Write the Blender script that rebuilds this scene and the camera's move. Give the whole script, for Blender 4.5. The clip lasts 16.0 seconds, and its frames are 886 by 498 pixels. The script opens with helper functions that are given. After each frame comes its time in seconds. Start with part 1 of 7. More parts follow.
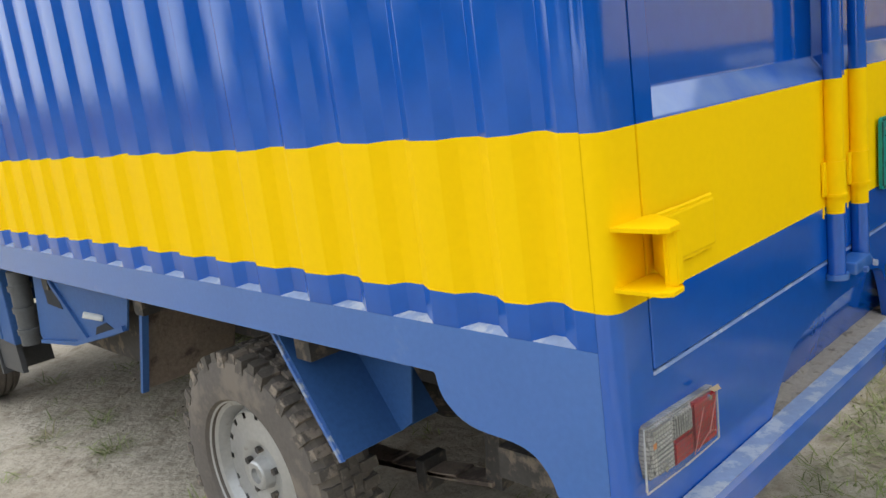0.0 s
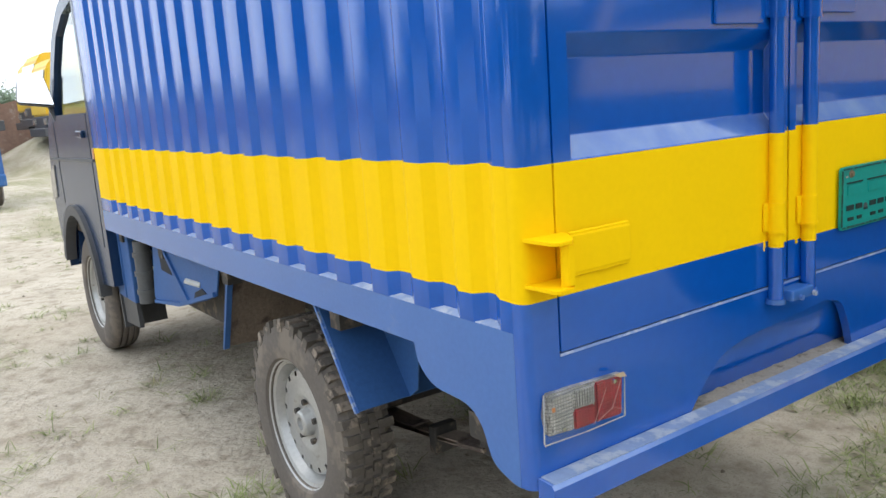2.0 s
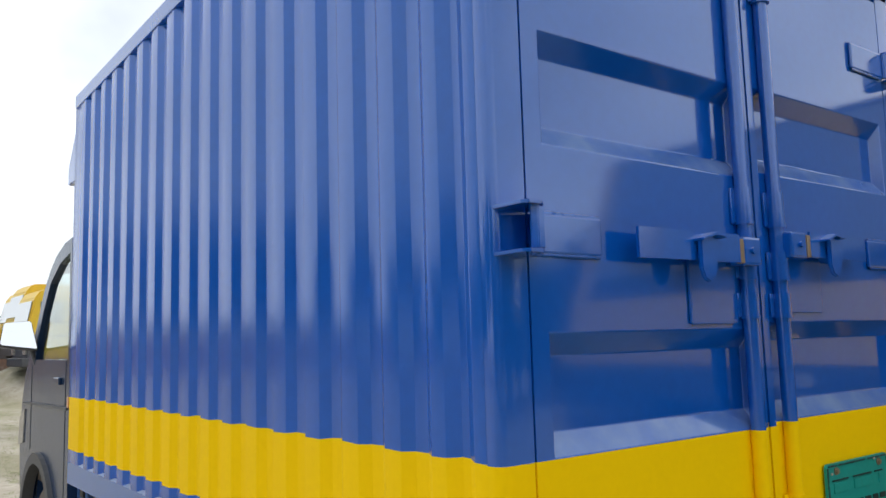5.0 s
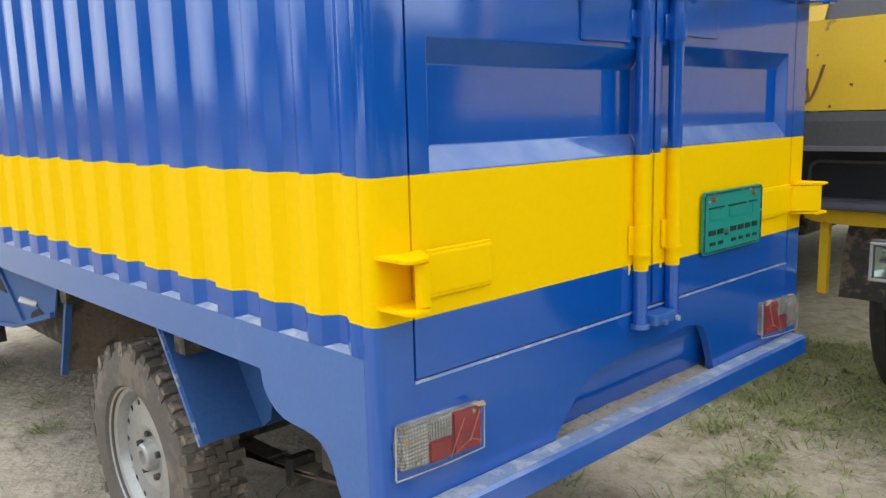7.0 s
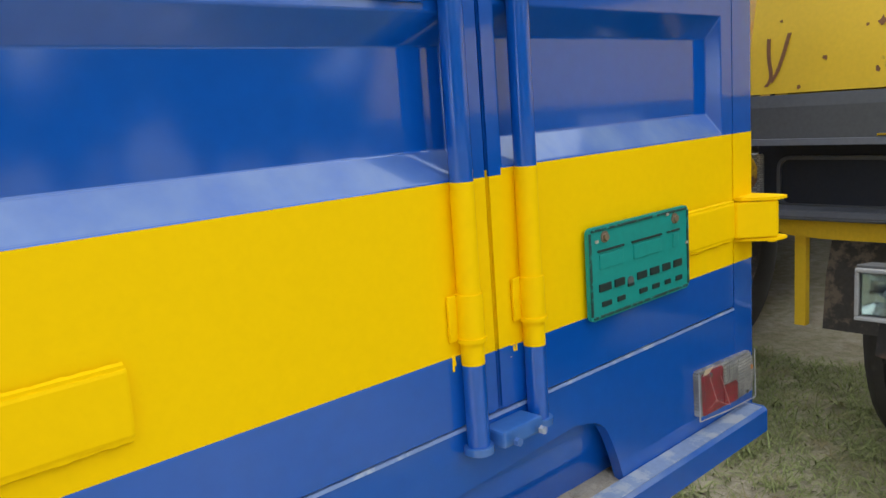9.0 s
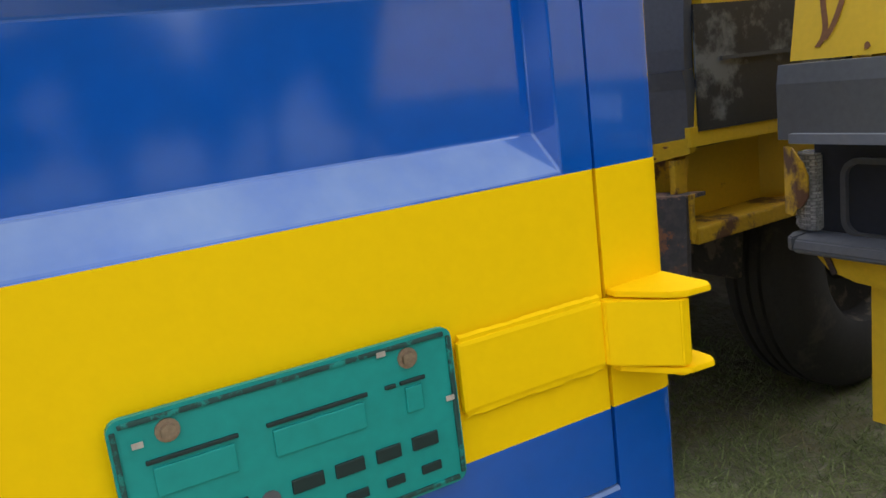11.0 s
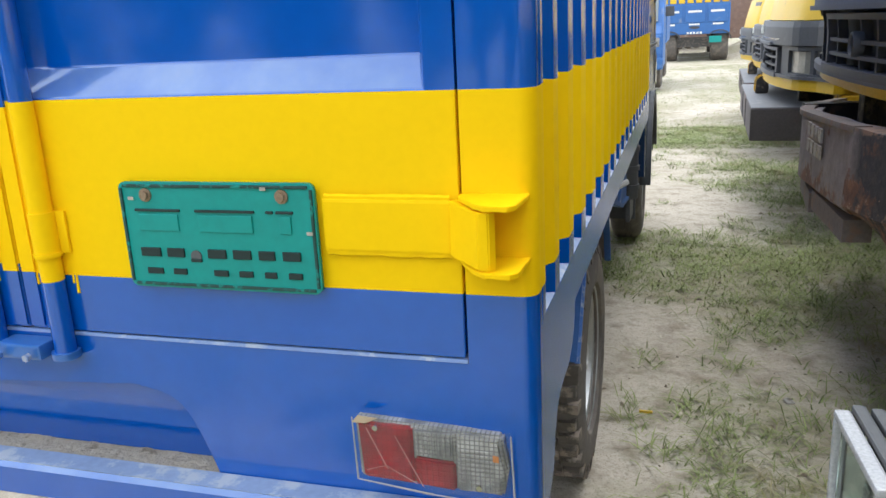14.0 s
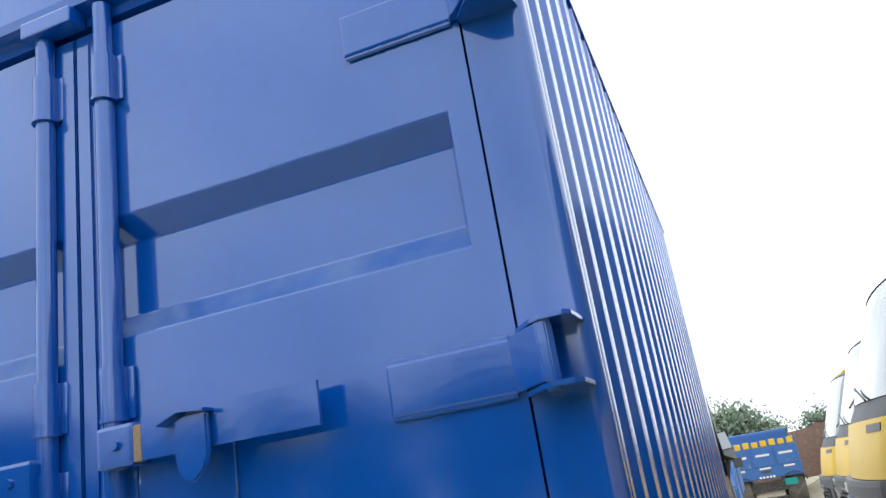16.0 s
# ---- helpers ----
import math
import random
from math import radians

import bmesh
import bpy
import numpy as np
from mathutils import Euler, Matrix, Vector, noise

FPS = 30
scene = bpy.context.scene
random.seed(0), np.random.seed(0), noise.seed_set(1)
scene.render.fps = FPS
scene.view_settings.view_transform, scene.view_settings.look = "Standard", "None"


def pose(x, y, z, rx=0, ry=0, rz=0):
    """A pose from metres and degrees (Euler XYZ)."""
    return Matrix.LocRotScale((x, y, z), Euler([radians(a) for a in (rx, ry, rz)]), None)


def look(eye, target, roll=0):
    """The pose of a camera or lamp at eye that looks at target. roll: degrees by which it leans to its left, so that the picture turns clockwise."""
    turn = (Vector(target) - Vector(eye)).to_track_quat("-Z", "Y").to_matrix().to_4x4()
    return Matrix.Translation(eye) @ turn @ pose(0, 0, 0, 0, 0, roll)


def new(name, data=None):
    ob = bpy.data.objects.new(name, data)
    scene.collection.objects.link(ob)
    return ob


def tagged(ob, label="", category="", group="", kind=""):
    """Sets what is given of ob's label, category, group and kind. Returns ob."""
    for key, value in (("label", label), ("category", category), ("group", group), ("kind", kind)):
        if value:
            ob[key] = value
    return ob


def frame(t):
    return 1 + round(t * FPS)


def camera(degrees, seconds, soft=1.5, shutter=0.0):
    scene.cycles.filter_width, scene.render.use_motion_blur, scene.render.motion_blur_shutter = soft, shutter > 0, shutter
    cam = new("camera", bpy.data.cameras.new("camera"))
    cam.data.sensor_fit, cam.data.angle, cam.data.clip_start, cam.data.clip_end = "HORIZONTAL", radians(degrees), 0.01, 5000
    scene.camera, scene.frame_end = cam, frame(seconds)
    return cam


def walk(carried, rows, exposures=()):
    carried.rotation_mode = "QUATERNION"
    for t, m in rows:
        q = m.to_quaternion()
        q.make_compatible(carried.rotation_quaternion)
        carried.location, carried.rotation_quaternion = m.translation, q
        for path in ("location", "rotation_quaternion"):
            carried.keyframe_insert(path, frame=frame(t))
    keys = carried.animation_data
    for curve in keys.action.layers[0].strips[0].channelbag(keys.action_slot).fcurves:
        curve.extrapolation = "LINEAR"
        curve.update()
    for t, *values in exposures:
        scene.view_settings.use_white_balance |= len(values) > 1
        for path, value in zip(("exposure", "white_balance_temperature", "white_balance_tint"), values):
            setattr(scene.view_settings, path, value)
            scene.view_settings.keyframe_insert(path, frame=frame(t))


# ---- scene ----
cam = camera(57.6, 16.0)

PATH = [
    (0, (-0.786, -0.54, 1.172), (0.564, 0.877, 0.758), -7.3),
    (0.5, (-0.843, -0.718, 1.174), (0.366, 0.804, 0.701), -6.8),
    (1, (-0.811, -0.917, 1.163), (0.316, 0.658, 0.663), -5.0),
    (1.5, (-0.806, -0.974, 1.176), (0.293, 0.627, 0.696), -4.6),
    (2, (-0.82, -0.962, 1.205), (0.303, 0.651, 0.834), -4.0),
    (2.5, (-0.827, -0.956, 1.234), (0.302, 0.683, 1.038), -3.6),
    (3, (-0.839, -0.964, 1.275), (0.304, 0.677, 1.294), -1.8),
    (3.2, (-0.838, -0.967, 1.282), (0.307, 0.668, 1.399), -1.3),
    (5.3, (-0.82, -0.966, 1.284), (0.385, 0.614, 1.507), -1.9),
    (5.5, (-0.814, -0.959, 1.258), (0.413, 0.617, 1.353), -1.4),
    (6, (-0.808, -0.954, 1.206), (0.428, 0.607, 1.024), -1.9),
    (6.5, (-0.782, -0.962, 1.178), (0.473, 0.558, 0.837), -1.8),
    (7, (-0.716, -0.913, 1.175), (0.635, 0.524, 0.847), -1.5),
    (7.5, (-0.603, -0.768, 1.208), (0.769, 0.653, 0.895), -1.5),
    (8, (-0.446, -0.719, 1.187), (1.016, 0.6, 0.835), -2.4),
    (8.5, (-0.195, -0.764, 1.176), (1.214, 0.615, 0.841), -3.3),
    (8.7, (-0.125, -0.75, 1.176), (1.259, 0.654, 0.842), -3.6),
    (10.8, (0.817, -0.653, 1.189), (1.768, 1.06, 0.789), -6.9),
    (11, (0.9, -0.598, 1.193), (1.836, 1.122, 0.788), -6.9),
    (11.5, (1.127, -0.627, 1.201), (1.8, 1.208, 0.777), -8.4),
    (12, (1.36, -0.754, 1.198), (1.654, 1.181, 0.787), -8.8),
    (12.5, (1.494, -0.74, 1.171), (1.448, 1.204, 0.701), -6.0),
    (13, (1.579, -0.768, 1.175), (1.257, 1.137, 0.656), -5.6),
    (13.5, (1.637, -0.863, 1.136), (1.14, 0.972, 0.517), -3.2),
    (14, (1.648, -0.891, 1.165), (1.081, 0.951, 0.632), -2.8),
    (14.5, (1.639, -0.905, 1.204), (1.011, 0.968, 0.893), -3.0),
    (15, (1.62, -0.917, 1.249), (0.97, 0.974, 1.22), -4.5),
    (15.5, (1.619, -0.93, 1.295), (0.99, 0.94, 1.623), -7.0),
    (16, (1.627, -0.939, 1.326), (1.037, 0.875, 1.926), -9.3),
]
walk(cam, [(t, look(eye, aim, roll)) for t, eye, aim, roll in PATH],
     [(0, 0.7, 6550, 10), (0.5, 1.05, 6550, 10), (1.0, 1.15, 6550, 10), (1.5, 1.0, 6500, 10), (2.0, 0.85, 6400, 10), (2.5, 0.75, 6300, 10), (3.0, 0.5, 6200, 10),
      (5.5, 0.25, 6800, 10), (6.0, 0.22, 7000, 10), (6.5, 0.62, 6900, 10), (7.0, 0.85, 6700, 10), (7.5, 0.95, 6650, 10), (8.0, 0.74, 6600, 10), (8.5, 0.82, 6600, 10),
      (11.0, 0.75, 6450, 12), (11.5, 0.9, 6400, 13), (12.0, 1.1, 6250, 11), (12.5, 1.06, 6250, 10), (13.0, 1.06, 6300, 10), (13.5, 1.06, 6350, 10), (14.0, 1.2, 6250, 10),
      (14.5, 1.1, 6200, 10), (15.0, 0.7, 6300, 10), (15.5, 0.92, 6400, 10), (16.0, 0.75, 6450, 10)])

# ---- light ----
world = bpy.data.worlds.new("overcast_sky")
scene.world = world
world.use_nodes = True
wn, wl = world.node_tree.nodes, world.node_tree.links
wn.clear()
w_out = wn.new("ShaderNodeOutputWorld")
w_bg = wn.new("ShaderNodeBackground")
w_sky = wn.new("ShaderNodeTexSky")
w_sky.sky_type = "NISHITA"
w_sky.sun_disc = False
w_sky.sun_elevation = radians(74)
w_sky.sun_rotation = radians(9)
w_sky.dust_density = 4.0
w_mix = wn.new("ShaderNodeMix")
w_mix.data_type = "RGBA"
w_mix.inputs["Factor"].default_value = 0.86
# uneven overcast: thin and thick cloud
w_dir = wn.new("ShaderNodeTexCoord")
w_noise = wn.new("ShaderNodeTexNoise")
w_noise.inputs["Scale"].default_value = 3.2
w_noise.inputs["Detail"].default_value = 5
wl.new(w_dir.outputs["Generated"], w_noise.inputs["Vector"])
w_ramp = wn.new("ShaderNodeMapRange")
w_ramp.inputs["From Min"].default_value, w_ramp.inputs["From Max"].default_value = 0.33, 0.67
wl.new(w_noise.outputs["Fac"], w_ramp.inputs["Value"])
w_cloud = wn.new("ShaderNodeMix")
w_cloud.data_type = "RGBA"
w_cloud.inputs["A"].default_value = (7.0, 7.6, 8.4, 1)
w_cloud.inputs["B"].default_value = (11.8, 12.6, 13.4, 1)
wl.new(w_ramp.outputs["Result"], w_cloud.inputs["Factor"])
wl.new(w_cloud.outputs["Result"], w_mix.inputs["B"])
wl.new(w_sky.outputs["Color"], w_mix.inputs["A"])
wl.new(w_mix.outputs["Result"], w_bg.inputs["Color"])
w_bg.inputs["Strength"].default_value = 0.107
wl.new(w_bg.outputs["Background"], w_out.inputs["Surface"])

sun_data = bpy.data.lights.new("sun", "SUN")
sun_data.energy = 0.65
sun_data.angle = radians(40)
sun_data.color = (1.0, 0.98, 0.95)
sun = new("sun", sun_data)
sun.matrix_world = look((1, 6, 22), (0, 0, 0))

# ---- materials ----


def material(name, base, rough=0.5, metal=0.0, vary=0.12, scale=6.0, second=None, second_scale=3.0, second_amount=0.5,
             bump=0.0, bump_scale=60.0, coat=0.0, per_object=0.0, per_island=0.0, fine=90.0, spec=0.5, tint=None, dust_sheen=None):
    """A principled surface with grain and stains at two scales; second is a patchy second colour."""
    m = bpy.data.materials.new(name)
    m.use_nodes = True
    n, l = m.node_tree.nodes, m.node_tree.links
    p = n["Principled BSDF"]
    tc = n.new("ShaderNodeTexCoord")
    geo = n.new("ShaderNodeNewGeometry")
    big = n.new("ShaderNodeTexNoise")
    big.inputs["Scale"].default_value = scale
    big.inputs["Detail"].default_value = 5
    small = n.new("ShaderNodeTexNoise")
    small.inputs["Scale"].default_value = fine
    small.inputs["Detail"].default_value = 3
    l.new(geo.outputs["Position"], big.inputs["Vector"])
    l.new(geo.outputs["Position"], small.inputs["Vector"])
    add = n.new("ShaderNodeMath")
    add.operation = "ADD"
    l.new(big.outputs["Fac"], add.inputs[0])
    l.new(small.outputs["Fac"], add.inputs[1])
    rng = n.new("ShaderNodeMapRange")
    rng.inputs["From Min"].default_value = 0.6
    rng.inputs["From Max"].default_value = 1.4
    rng.inputs["To Min"].default_value = 1 - vary
    rng.inputs["To Max"].default_value = 1 + vary
    l.new(add.outputs[0], rng.inputs["Value"])
    val = rng.outputs["Result"]
    for src, amount in (("obj", per_object), ("isl", per_island)):
        if not amount:
            continue
        if src == "obj":
            oi = n.new("ShaderNodeObjectInfo")
            rnd = oi.outputs["Random"]
        else:
            rnd = geo.outputs["Random Per Island"]
        r2 = n.new("ShaderNodeMapRange")
        r2.inputs["To Min"].default_value = 1 - amount
        r2.inputs["To Max"].default_value = 1 + amount
        l.new(rnd, r2.inputs["Value"])
        mul = n.new("ShaderNodeMath")
        mul.operation = "MULTIPLY"
        l.new(val, mul.inputs[0])
        l.new(r2.outputs["Result"], mul.inputs[1])
        val = mul.outputs[0]
    hsv = n.new("ShaderNodeHueSaturation")
    hsv.inputs["Color"].default_value = (*base, 1)
    l.new(val, hsv.inputs["Value"])
    colour = hsv.outputs["Color"]
    if second:
        patch = n.new("ShaderNodeTexNoise")
        patch.inputs["Scale"].default_value = second_scale
        patch.inputs["Detail"].default_value = 8
        patch.inputs["Roughness"].default_value = 0.65
        l.new(geo.outputs["Position"], patch.inputs["Vector"])
        pr = n.new("ShaderNodeMapRange")
        pr.inputs["From Min"].default_value = 0.72 - 0.36 * second_amount
        pr.inputs["From Max"].default_value = 0.80 - 0.36 * second_amount
        l.new(patch.outputs["Fac"], pr.inputs["Value"])
        mix = n.new("ShaderNodeMix")
        mix.data_type = "RGBA"
        mix.inputs["B"].default_value = (*second, 1)
        l.new(pr.outputs["Result"], mix.inputs["Factor"])
        l.new(colour, mix.inputs["A"])
        colour = mix.outputs["Result"]
    if dust_sheen:
        # pale tint on faces turned upwards: settled dust, plus sky sheen put into colour
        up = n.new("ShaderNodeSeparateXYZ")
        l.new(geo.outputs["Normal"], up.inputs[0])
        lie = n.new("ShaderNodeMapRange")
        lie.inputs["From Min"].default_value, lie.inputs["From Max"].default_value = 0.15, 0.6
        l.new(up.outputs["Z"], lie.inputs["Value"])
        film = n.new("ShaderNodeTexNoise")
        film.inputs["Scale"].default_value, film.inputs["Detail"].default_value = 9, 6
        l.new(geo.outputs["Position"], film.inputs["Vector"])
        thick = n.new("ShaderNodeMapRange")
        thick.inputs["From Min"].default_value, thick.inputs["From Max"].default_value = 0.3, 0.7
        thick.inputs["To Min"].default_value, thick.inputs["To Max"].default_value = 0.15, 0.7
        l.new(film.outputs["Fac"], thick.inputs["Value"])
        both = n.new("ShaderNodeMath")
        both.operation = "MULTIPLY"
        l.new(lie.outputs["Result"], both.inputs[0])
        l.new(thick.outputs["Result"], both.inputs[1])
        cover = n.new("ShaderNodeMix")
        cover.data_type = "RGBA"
        cover.inputs["B"].default_value = (*dust_sheen, 1)
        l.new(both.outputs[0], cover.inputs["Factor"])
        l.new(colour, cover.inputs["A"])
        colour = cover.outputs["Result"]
    l.new(colour, p.inputs["Base Color"])
    rr = n.new("ShaderNodeMapRange")
    rr.inputs["To Min"].default_value = max(0.02, rough * 0.8)
    rr.inputs["To Max"].default_value = min(1.0, rough * 1.2)
    l.new(big.outputs["Fac"], rr.inputs["Value"])
    l.new(rr.outputs["Result"], p.inputs["Roughness"])
    p.inputs["Metallic"].default_value = metal
    p.inputs["Specular IOR Level"].default_value = spec
    if tint:
        p.inputs["Specular Tint"].default_value = (*tint, 1)
    p.inputs["Coat Weight"].default_value = coat
    p.inputs["Coat Roughness"].default_value = 0.08
    p.inputs["Coat IOR"].default_value = 1.62
    if bump:
        bn = n.new("ShaderNodeTexNoise")
        bn.inputs["Scale"].default_value = bump_scale
        bn.inputs["Detail"].default_value = 4
        l.new(geo.outputs["Position"], bn.inputs["Vector"])
        b = n.new("ShaderNodeBump")
        b.inputs["Strength"].default_value = bump
        b.inputs["Distance"].default_value = 0.01
        l.new(bn.outputs["Fac"], b.inputs["Height"])
        l.new(b.outputs["Normal"], p.inputs["Normal"])
    return m


BLUE = material("blue_gloss_paint", (0.002, 0.087, 0.44), 0.09, vary=0.08, scale=2.5, fine=40, bump=0.022, bump_scale=7, spec=1.0, coat=0.4, tint=(0.72, 0.84, 1.0), dust_sheen=(0.20, 0.29, 0.47))
LUMPY_BLUE = material("thick_brushed_blue_paint", (0.002, 0.087, 0.44), 0.12, vary=0.1, scale=6, fine=60, bump=0.05, bump_scale=24, spec=1.0, coat=0.4, tint=(0.72, 0.84, 1.0), dust_sheen=(0.20, 0.29, 0.47))
BLUE_SHEET = material("blue_sheet_paint", (0.002, 0.087, 0.44), 0.15, vary=0.08, scale=2.5, fine=40, bump=0.03, bump_scale=9, spec=0.8, tint=(0.68, 0.82, 1.0))
YELLOW = material("yellow_paint", (0.95, 0.595, 0.0), 0.6, spec=0.08, vary=0.025, scale=2, fine=70, bump=0.02, bump_scale=10)
# seals and seams; also the painted shade of grille recesses and bracket openings
SEAL_AND_SHADE = material("dark_seal_and_shade", (0.012, 0.014, 0.02), 0.8, vary=0.2)
WORN_BLUE = material("worn_blue_edge", (0.06, 0.15, 0.42), 0.5, second=(0.33, 0.37, 0.45), second_scale=26, second_amount=0.55, vary=0.2)
DUSTY_BLUE = material("dusty_blue_edge", (0.16, 0.25, 0.48), 0.4, second=(0.36, 0.42, 0.52), second_scale=24, second_amount=0.5, vary=0.12)
FLAT_BLUE = material("flat_blue_paint", (0.035, 0.105, 0.29), 0.55, vary=0.15, scale=4, second=(0.10, 0.16, 0.29), second_scale=5, second_amount=0.3, spec=0.3)
LORRY_RUBBER = material("worn_lorry_rubber", (0.035, 0.032, 0.03), 0.85, vary=0.2, second=(0.07, 0.06, 0.05), second_scale=6, second_amount=0.4)
RUBBER = material("tyre_rubber", (0.125, 0.108, 0.094), 0.9, second=(0.19, 0.16, 0.13), second_scale=6, second_amount=0.6, vary=0.15, bump=0.2)
TREAD = material("muddy_tread_rubber", (0.105, 0.09, 0.075), 0.95, second=(0.27, 0.22, 0.175), second_scale=18, second_amount=0.6, vary=0.2, bump=0.3, bump_scale=90)
SILVER = material("silver_wheel_paint", (0.45, 0.45, 0.44), 0.38, metal=0.55, second=(0.24, 0.2, 0.16), second_scale=12, second_amount=0.28, vary=0.12)
STEEL_DARK = material("oily_dark_steel", (0.045, 0.041, 0.038), 0.7, metal=0.1, second=(0.15, 0.12, 0.09), second_scale=16, second_amount=0.55, vary=0.3)
MUD = material("mud_caked_metal", (0.20, 0.155, 0.12), 0.95, second=(0.08, 0.06, 0.05), second_scale=10, second_amount=0.5, vary=0.25, bump=0.3)
NAVY = material("dark_navy_car_paint", (0.014, 0.034, 0.085), 0.22, vary=0.1, spec=0.4, scale=3, tint=(0.7, 0.85, 1.0))
BLACK_PLASTIC = material("black_plastic", (0.06, 0.062, 0.067), 0.55, vary=0.2, second=(0.07, 0.065, 0.06), second_scale=9, second_amount=0.25)
GREY_PLASTIC = material("weathered_grey_plastic", (0.09, 0.093, 0.095), 0.6, vary=0.15, second=(0.13, 0.125, 0.12), second_scale=6, second_amount=0.3)
TRUCK_YELLOW = material("old_yellow_truck_paint", (0.72, 0.46, 0.02), 0.42, vary=0.07, second=(0.15, 0.06, 0.025), second_scale=7, second_amount=0.2, bump=0.12, bump_scale=7, scale=4)
# chipped black paint whose base is raised to include veiling haze
TRUCK_BLACK = material("chipped_black_truck_paint", (0.06, 0.061, 0.067), 0.42, vary=0.2, second=(0.17, 0.17, 0.17), second_scale=7, second_amount=0.26)
RUST = material("rusty_black_bumper_steel", (0.022, 0.02, 0.021), 0.6, vary=0.3, second=(0.13, 0.065, 0.042), second_scale=3.2, second_amount=0.55, bump=0.35, bump_scale=35)
PLATE_GREEN = material("green_plate_paint", (0.0, 0.27, 0.235), 0.5, vary=0.1, scale=20)
PLATE_EDGE = material("scuffed_dark_plate_edge", (0.01, 0.05, 0.042), 0.6, vary=0.3, second=(0.0, 0.24, 0.20), second_scale=60, second_amount=0.55)
PLATE_DARK = material("dark_green_black_relief", (0.006, 0.022, 0.02), 0.6, vary=0.2)
BOLT = material("rusty_bolt", (0.30, 0.22, 0.15), 0.5, metal=0.6, vary=0.3, fine=300)


def lens_material(name, light, dark, cell, rough=0.12):
    """Moulded lamp plastic: a fine grid of prisms, pale crowns and darker valleys."""
    m = bpy.data.materials.new(name)
    m.use_nodes = True
    n, l = m.node_tree.nodes, m.node_tree.links
    p = n["Principled BSDF"]
    geo = n.new("ShaderNodeNewGeometry")
    sep, flat = n.new("ShaderNodeSeparateXYZ"), n.new("ShaderNodeCombineXYZ")
    l.new(geo.outputs["Position"], sep.inputs[0])
    l.new(sep.outputs["X"], flat.inputs[0])
    l.new(sep.outputs["Z"], flat.inputs[1])
    grid = n.new("ShaderNodeTexBrick")
    grid.offset = 0.0
    for key, v in (("Scale", 1.0), ("Mortar Size", cell * 0.16), ("Mortar Smooth", 0.7), ("Brick Width", cell), ("Row Height", cell)):
        grid.inputs[key].default_value = v
    grid.inputs["Color1"].default_value = (*light, 1)
    grid.inputs["Color2"].default_value = tuple(0.72 * a + 0.28 * b for a, b in zip(light, dark)) + (1,)
    grid.inputs["Mortar"].default_value = (*dark, 1)
    l.new(flat.outputs[0], grid.inputs["Vector"])
    cloud = n.new("ShaderNodeTexNoise")
    cloud.inputs["Scale"].default_value, cloud.inputs["Detail"].default_value = 28, 4
    l.new(geo.outputs["Position"], cloud.inputs["Vector"])
    depth = n.new("ShaderNodeMapRange")
    depth.inputs["From Min"].default_value, depth.inputs["From Max"].default_value = 0.32, 0.68
    l.new(cloud.outputs["Fac"], depth.inputs["Value"])
    mix = n.new("ShaderNodeMix")
    mix.data_type = "RGBA"
    mix.inputs["A"].default_value = (*dark, 1)
    l.new(grid.outputs["Color"], mix.inputs["B"])
    l.new(depth.outputs["Result"], mix.inputs["Factor"])
    l.new(mix.outputs["Result"], p.inputs["Base Color"])
    p.inputs["Roughness"].default_value = rough
    b = n.new("ShaderNodeBump")
    b.inputs["Strength"].default_value, b.inputs["Distance"].default_value = 0.5, 0.001
    b.invert = True
    l.new(grid.outputs["Fac"], b.inputs["Height"])
    l.new(b.outputs["Normal"], p.inputs["Normal"])
    p.inputs["Coat Weight"].default_value = 0.35
    p.inputs["Coat Roughness"].default_value = 0.05
    return m


RED_LENS = lens_material("red_lamp_lens", (0.42, 0.004, 0.012), (0.16, 0.002, 0.006), 0.0075)
CLEAR_LENS = lens_material("ribbed_clear_lens", (0.50, 0.48, 0.44), (0.16, 0.155, 0.145), 0.0062)
GRIMY_LENS = material("grimy_lamp_glass", (0.30, 0.285, 0.25), 0.25, vary=0.25, scale=14, fine=60, coat=0.4)
AMBER_LENS = material("amber_lamp_lens", (0.55, 0.2, 0.06), 0.2, vary=0.2, coat=0.5)
BROWN_LENS = material("grimy_brown_lens", (0.17, 0.135, 0.06), 0.3, vary=0.3, coat=0.4)
CHROME = material("dusty_chrome", (0.62, 0.62, 0.60), 0.22, metal=1.0, vary=0.15)
MIRROR = material("mirror_glass", (0.93, 0.94, 0.95), 0.02, metal=1.0, vary=0.01)
WHITE_PAINT = material("off_white_paint", (0.70, 0.70, 0.66), 0.6, vary=0.1)
# brick of the distant wall, lightened and greyed to carry the haze
BRICK = material("hazed_red_brown_brick", (0.36, 0.235, 0.185), 0.9, vary=0.25, per_object=0.25, bump=0.3, bump_scale=12, second=(0.42, 0.34, 0.29), second_scale=2.2, second_amount=0.4)
FAR_BLUE = material("faded_blue_truck_paint", (0.035, 0.13, 0.36), 0.5, vary=0.15, second=(0.14, 0.2, 0.33), second_scale=2, second_amount=0.35)
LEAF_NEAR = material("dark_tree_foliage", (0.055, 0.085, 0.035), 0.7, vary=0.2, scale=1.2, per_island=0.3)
# foliage of the far trees, with distance haze mixed into its colour
HAZED_LEAF = material("hazed_tree_foliage", (0.18, 0.24, 0.16), 0.8, vary=0.12, scale=1.2, per_island=0.25)
BARK = material("tree_bark", (0.12, 0.09, 0.065), 0.9, vary=0.25, bump=0.4)
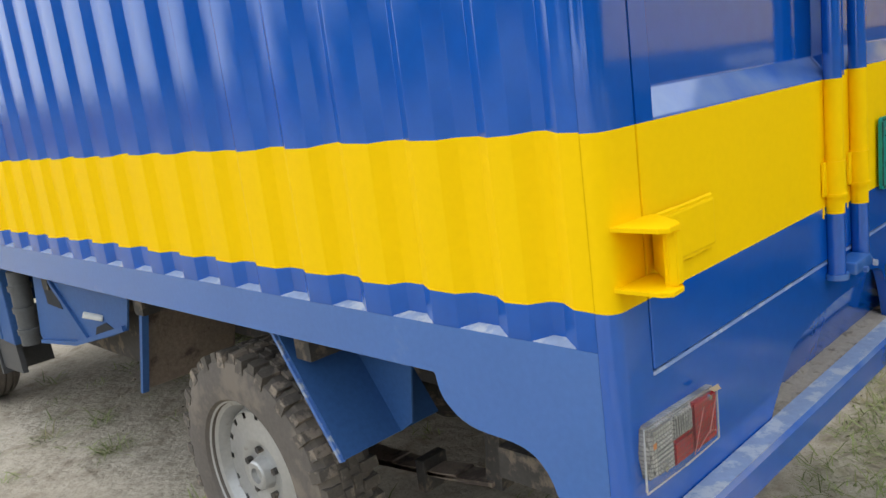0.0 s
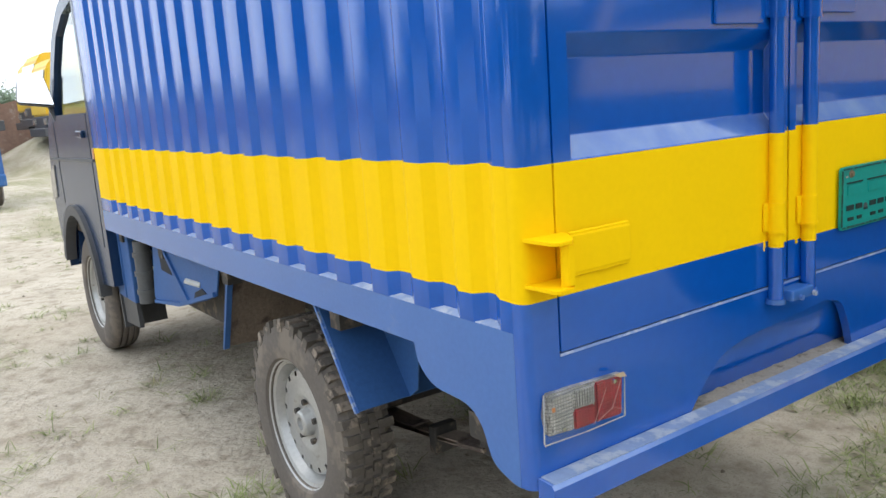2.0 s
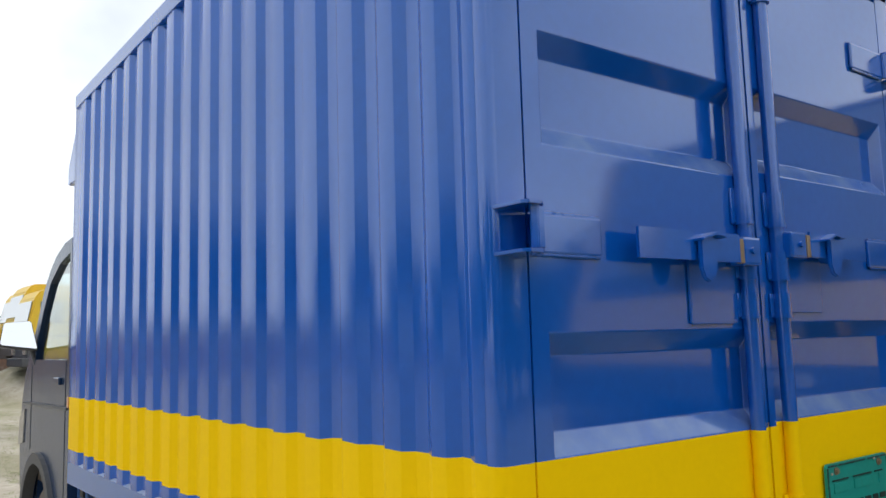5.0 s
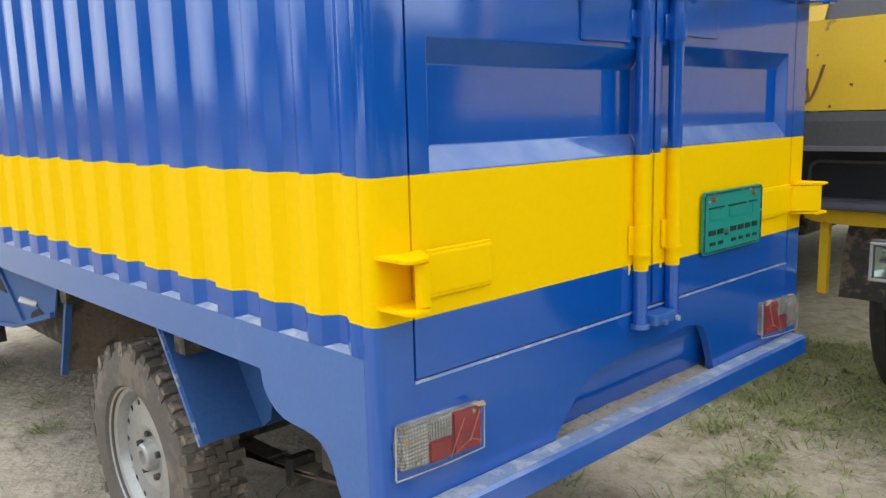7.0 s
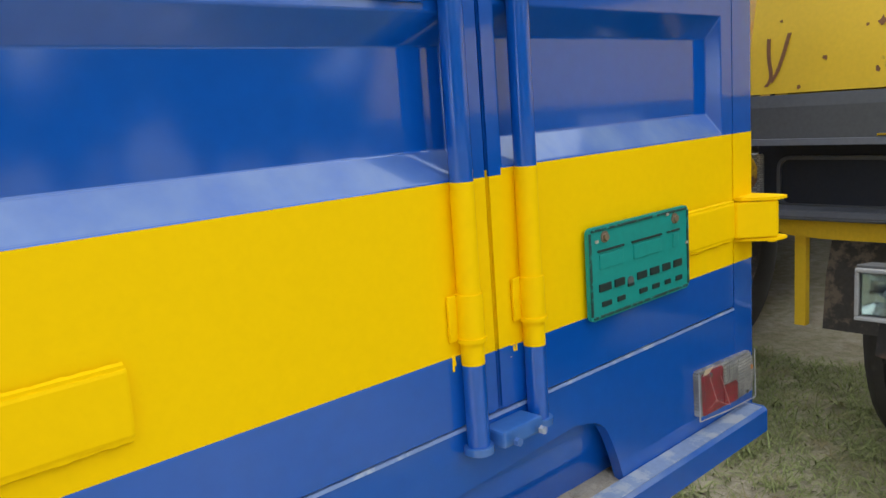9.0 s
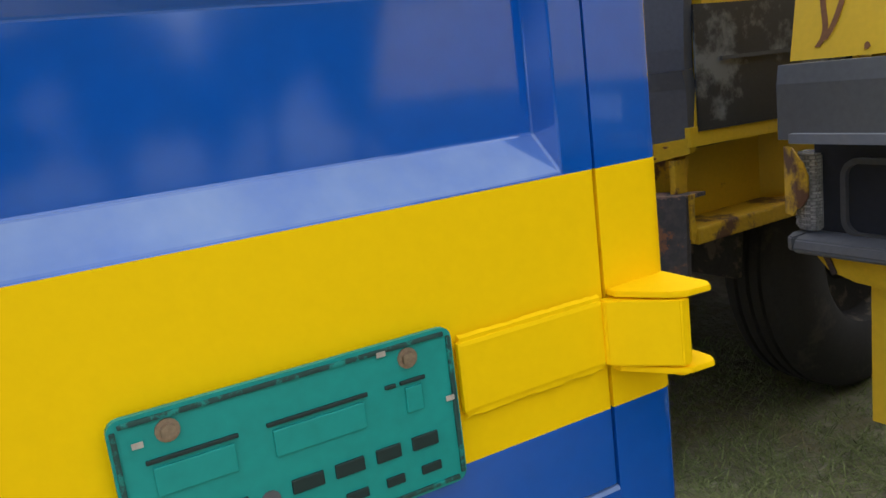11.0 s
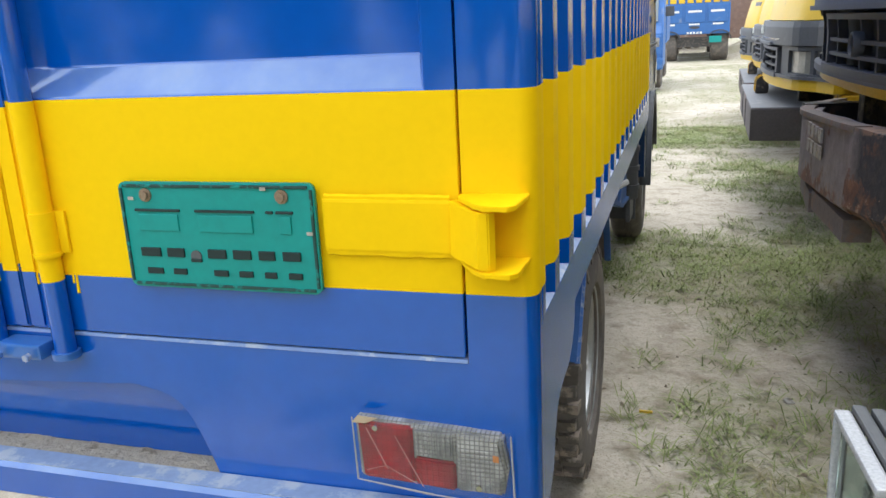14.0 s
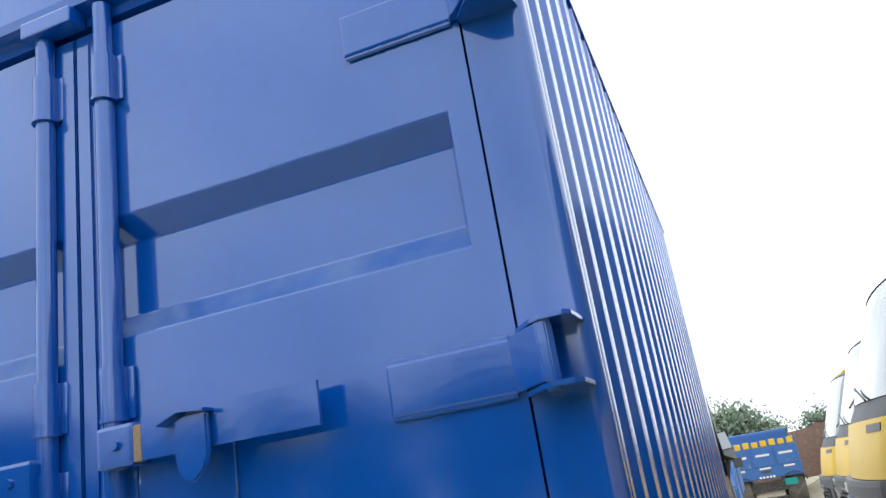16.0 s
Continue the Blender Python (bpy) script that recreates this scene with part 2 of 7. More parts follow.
GRASS = material("grass_blades", (0.235, 0.27, 0.105), 0.75, vary=0.25, scale=1.5, per_island=0.45, spec=0.25, second=(0.30, 0.26, 0.14), second_scale=5, second_amount=0.45)
# black panels, paler than their paint because haze is put into the colour
HAZED_BLACK = material("haze_lifted_black_panel", (0.085, 0.089, 0.100), 0.5, vary=0.15, second=(0.115, 0.12, 0.13), second_scale=5, second_amount=0.35, bump=0.08, bump_scale=6)
FADED_YELLOW = material("faded_dented_yellow_paint", (0.70, 0.55, 0.17), 0.4, vary=0.08, second=(0.62, 0.58, 0.44), second_scale=3.5, second_amount=0.45, bump=0.25, bump_scale=5)
PALE_BLOCK = material("pale_block_top", (0.16, 0.165, 0.18), 0.6, vary=0.2, second=(0.26, 0.26, 0.26), second_scale=8, second_amount=0.4)
STONE = material("pale_stone", (0.46, 0.43, 0.38), 0.9, vary=0.25, bump=0.4, second=(0.25, 0.22, 0.18), second_scale=22, second_amount=0.5)
FILM_CREASE = material("pale_film_crease", (0.46, 0.20, 0.19), 0.25, vary=0.2)
FILM_EDGE = material("rolled_film_edge", (0.40, 0.40, 0.40), 0.2, vary=0.25, fine=300)
TAPE = material("tan_tape", (0.48, 0.37, 0.24), 0.5, vary=0.1)
PEELED_VALANCE = material("chipped_yellow_valance", (0.66, 0.41, 0.012), 0.45, vary=0.12, second=(0.15, 0.065, 0.035), second_scale=8, second_amount=0.27, bump=0.12, bump_scale=12)
FADED_RUST = material("faded_brown_steel", (0.19, 0.155, 0.14), 0.8, vary=0.25, second=(0.23, 0.15, 0.11), second_scale=14, second_amount=0.5, bump=0.3, bump_scale=30)
FADED_MARK = material("faded_painted_mark", (0.40, 0.36, 0.30), 0.85, vary=0.3, second=(0.22, 0.18, 0.16), second_scale=30, second_amount=0.5)
WIRE_RED = material("red_wire", (0.30, 0.06, 0.05), 0.5, vary=0.1)
WIRE_PALE = material("pale_wire", (0.55, 0.48, 0.45), 0.5, vary=0.1)
# scuffed bumper top; on the wall ledges the paleness stands for reflected sky
SCUFF_SHEEN = material("pale_blue_scuff_and_sheen", (0.22, 0.29, 0.44), 0.45, vary=0.15, second=(0.40, 0.44, 0.50), second_scale=18, second_amount=0.6)
DULL_BLUE = material("dusty_blue_rail_paint", (0.035, 0.135, 0.42), 0.22, vary=0.08, scale=4, spec=0.9, second=(0.07, 0.17, 0.42), second_scale=4, second_amount=0.3)
DRY_SAND = material("dried_sand_crust", (0.36, 0.31, 0.24), 0.95, vary=0.2, second=(0.20, 0.165, 0.12), second_scale=30, second_amount=0.45, bump=0.5, bump_scale=120)
CLOD = material("earth_crumbs", (0.22, 0.18, 0.13), 0.95, vary=0.2, per_island=0.45)
BLOCK_STEEL = material("dull_brown_block_steel", (0.11, 0.095, 0.095), 0.75, vary=0.2, second=(0.15, 0.09, 0.07), second_scale=4, second_amount=0.45)
RUST_SPOT = material("rust_spot", (0.20, 0.085, 0.03), 0.9, vary=0.3)
# slate plastic, its colour lifted to stand for haze
SLATE = material("haze_lifted_slate_plastic", (0.15, 0.16, 0.18), 0.6, vary=0.12, second=(0.17, 0.175, 0.185), second_scale=5, second_amount=0.25)
PAPER = material("torn_grey_board", (0.36, 0.31, 0.28), 0.85, vary=0.18, scale=9, second=(0.24, 0.19, 0.16), second_scale=14, second_amount=0.3)
CHIPPED_DOOR = material("peeling_black_door_paint", (0.03, 0.032, 0.034), 0.4, vary=0.2, second=(0.19, 0.20, 0.20), second_scale=4.5, second_amount=0.52)
PEELED_YELLOW = material("peeling_yellow_step_paint", (0.60, 0.36, 0.015), 0.55, vary=0.15, second=(0.13, 0.06, 0.03), second_scale=9, second_amount=0.62, bump=0.2, bump_scale=25)
WOOD = material("weathered_planks", (0.2, 0.14, 0.09), 0.8, vary=0.3, per_object=0.2)


def bumper_material():
    """Black bumper paint gone to rust below, with one flaked pale patch near its end."""
    m = bpy.data.materials.new("rusted_flaking_bumper")
    m.use_nodes = True
    n, l = m.node_tree.nodes, m.node_tree.links
    p = n["Principled BSDF"]
    tc = n.new("ShaderNodeTexCoord")

    def nz(scale, detail=8):
        t = n.new("ShaderNodeTexNoise")
        t.inputs["Scale"].default_value, t.inputs["Detail"].default_value, t.inputs["Roughness"].default_value = scale, detail, 0.68
        l.new(tc.outputs["Object"], t.inputs["Vector"])
        return t.outputs["Fac"]

    def calc(op, a, b):
        x = n.new("ShaderNodeMath")
        x.operation = op
        for i, v in enumerate((a, b)):
            if isinstance(v, (int, float)):
                x.inputs[i].default_value = v
            else:
                l.new(v, x.inputs[i])
        return x.outputs[0]

    def ramp(v, a, b):
        x = n.new("ShaderNodeMapRange")
        x.inputs["From Min"].default_value, x.inputs["From Max"].default_value = a, b
        l.new(v, x.inputs["Value"])
        return x.outputs["Result"]

    def blend(f, a, b):
        x = n.new("ShaderNodeMix")
        x.data_type = "RGBA"
        l.new(f, x.inputs["Factor"])
        for k, c in (("A", a), ("B", b)):
            if isinstance(c, tuple):
                x.inputs[k].default_value = (*c, 1)
            else:
                l.new(c, x.inputs[k])
        return x.outputs["Result"]
    sep = n.new("ShaderNodeSeparateXYZ")
    l.new(tc.outputs["Object"], sep.inputs[0])
    rust = blend(ramp(nz(22), 0.4, 0.65), (0.25, 0.12, 0.07), (0.12, 0.065, 0.05))
    black = blend(ramp(nz(40), 0.45, 0.75), (0.052, 0.050, 0.055), (0.10, 0.085, 0.08))
    # old brown paint on the far half, paled to carry haze; black on the near one
    half_way = ramp(calc("ADD", sep.outputs["Y"], calc("MULTIPLY", nz(7), 0.1)), -0.41, -0.35)
    black = blend(half_way, black, blend(ramp(nz(14), 0.4, 0.7), (0.24, 0.20, 0.19), (0.34, 0.29, 0.27)))
    low = ramp(sep.outputs["Z"], 0.70, 0.56)
    col = blend(ramp(calc("ADD", nz(6), calc("MULTIPLY", low, 0.15)), 0.60, 0.66), black, rust)
    fold = ramp(calc("ABSOLUTE", calc("SUBTRACT", sep.outputs["Z"], 0.612), 0), 0.05, 0.0)
    col = blend(ramp(calc("ADD", nz(34), calc("MULTIPLY", fold, 0.12)), 0.665, 0.70), col, (0.36, 0.25, 0.18))
    edge = ramp(sep.outputs["Z"], 0.80, 0.835)
    col = blend(ramp(calc("ADD", nz(18), calc("MULTIPLY", edge, 0.30)), 0.72, 0.80), col, (0.27, 0.17, 0.12))

    def spot(cy, cz, ry, rz):
        dv = calc("DIVIDE", calc("SUBTRACT", sep.outputs["Y"], cy), ry)
        dz = calc("DIVIDE", calc("SUBTRACT", sep.outputs["Z"], cz), rz)
        return calc("SUBTRACT", 1.0, calc("ADD", calc("MULTIPLY", dv, dv), calc("MULTIPLY", dz, dz)))
    near = spot(-0.93, 0.725, 0.17, 0.14)
    col = blend(ramp(calc("ADD", nz(11), calc("MULTIPLY", near, 0.16)), 0.60, 0.64), col, (0.25, 0.105, 0.05))
    near = spot(-0.945, 0.752, 0.125, 0.085)
    flake = calc("MULTIPLY", ramp(calc("ADD", nz(17), calc("MULTIPLY", near, 0.15)), 0.575, 0.61), ramp(near, 0.0, 0.15))
    col = blend(flake, col, blend(ramp(nz(30), 0.45, 0.6), (0.46, 0.44, 0.36), (0.30, 0.27, 0.20)))
    l.new(col, p.inputs["Base Color"])
    p.inputs["Roughness"].default_value = 0.7
    b = n.new("ShaderNodeBump")
    b.inputs["Strength"].default_value, b.inputs["Distance"].default_value = 0.5, 0.01
    l.new(nz(24), b.inputs["Height"])
    l.new(b.outputs["Normal"], p.inputs["Normal"])
    return m


RUST_BUMPER = bumper_material()


def glass_material():
    m = bpy.data.materials.new("window_glass")
    m.use_nodes = True
    n, l = m.node_tree.nodes, m.node_tree.links
    p = n["Principled BSDF"]
    p.inputs["Base Color"].default_value = (0.75, 0.85, 0.82, 1)
    p.inputs["Roughness"].default_value = 0.03
    p.inputs["Transmission Weight"].default_value = 1.0
    p.inputs["IOR"].default_value = 1.45
    return m


GLASS = glass_material()


def windscreen_material():
    m = bpy.data.materials.new("dusty_windscreen")
    m.use_nodes = True
    p = m.node_tree.nodes["Principled BSDF"]
    nz = m.node_tree.nodes.new("ShaderNodeTexNoise")
    nz.inputs["Scale"].default_value = 5
    cr = m.node_tree.nodes.new("ShaderNodeMapRange")
    cr.inputs["To Min"].default_value = 0.03
    cr.inputs["To Max"].default_value = 0.16
    m.node_tree.links.new(nz.outputs["Fac"], cr.inputs["Value"])
    m.node_tree.links.new(cr.outputs["Result"], p.inputs["Roughness"])
    p.inputs["Base Color"].default_value = (0.10, 0.12, 0.12, 1)
    p.inputs["Specular IOR Level"].default_value = 1.0
    p.inputs["Coat Weight"].default_value = 1.0
    return m


WINDSCREEN = windscreen_material()


def film_material():
    """Thin clear packing film: mostly see-through, with a soft sheen."""
    m = bpy.data.materials.new("clear_packing_film")
    m.use_nodes = True
    n, l = m.node_tree.nodes, m.node_tree.links
    out = n["Material Output"]
    see, shine, mix = n.new("ShaderNodeBsdfTransparent"), n.new("ShaderNodeBsdfPrincipled"), n.new("ShaderNodeMixShader")
    shine.inputs["Base Color"].default_value = (0.7, 0.7, 0.7, 1)
    shine.inputs["Roughness"].default_value = 0.12
    mix.inputs["Fac"].default_value = 0.05
    l.new(see.outputs[0], mix.inputs[1])
    l.new(shine.outputs[0], mix.inputs[2])
    l.new(mix.outputs[0], out.inputs["Surface"])
    return m


FILM = film_material()


def sand_material():
    """Pale trodden sand with thin grass cover in patches, thicker towards the row of lorries."""
    m = bpy.data.materials.new("sandy_ground")
    m.use_nodes = True
    n, l = m.node_tree.nodes, m.node_tree.links
    p = n["Principled BSDF"]
    geo = n.new("ShaderNodeNewGeometry")

    def nz(scale, detail=6, rough=0.6):
        t = n.new("ShaderNodeTexNoise")
        t.inputs["Scale"].default_value = scale
        t.inputs["Detail"].default_value = detail
        t.inputs["Roughness"].default_value = rough
        l.new(geo.outputs["Position"], t.inputs["Vector"])
        return t.outputs["Fac"]

    def ramp(src, a, b, lo=0.0, hi=1.0):
        r = n.new("ShaderNodeMapRange")
        r.inputs["From Min"].default_value, r.inputs["From Max"].default_value = a, b
        r.inputs["To Min"].default_value, r.inputs["To Max"].default_value = lo, hi
        l.new(src, r.inputs["Value"])
        return r.outputs["Result"]

    def blend(fac, a, b):
        x = n.new("ShaderNodeMix")
        x.data_type = "RGBA"
        l.new(fac, x.inputs["Factor"])
        for key, c in (("A", a), ("B", b)):
            if isinstance(c, tuple):
                x.inputs[key].default_value = (*c, 1)
            else:
                l.new(c, x.inputs[key])
        return x.outputs["Result"]

    sand = blend(ramp(nz(1.3), 0.35, 0.65), (0.42, 0.365, 0.285), (0.55, 0.495, 0.405))
    sand = blend(ramp(nz(9), 0.50, 0.72), sand, (0.27, 0.225, 0.165))
    sand = blend(ramp(nz(55, 3), 0.55, 0.75), sand, (0.33, 0.285, 0.225))
    sand = blend(ramp(nz(170, 2), 0.56, 0.70, 0.0, 0.75), sand, (0.24, 0.205, 0.155))
    patchy = n.new("ShaderNodeAttribute")
    patchy.attribute_name = "turf"
    mask = n.new("ShaderNodeMath")
    mask.operation = "ADD"
    l.new(patchy.outputs["Fac"], mask.inputs[0])
    l.new(ramp(nz(16, 6, 0.7), 0.3, 0.7, -0.35, 0.35), mask.inputs[1])
    cover = ramp(mask.outputs[0], 0.25, 1.15, 0.0, 0.85)
    turf = blend(ramp(nz(20, 4), 0.35, 0.65), (0.19, 0.195, 0.09), (0.30, 0.275, 0.17))
    ground_colour = blend(cover, sand, turf)
    p.inputs["Roughness"].default_value = 0.95
    p.inputs["Specular IOR Level"].default_value = 0.15
    # old tyre prints: rows of tread blocks in a few broken stripes
    sep = n.new("ShaderNodeSeparateXYZ")
    l.new(geo.outputs["Position"], sep.inputs[0])

    def calc(op, u, v):
        x = n.new("ShaderNodeMath")
        x.operation = op
        for i, k in enumerate((u, v)):
            if isinstance(k, (int, float)):
                x.inputs[i].default_value = k
            else:
                l.new(k, x.inputs[i])
        return x.outputs[0]
    stripes = None
    for cx in (0.14, -0.42, -1.15):
        wobble = calc("MULTIPLY", nz(0.5, 1), 0.16)
        d = calc("ABSOLUTE", calc("SUBTRACT", calc("ADD", sep.outputs["X"], wobble), cx + 0.08), 0)
        one = ramp(d, 0.085, 0.070)
        stripes = one if stripes is None else calc("MAXIMUM", stripes, one)
    stripes = calc("MULTIPLY", stripes, calc("MULTIPLY", ramp(nz(1.7, 2), 0.48, 0.60), ramp(nz(14, 3), 0.38, 0.60, 0.15, 1.0)))
    bk = n.new("ShaderNodeTexBrick")
    for key, v in (("Scale", 1.0), ("Mortar Size", 0.009), ("Mortar Smooth", 0.35), ("Brick Width", 0.042), ("Row Height", 0.034)):
        bk.inputs[key].default_value = v
    shake = n.new("ShaderNodeCombineXYZ")
    l.new(calc("ADD", sep.outputs["X"], calc("MULTIPLY", nz(11, 3), 0.05)), shake.inputs[0])
    l.new(calc("ADD", sep.outputs["Y"], calc("MULTIPLY", nz(8, 3), 0.06)), shake.inputs[1])
    l.new(shake.outputs[0], bk.inputs["Vector"])
    print_h = calc("MULTIPLY", bk.outputs["Fac"], stripes)
    l.new(blend(calc("MULTIPLY", print_h, 0.3), ground_colour, (0.20, 0.17, 0.13)), p.inputs["Base Color"])
    height = calc("ADD", calc("ADD", nz(30, 6), calc("MULTIPLY", nz(11, 3), 0.9)), calc("MULTIPLY", print_h, -0.5))
    b = n.new("ShaderNodeBump")
    b.inputs["Strength"].default_value = 0.6
    b.inputs["Distance"].default_value = 0.022
    l.new(height, b.inputs["Height"])
    l.new(b.outputs["Normal"], p.inputs["Normal"])
    return m


SAND = sand_material()

# ---- mesh helpers ----


def link_mesh(name, bm, mats, parent=None, label="", smooth=False):
    bmesh.ops.recalc_face_normals(bm, faces=bm.faces[:])
    me = bpy.data.meshes.new(name)
    bm.to_mesh(me)
    bm.free()
    for mt in mats if isinstance(mats, (list, tuple)) else [mats]:
        me.materials.append(mt)
    if smooth:
        for f in me.polygons:
            f.use_smooth = True
        me.set_sharp_from_angle(angle=radians(35))
    ob = new(name, me)
    if parent:
        ob.parent = parent
    if label:
        tagged(ob, label)
    return ob


def part(name, bm, mats, parent, label="", smooth=False):
    return link_mesh(name, bm, mats, parent, label, smooth)


def thing(name, label, category, at=(0, 0, 0), group="", kind=""):
    ob = new(name)
    ob.empty_display_size = 0.2
    ob.location = at
    return tagged(ob, label, category, group, kind)


def bm_box(bm, x0, x1, y0, y1, z0, z1, bevel=0.0, mat=0):
    before = set(bm.faces)
    r = bmesh.ops.create_cube(bm, size=1)
    for v in r["verts"]:
        v.co = Vector(((x0 + x1) / 2 + v.co.x * (x1 - x0), (y0 + y1) / 2 + v.co.y * (y1 - y0), (z0 + z1) / 2 + v.co.z * (z1 - z0)))
    if bevel:
        es = list({e for v in r["verts"] for e in v.link_edges})
        bmesh.ops.bevel(bm, geom=es, offset=bevel, segments=2, affect="EDGES", profile=0.6)
    for f in set(bm.faces) - before:
        f.material_index = mat
    return bm


def box(x0, x1, y0, y1, z0, z1, bevel=0.0):
    return bm_box(bmesh.new(), x0, x1, y0, y1, z0, z1, bevel)


def bm_prism(bm, pts, axis, a, b, bevel=0.0):
    """Extrude the outline pts (two coordinates in the plane across axis) from a to b along it."""
    def place(p, k):
        u, v = p
        return {"x": (k, u, v), "y": (u, k, v), "z": (u, v, k)}[axis]
    lo = [bm.verts.new(place(p, a)) for p in pts]
    hi = [bm.verts.new(place(p, b)) for p in pts]
    bm.faces.new(lo)
    bm.faces.new(hi[::-1])
    k = len(pts)
    for i in range(k):
        bm.faces.new((lo[i], hi[i], hi[(i + 1) % k], lo[(i + 1) % k]))
    if bevel:
        es = [e for e in bm.edges if e.verts[0] in lo + hi and e.verts[1] in lo + hi]
        bmesh.ops.bevel(bm, geom=es, offset=bevel, segments=2, affect="EDGES")
    return bm


def prism(pts, axis, a, b, bevel=0.0):
    return bm_prism(bmesh.new(), pts, axis, a, b, bevel)


def bm_rod(bm, p, q, r, seg=12, r2=None):
    p, q = Vector(p), Vector(q)
    d = q - p
    m = Matrix.Translation((p + q) / 2) @ d.to_track_quat("Z", "Y").to_matrix().to_4x4()
    bmesh.ops.create_cone(bm, cap_ends=True, segments=seg, radius1=r, radius2=r if r2 is None else r2, depth=d.length, matrix=m)
    return bm


def rod(p, q, r, seg=12, r2=None):
    return bm_rod(bmesh.new(), p, q, r, seg, r2)


def lathe(profile, seg=48, skip=None):
    """Turn a profile of (along, radius) round the x axis; skip(i, j) leaves faces out."""
    bm = bmesh.new()
    rings = []
    for a, r in profile:
        if r < 1e-5:
            rings.append([bm.verts.new((a, 0, 0))] * seg)
        else:
            rings.append([bm.verts.new((a, r * math.cos(2 * math.pi * j / seg), r * math.sin(2 * math.pi * j / seg))) for j in range(seg)])
    for i in range(len(rings) - 1):
        for j in range(seg):
            if skip and skip(i, j):
                continue
            vs = [rings[i][j], rings[i][(j + 1) % seg], rings[i + 1][(j + 1) % seg], rings[i + 1][j]]
            vs = list(dict.fromkeys(vs))
            if len(vs) > 2:
                bm.faces.new(vs)
    return bm


def smooth_line(pts, n=6):
    """Points along a Catmull-Rom curve through pts."""
    out = []
    for i in range(len(pts) - 1):
        p0, p1, p2, p3 = pts[max(i - 1, 0)], pts[i], pts[i + 1], pts[min(i + 2, len(pts) - 1)]
        for k in range(n):
            t = k / n
            out.append(tuple(0.5 * (2 * b + (c - a) * t + (2 * a - 5 * b + 4 * c - d) * t * t + (3 * b - a - 3 * c + d) * t ** 3)
                             for a, b, c, d in zip(p0, p1, p2, p3)))
    out.append(pts[-1])
    return out

# ---- ground ----


def rise(x, y):
    """The yard falls gently northwards; a low bank lies under the back wall."""
    d = math.hypot((x - 9) / 7, (y - 41) / 10)
    dip = 0.76 * max(0.0, min(1.0, (y - 4.8) / 30))
    return (2.3 * max(0.0, 1 - d * d) ** 2 if d < 1 else 0.0) - dip


def turf(x, y):
    """How thickly grass covers the sand at a place: below 0 none, above 1 full."""
    n = noise.noise((x * 0.8, y * 0.8, 7.0)) + 0.5 * noise.noise((x * 2.3, y * 2.3, 3.0)) + 0.25 * noise.noise((x * 7, y * 7, 5.0))
    start = 0.75 if y < 0.3 else 1.65 if y < 7 else 0.6
    east = max(0.0, min(1.0, (x - start) / 0.6))
    # unseen ground behind the viewpoint; its full turf is added to dim door reflections
    south = max(0.0, min(1.0, (-0.75 - y) / 0.6))
    west = max(0.0, min(1.0, (0.9 - x) / 0.5)) if y < 9 else 0.0
    # denser turf under the lorries, which also puts their shade into the ground colour
    beside = 0.42 * max(0.0, min(1.0, (x - 2.1) / 0.3)) * max(0.0, min(1.0, (2.4 - y) / 0.6))
    return 0.15 + 0.9 * n + max(0.42 * east + beside, 0.95 * south) - 0.22 * west * (1 - south)


def ground_z(x, y):
    k = 0.014 * noise.noise((x * 1.1, y * 1.1, 0.3)) + 0.008 * noise.noise((x * 5, y * 5, 2.1)) + 0.004 * noise.noise((x * 14, y * 14, 4.7))
    return k - 0.006 + rise(x, y)


def axis_steps(lo, hi, step, far):
    near = list(np.arange(lo, hi, step))
    up, down, s = [hi], [lo - step], step
    while up[-1] < far:
        s *= 1.22
        up.append(up[-1] + s)
    s = step
    while down[-1] > -far:
        s *= 1.22
        down.append(down[-1] - s)
    return down[::-1] + near + up


def build_ground():
    gx, gy = axis_steps(-3.2, 3.4, 0.055, 420), axis_steps(-2.0, 8.0, 0.06, 420)
    gy = sorted(set(gy) | set(np.arange(26.0, 56.0, 1.0)))
    verts = [(x, y, ground_z(x, y)) for y in gy for x in gx]
    nx = len(gx)
    faces = [(j * nx + i, j * nx + i + 1, (j + 1) * nx + i + 1, (j + 1) * nx + i) for j in range(len(gy) - 1) for i in range(nx - 1)]
    me = bpy.data.meshes.new("ground")
    me.from_pydata(verts, [], faces)
    me.materials.append(SAND)
    at = me.attributes.new("turf", "FLOAT", "POINT")
    at.data.foreach_set("value", [max(0.0, min(1.0, turf(v[0], v[1]))) for v in verts])
    for f in me.polygons:
        f.use_smooth = True
    tagged(new("ground", me), "pale trodden sandy ground with thin worn grass", "ground", kind="structure")


build_ground()

# ---- the blue and yellow box truck ----
W, L = 1.487, 2.86
BAND0, BAND1 = 0.864, 1.087
BAND0_R, BAND1_R = 0.851, 1.095  # the painted band is wider on the right half
ROOF = 2.433
RAIL = 0.812

truck = thing("box_truck", "small box truck with blue corrugated cargo body and yellow band", "truck")


GROOVES = [0.099, 0.225, 0.374, 0.532, 0.692, 0.853, 1.008, 1.166, 1.324, 1.487, 1.651, 1.815, 1.980, 2.148, 2.314, 2.473, 2.632]


def wall_profile():
    """Depth of the corrugated side along its length: pairs of (y, inset)."""
    out = [(0.028, 0.0)]
    for k, c in enumerate(GROOVES):
        half = 0.036 if k == 0 else 0.046
        out += [(c - half - 0.002, 0.0), (c - half + 0.026, 0.0145), (c + half - 0.026, 0.0145), (c + half + 0.002, 0.0)]
    out.append((L, 0.0))
    return out


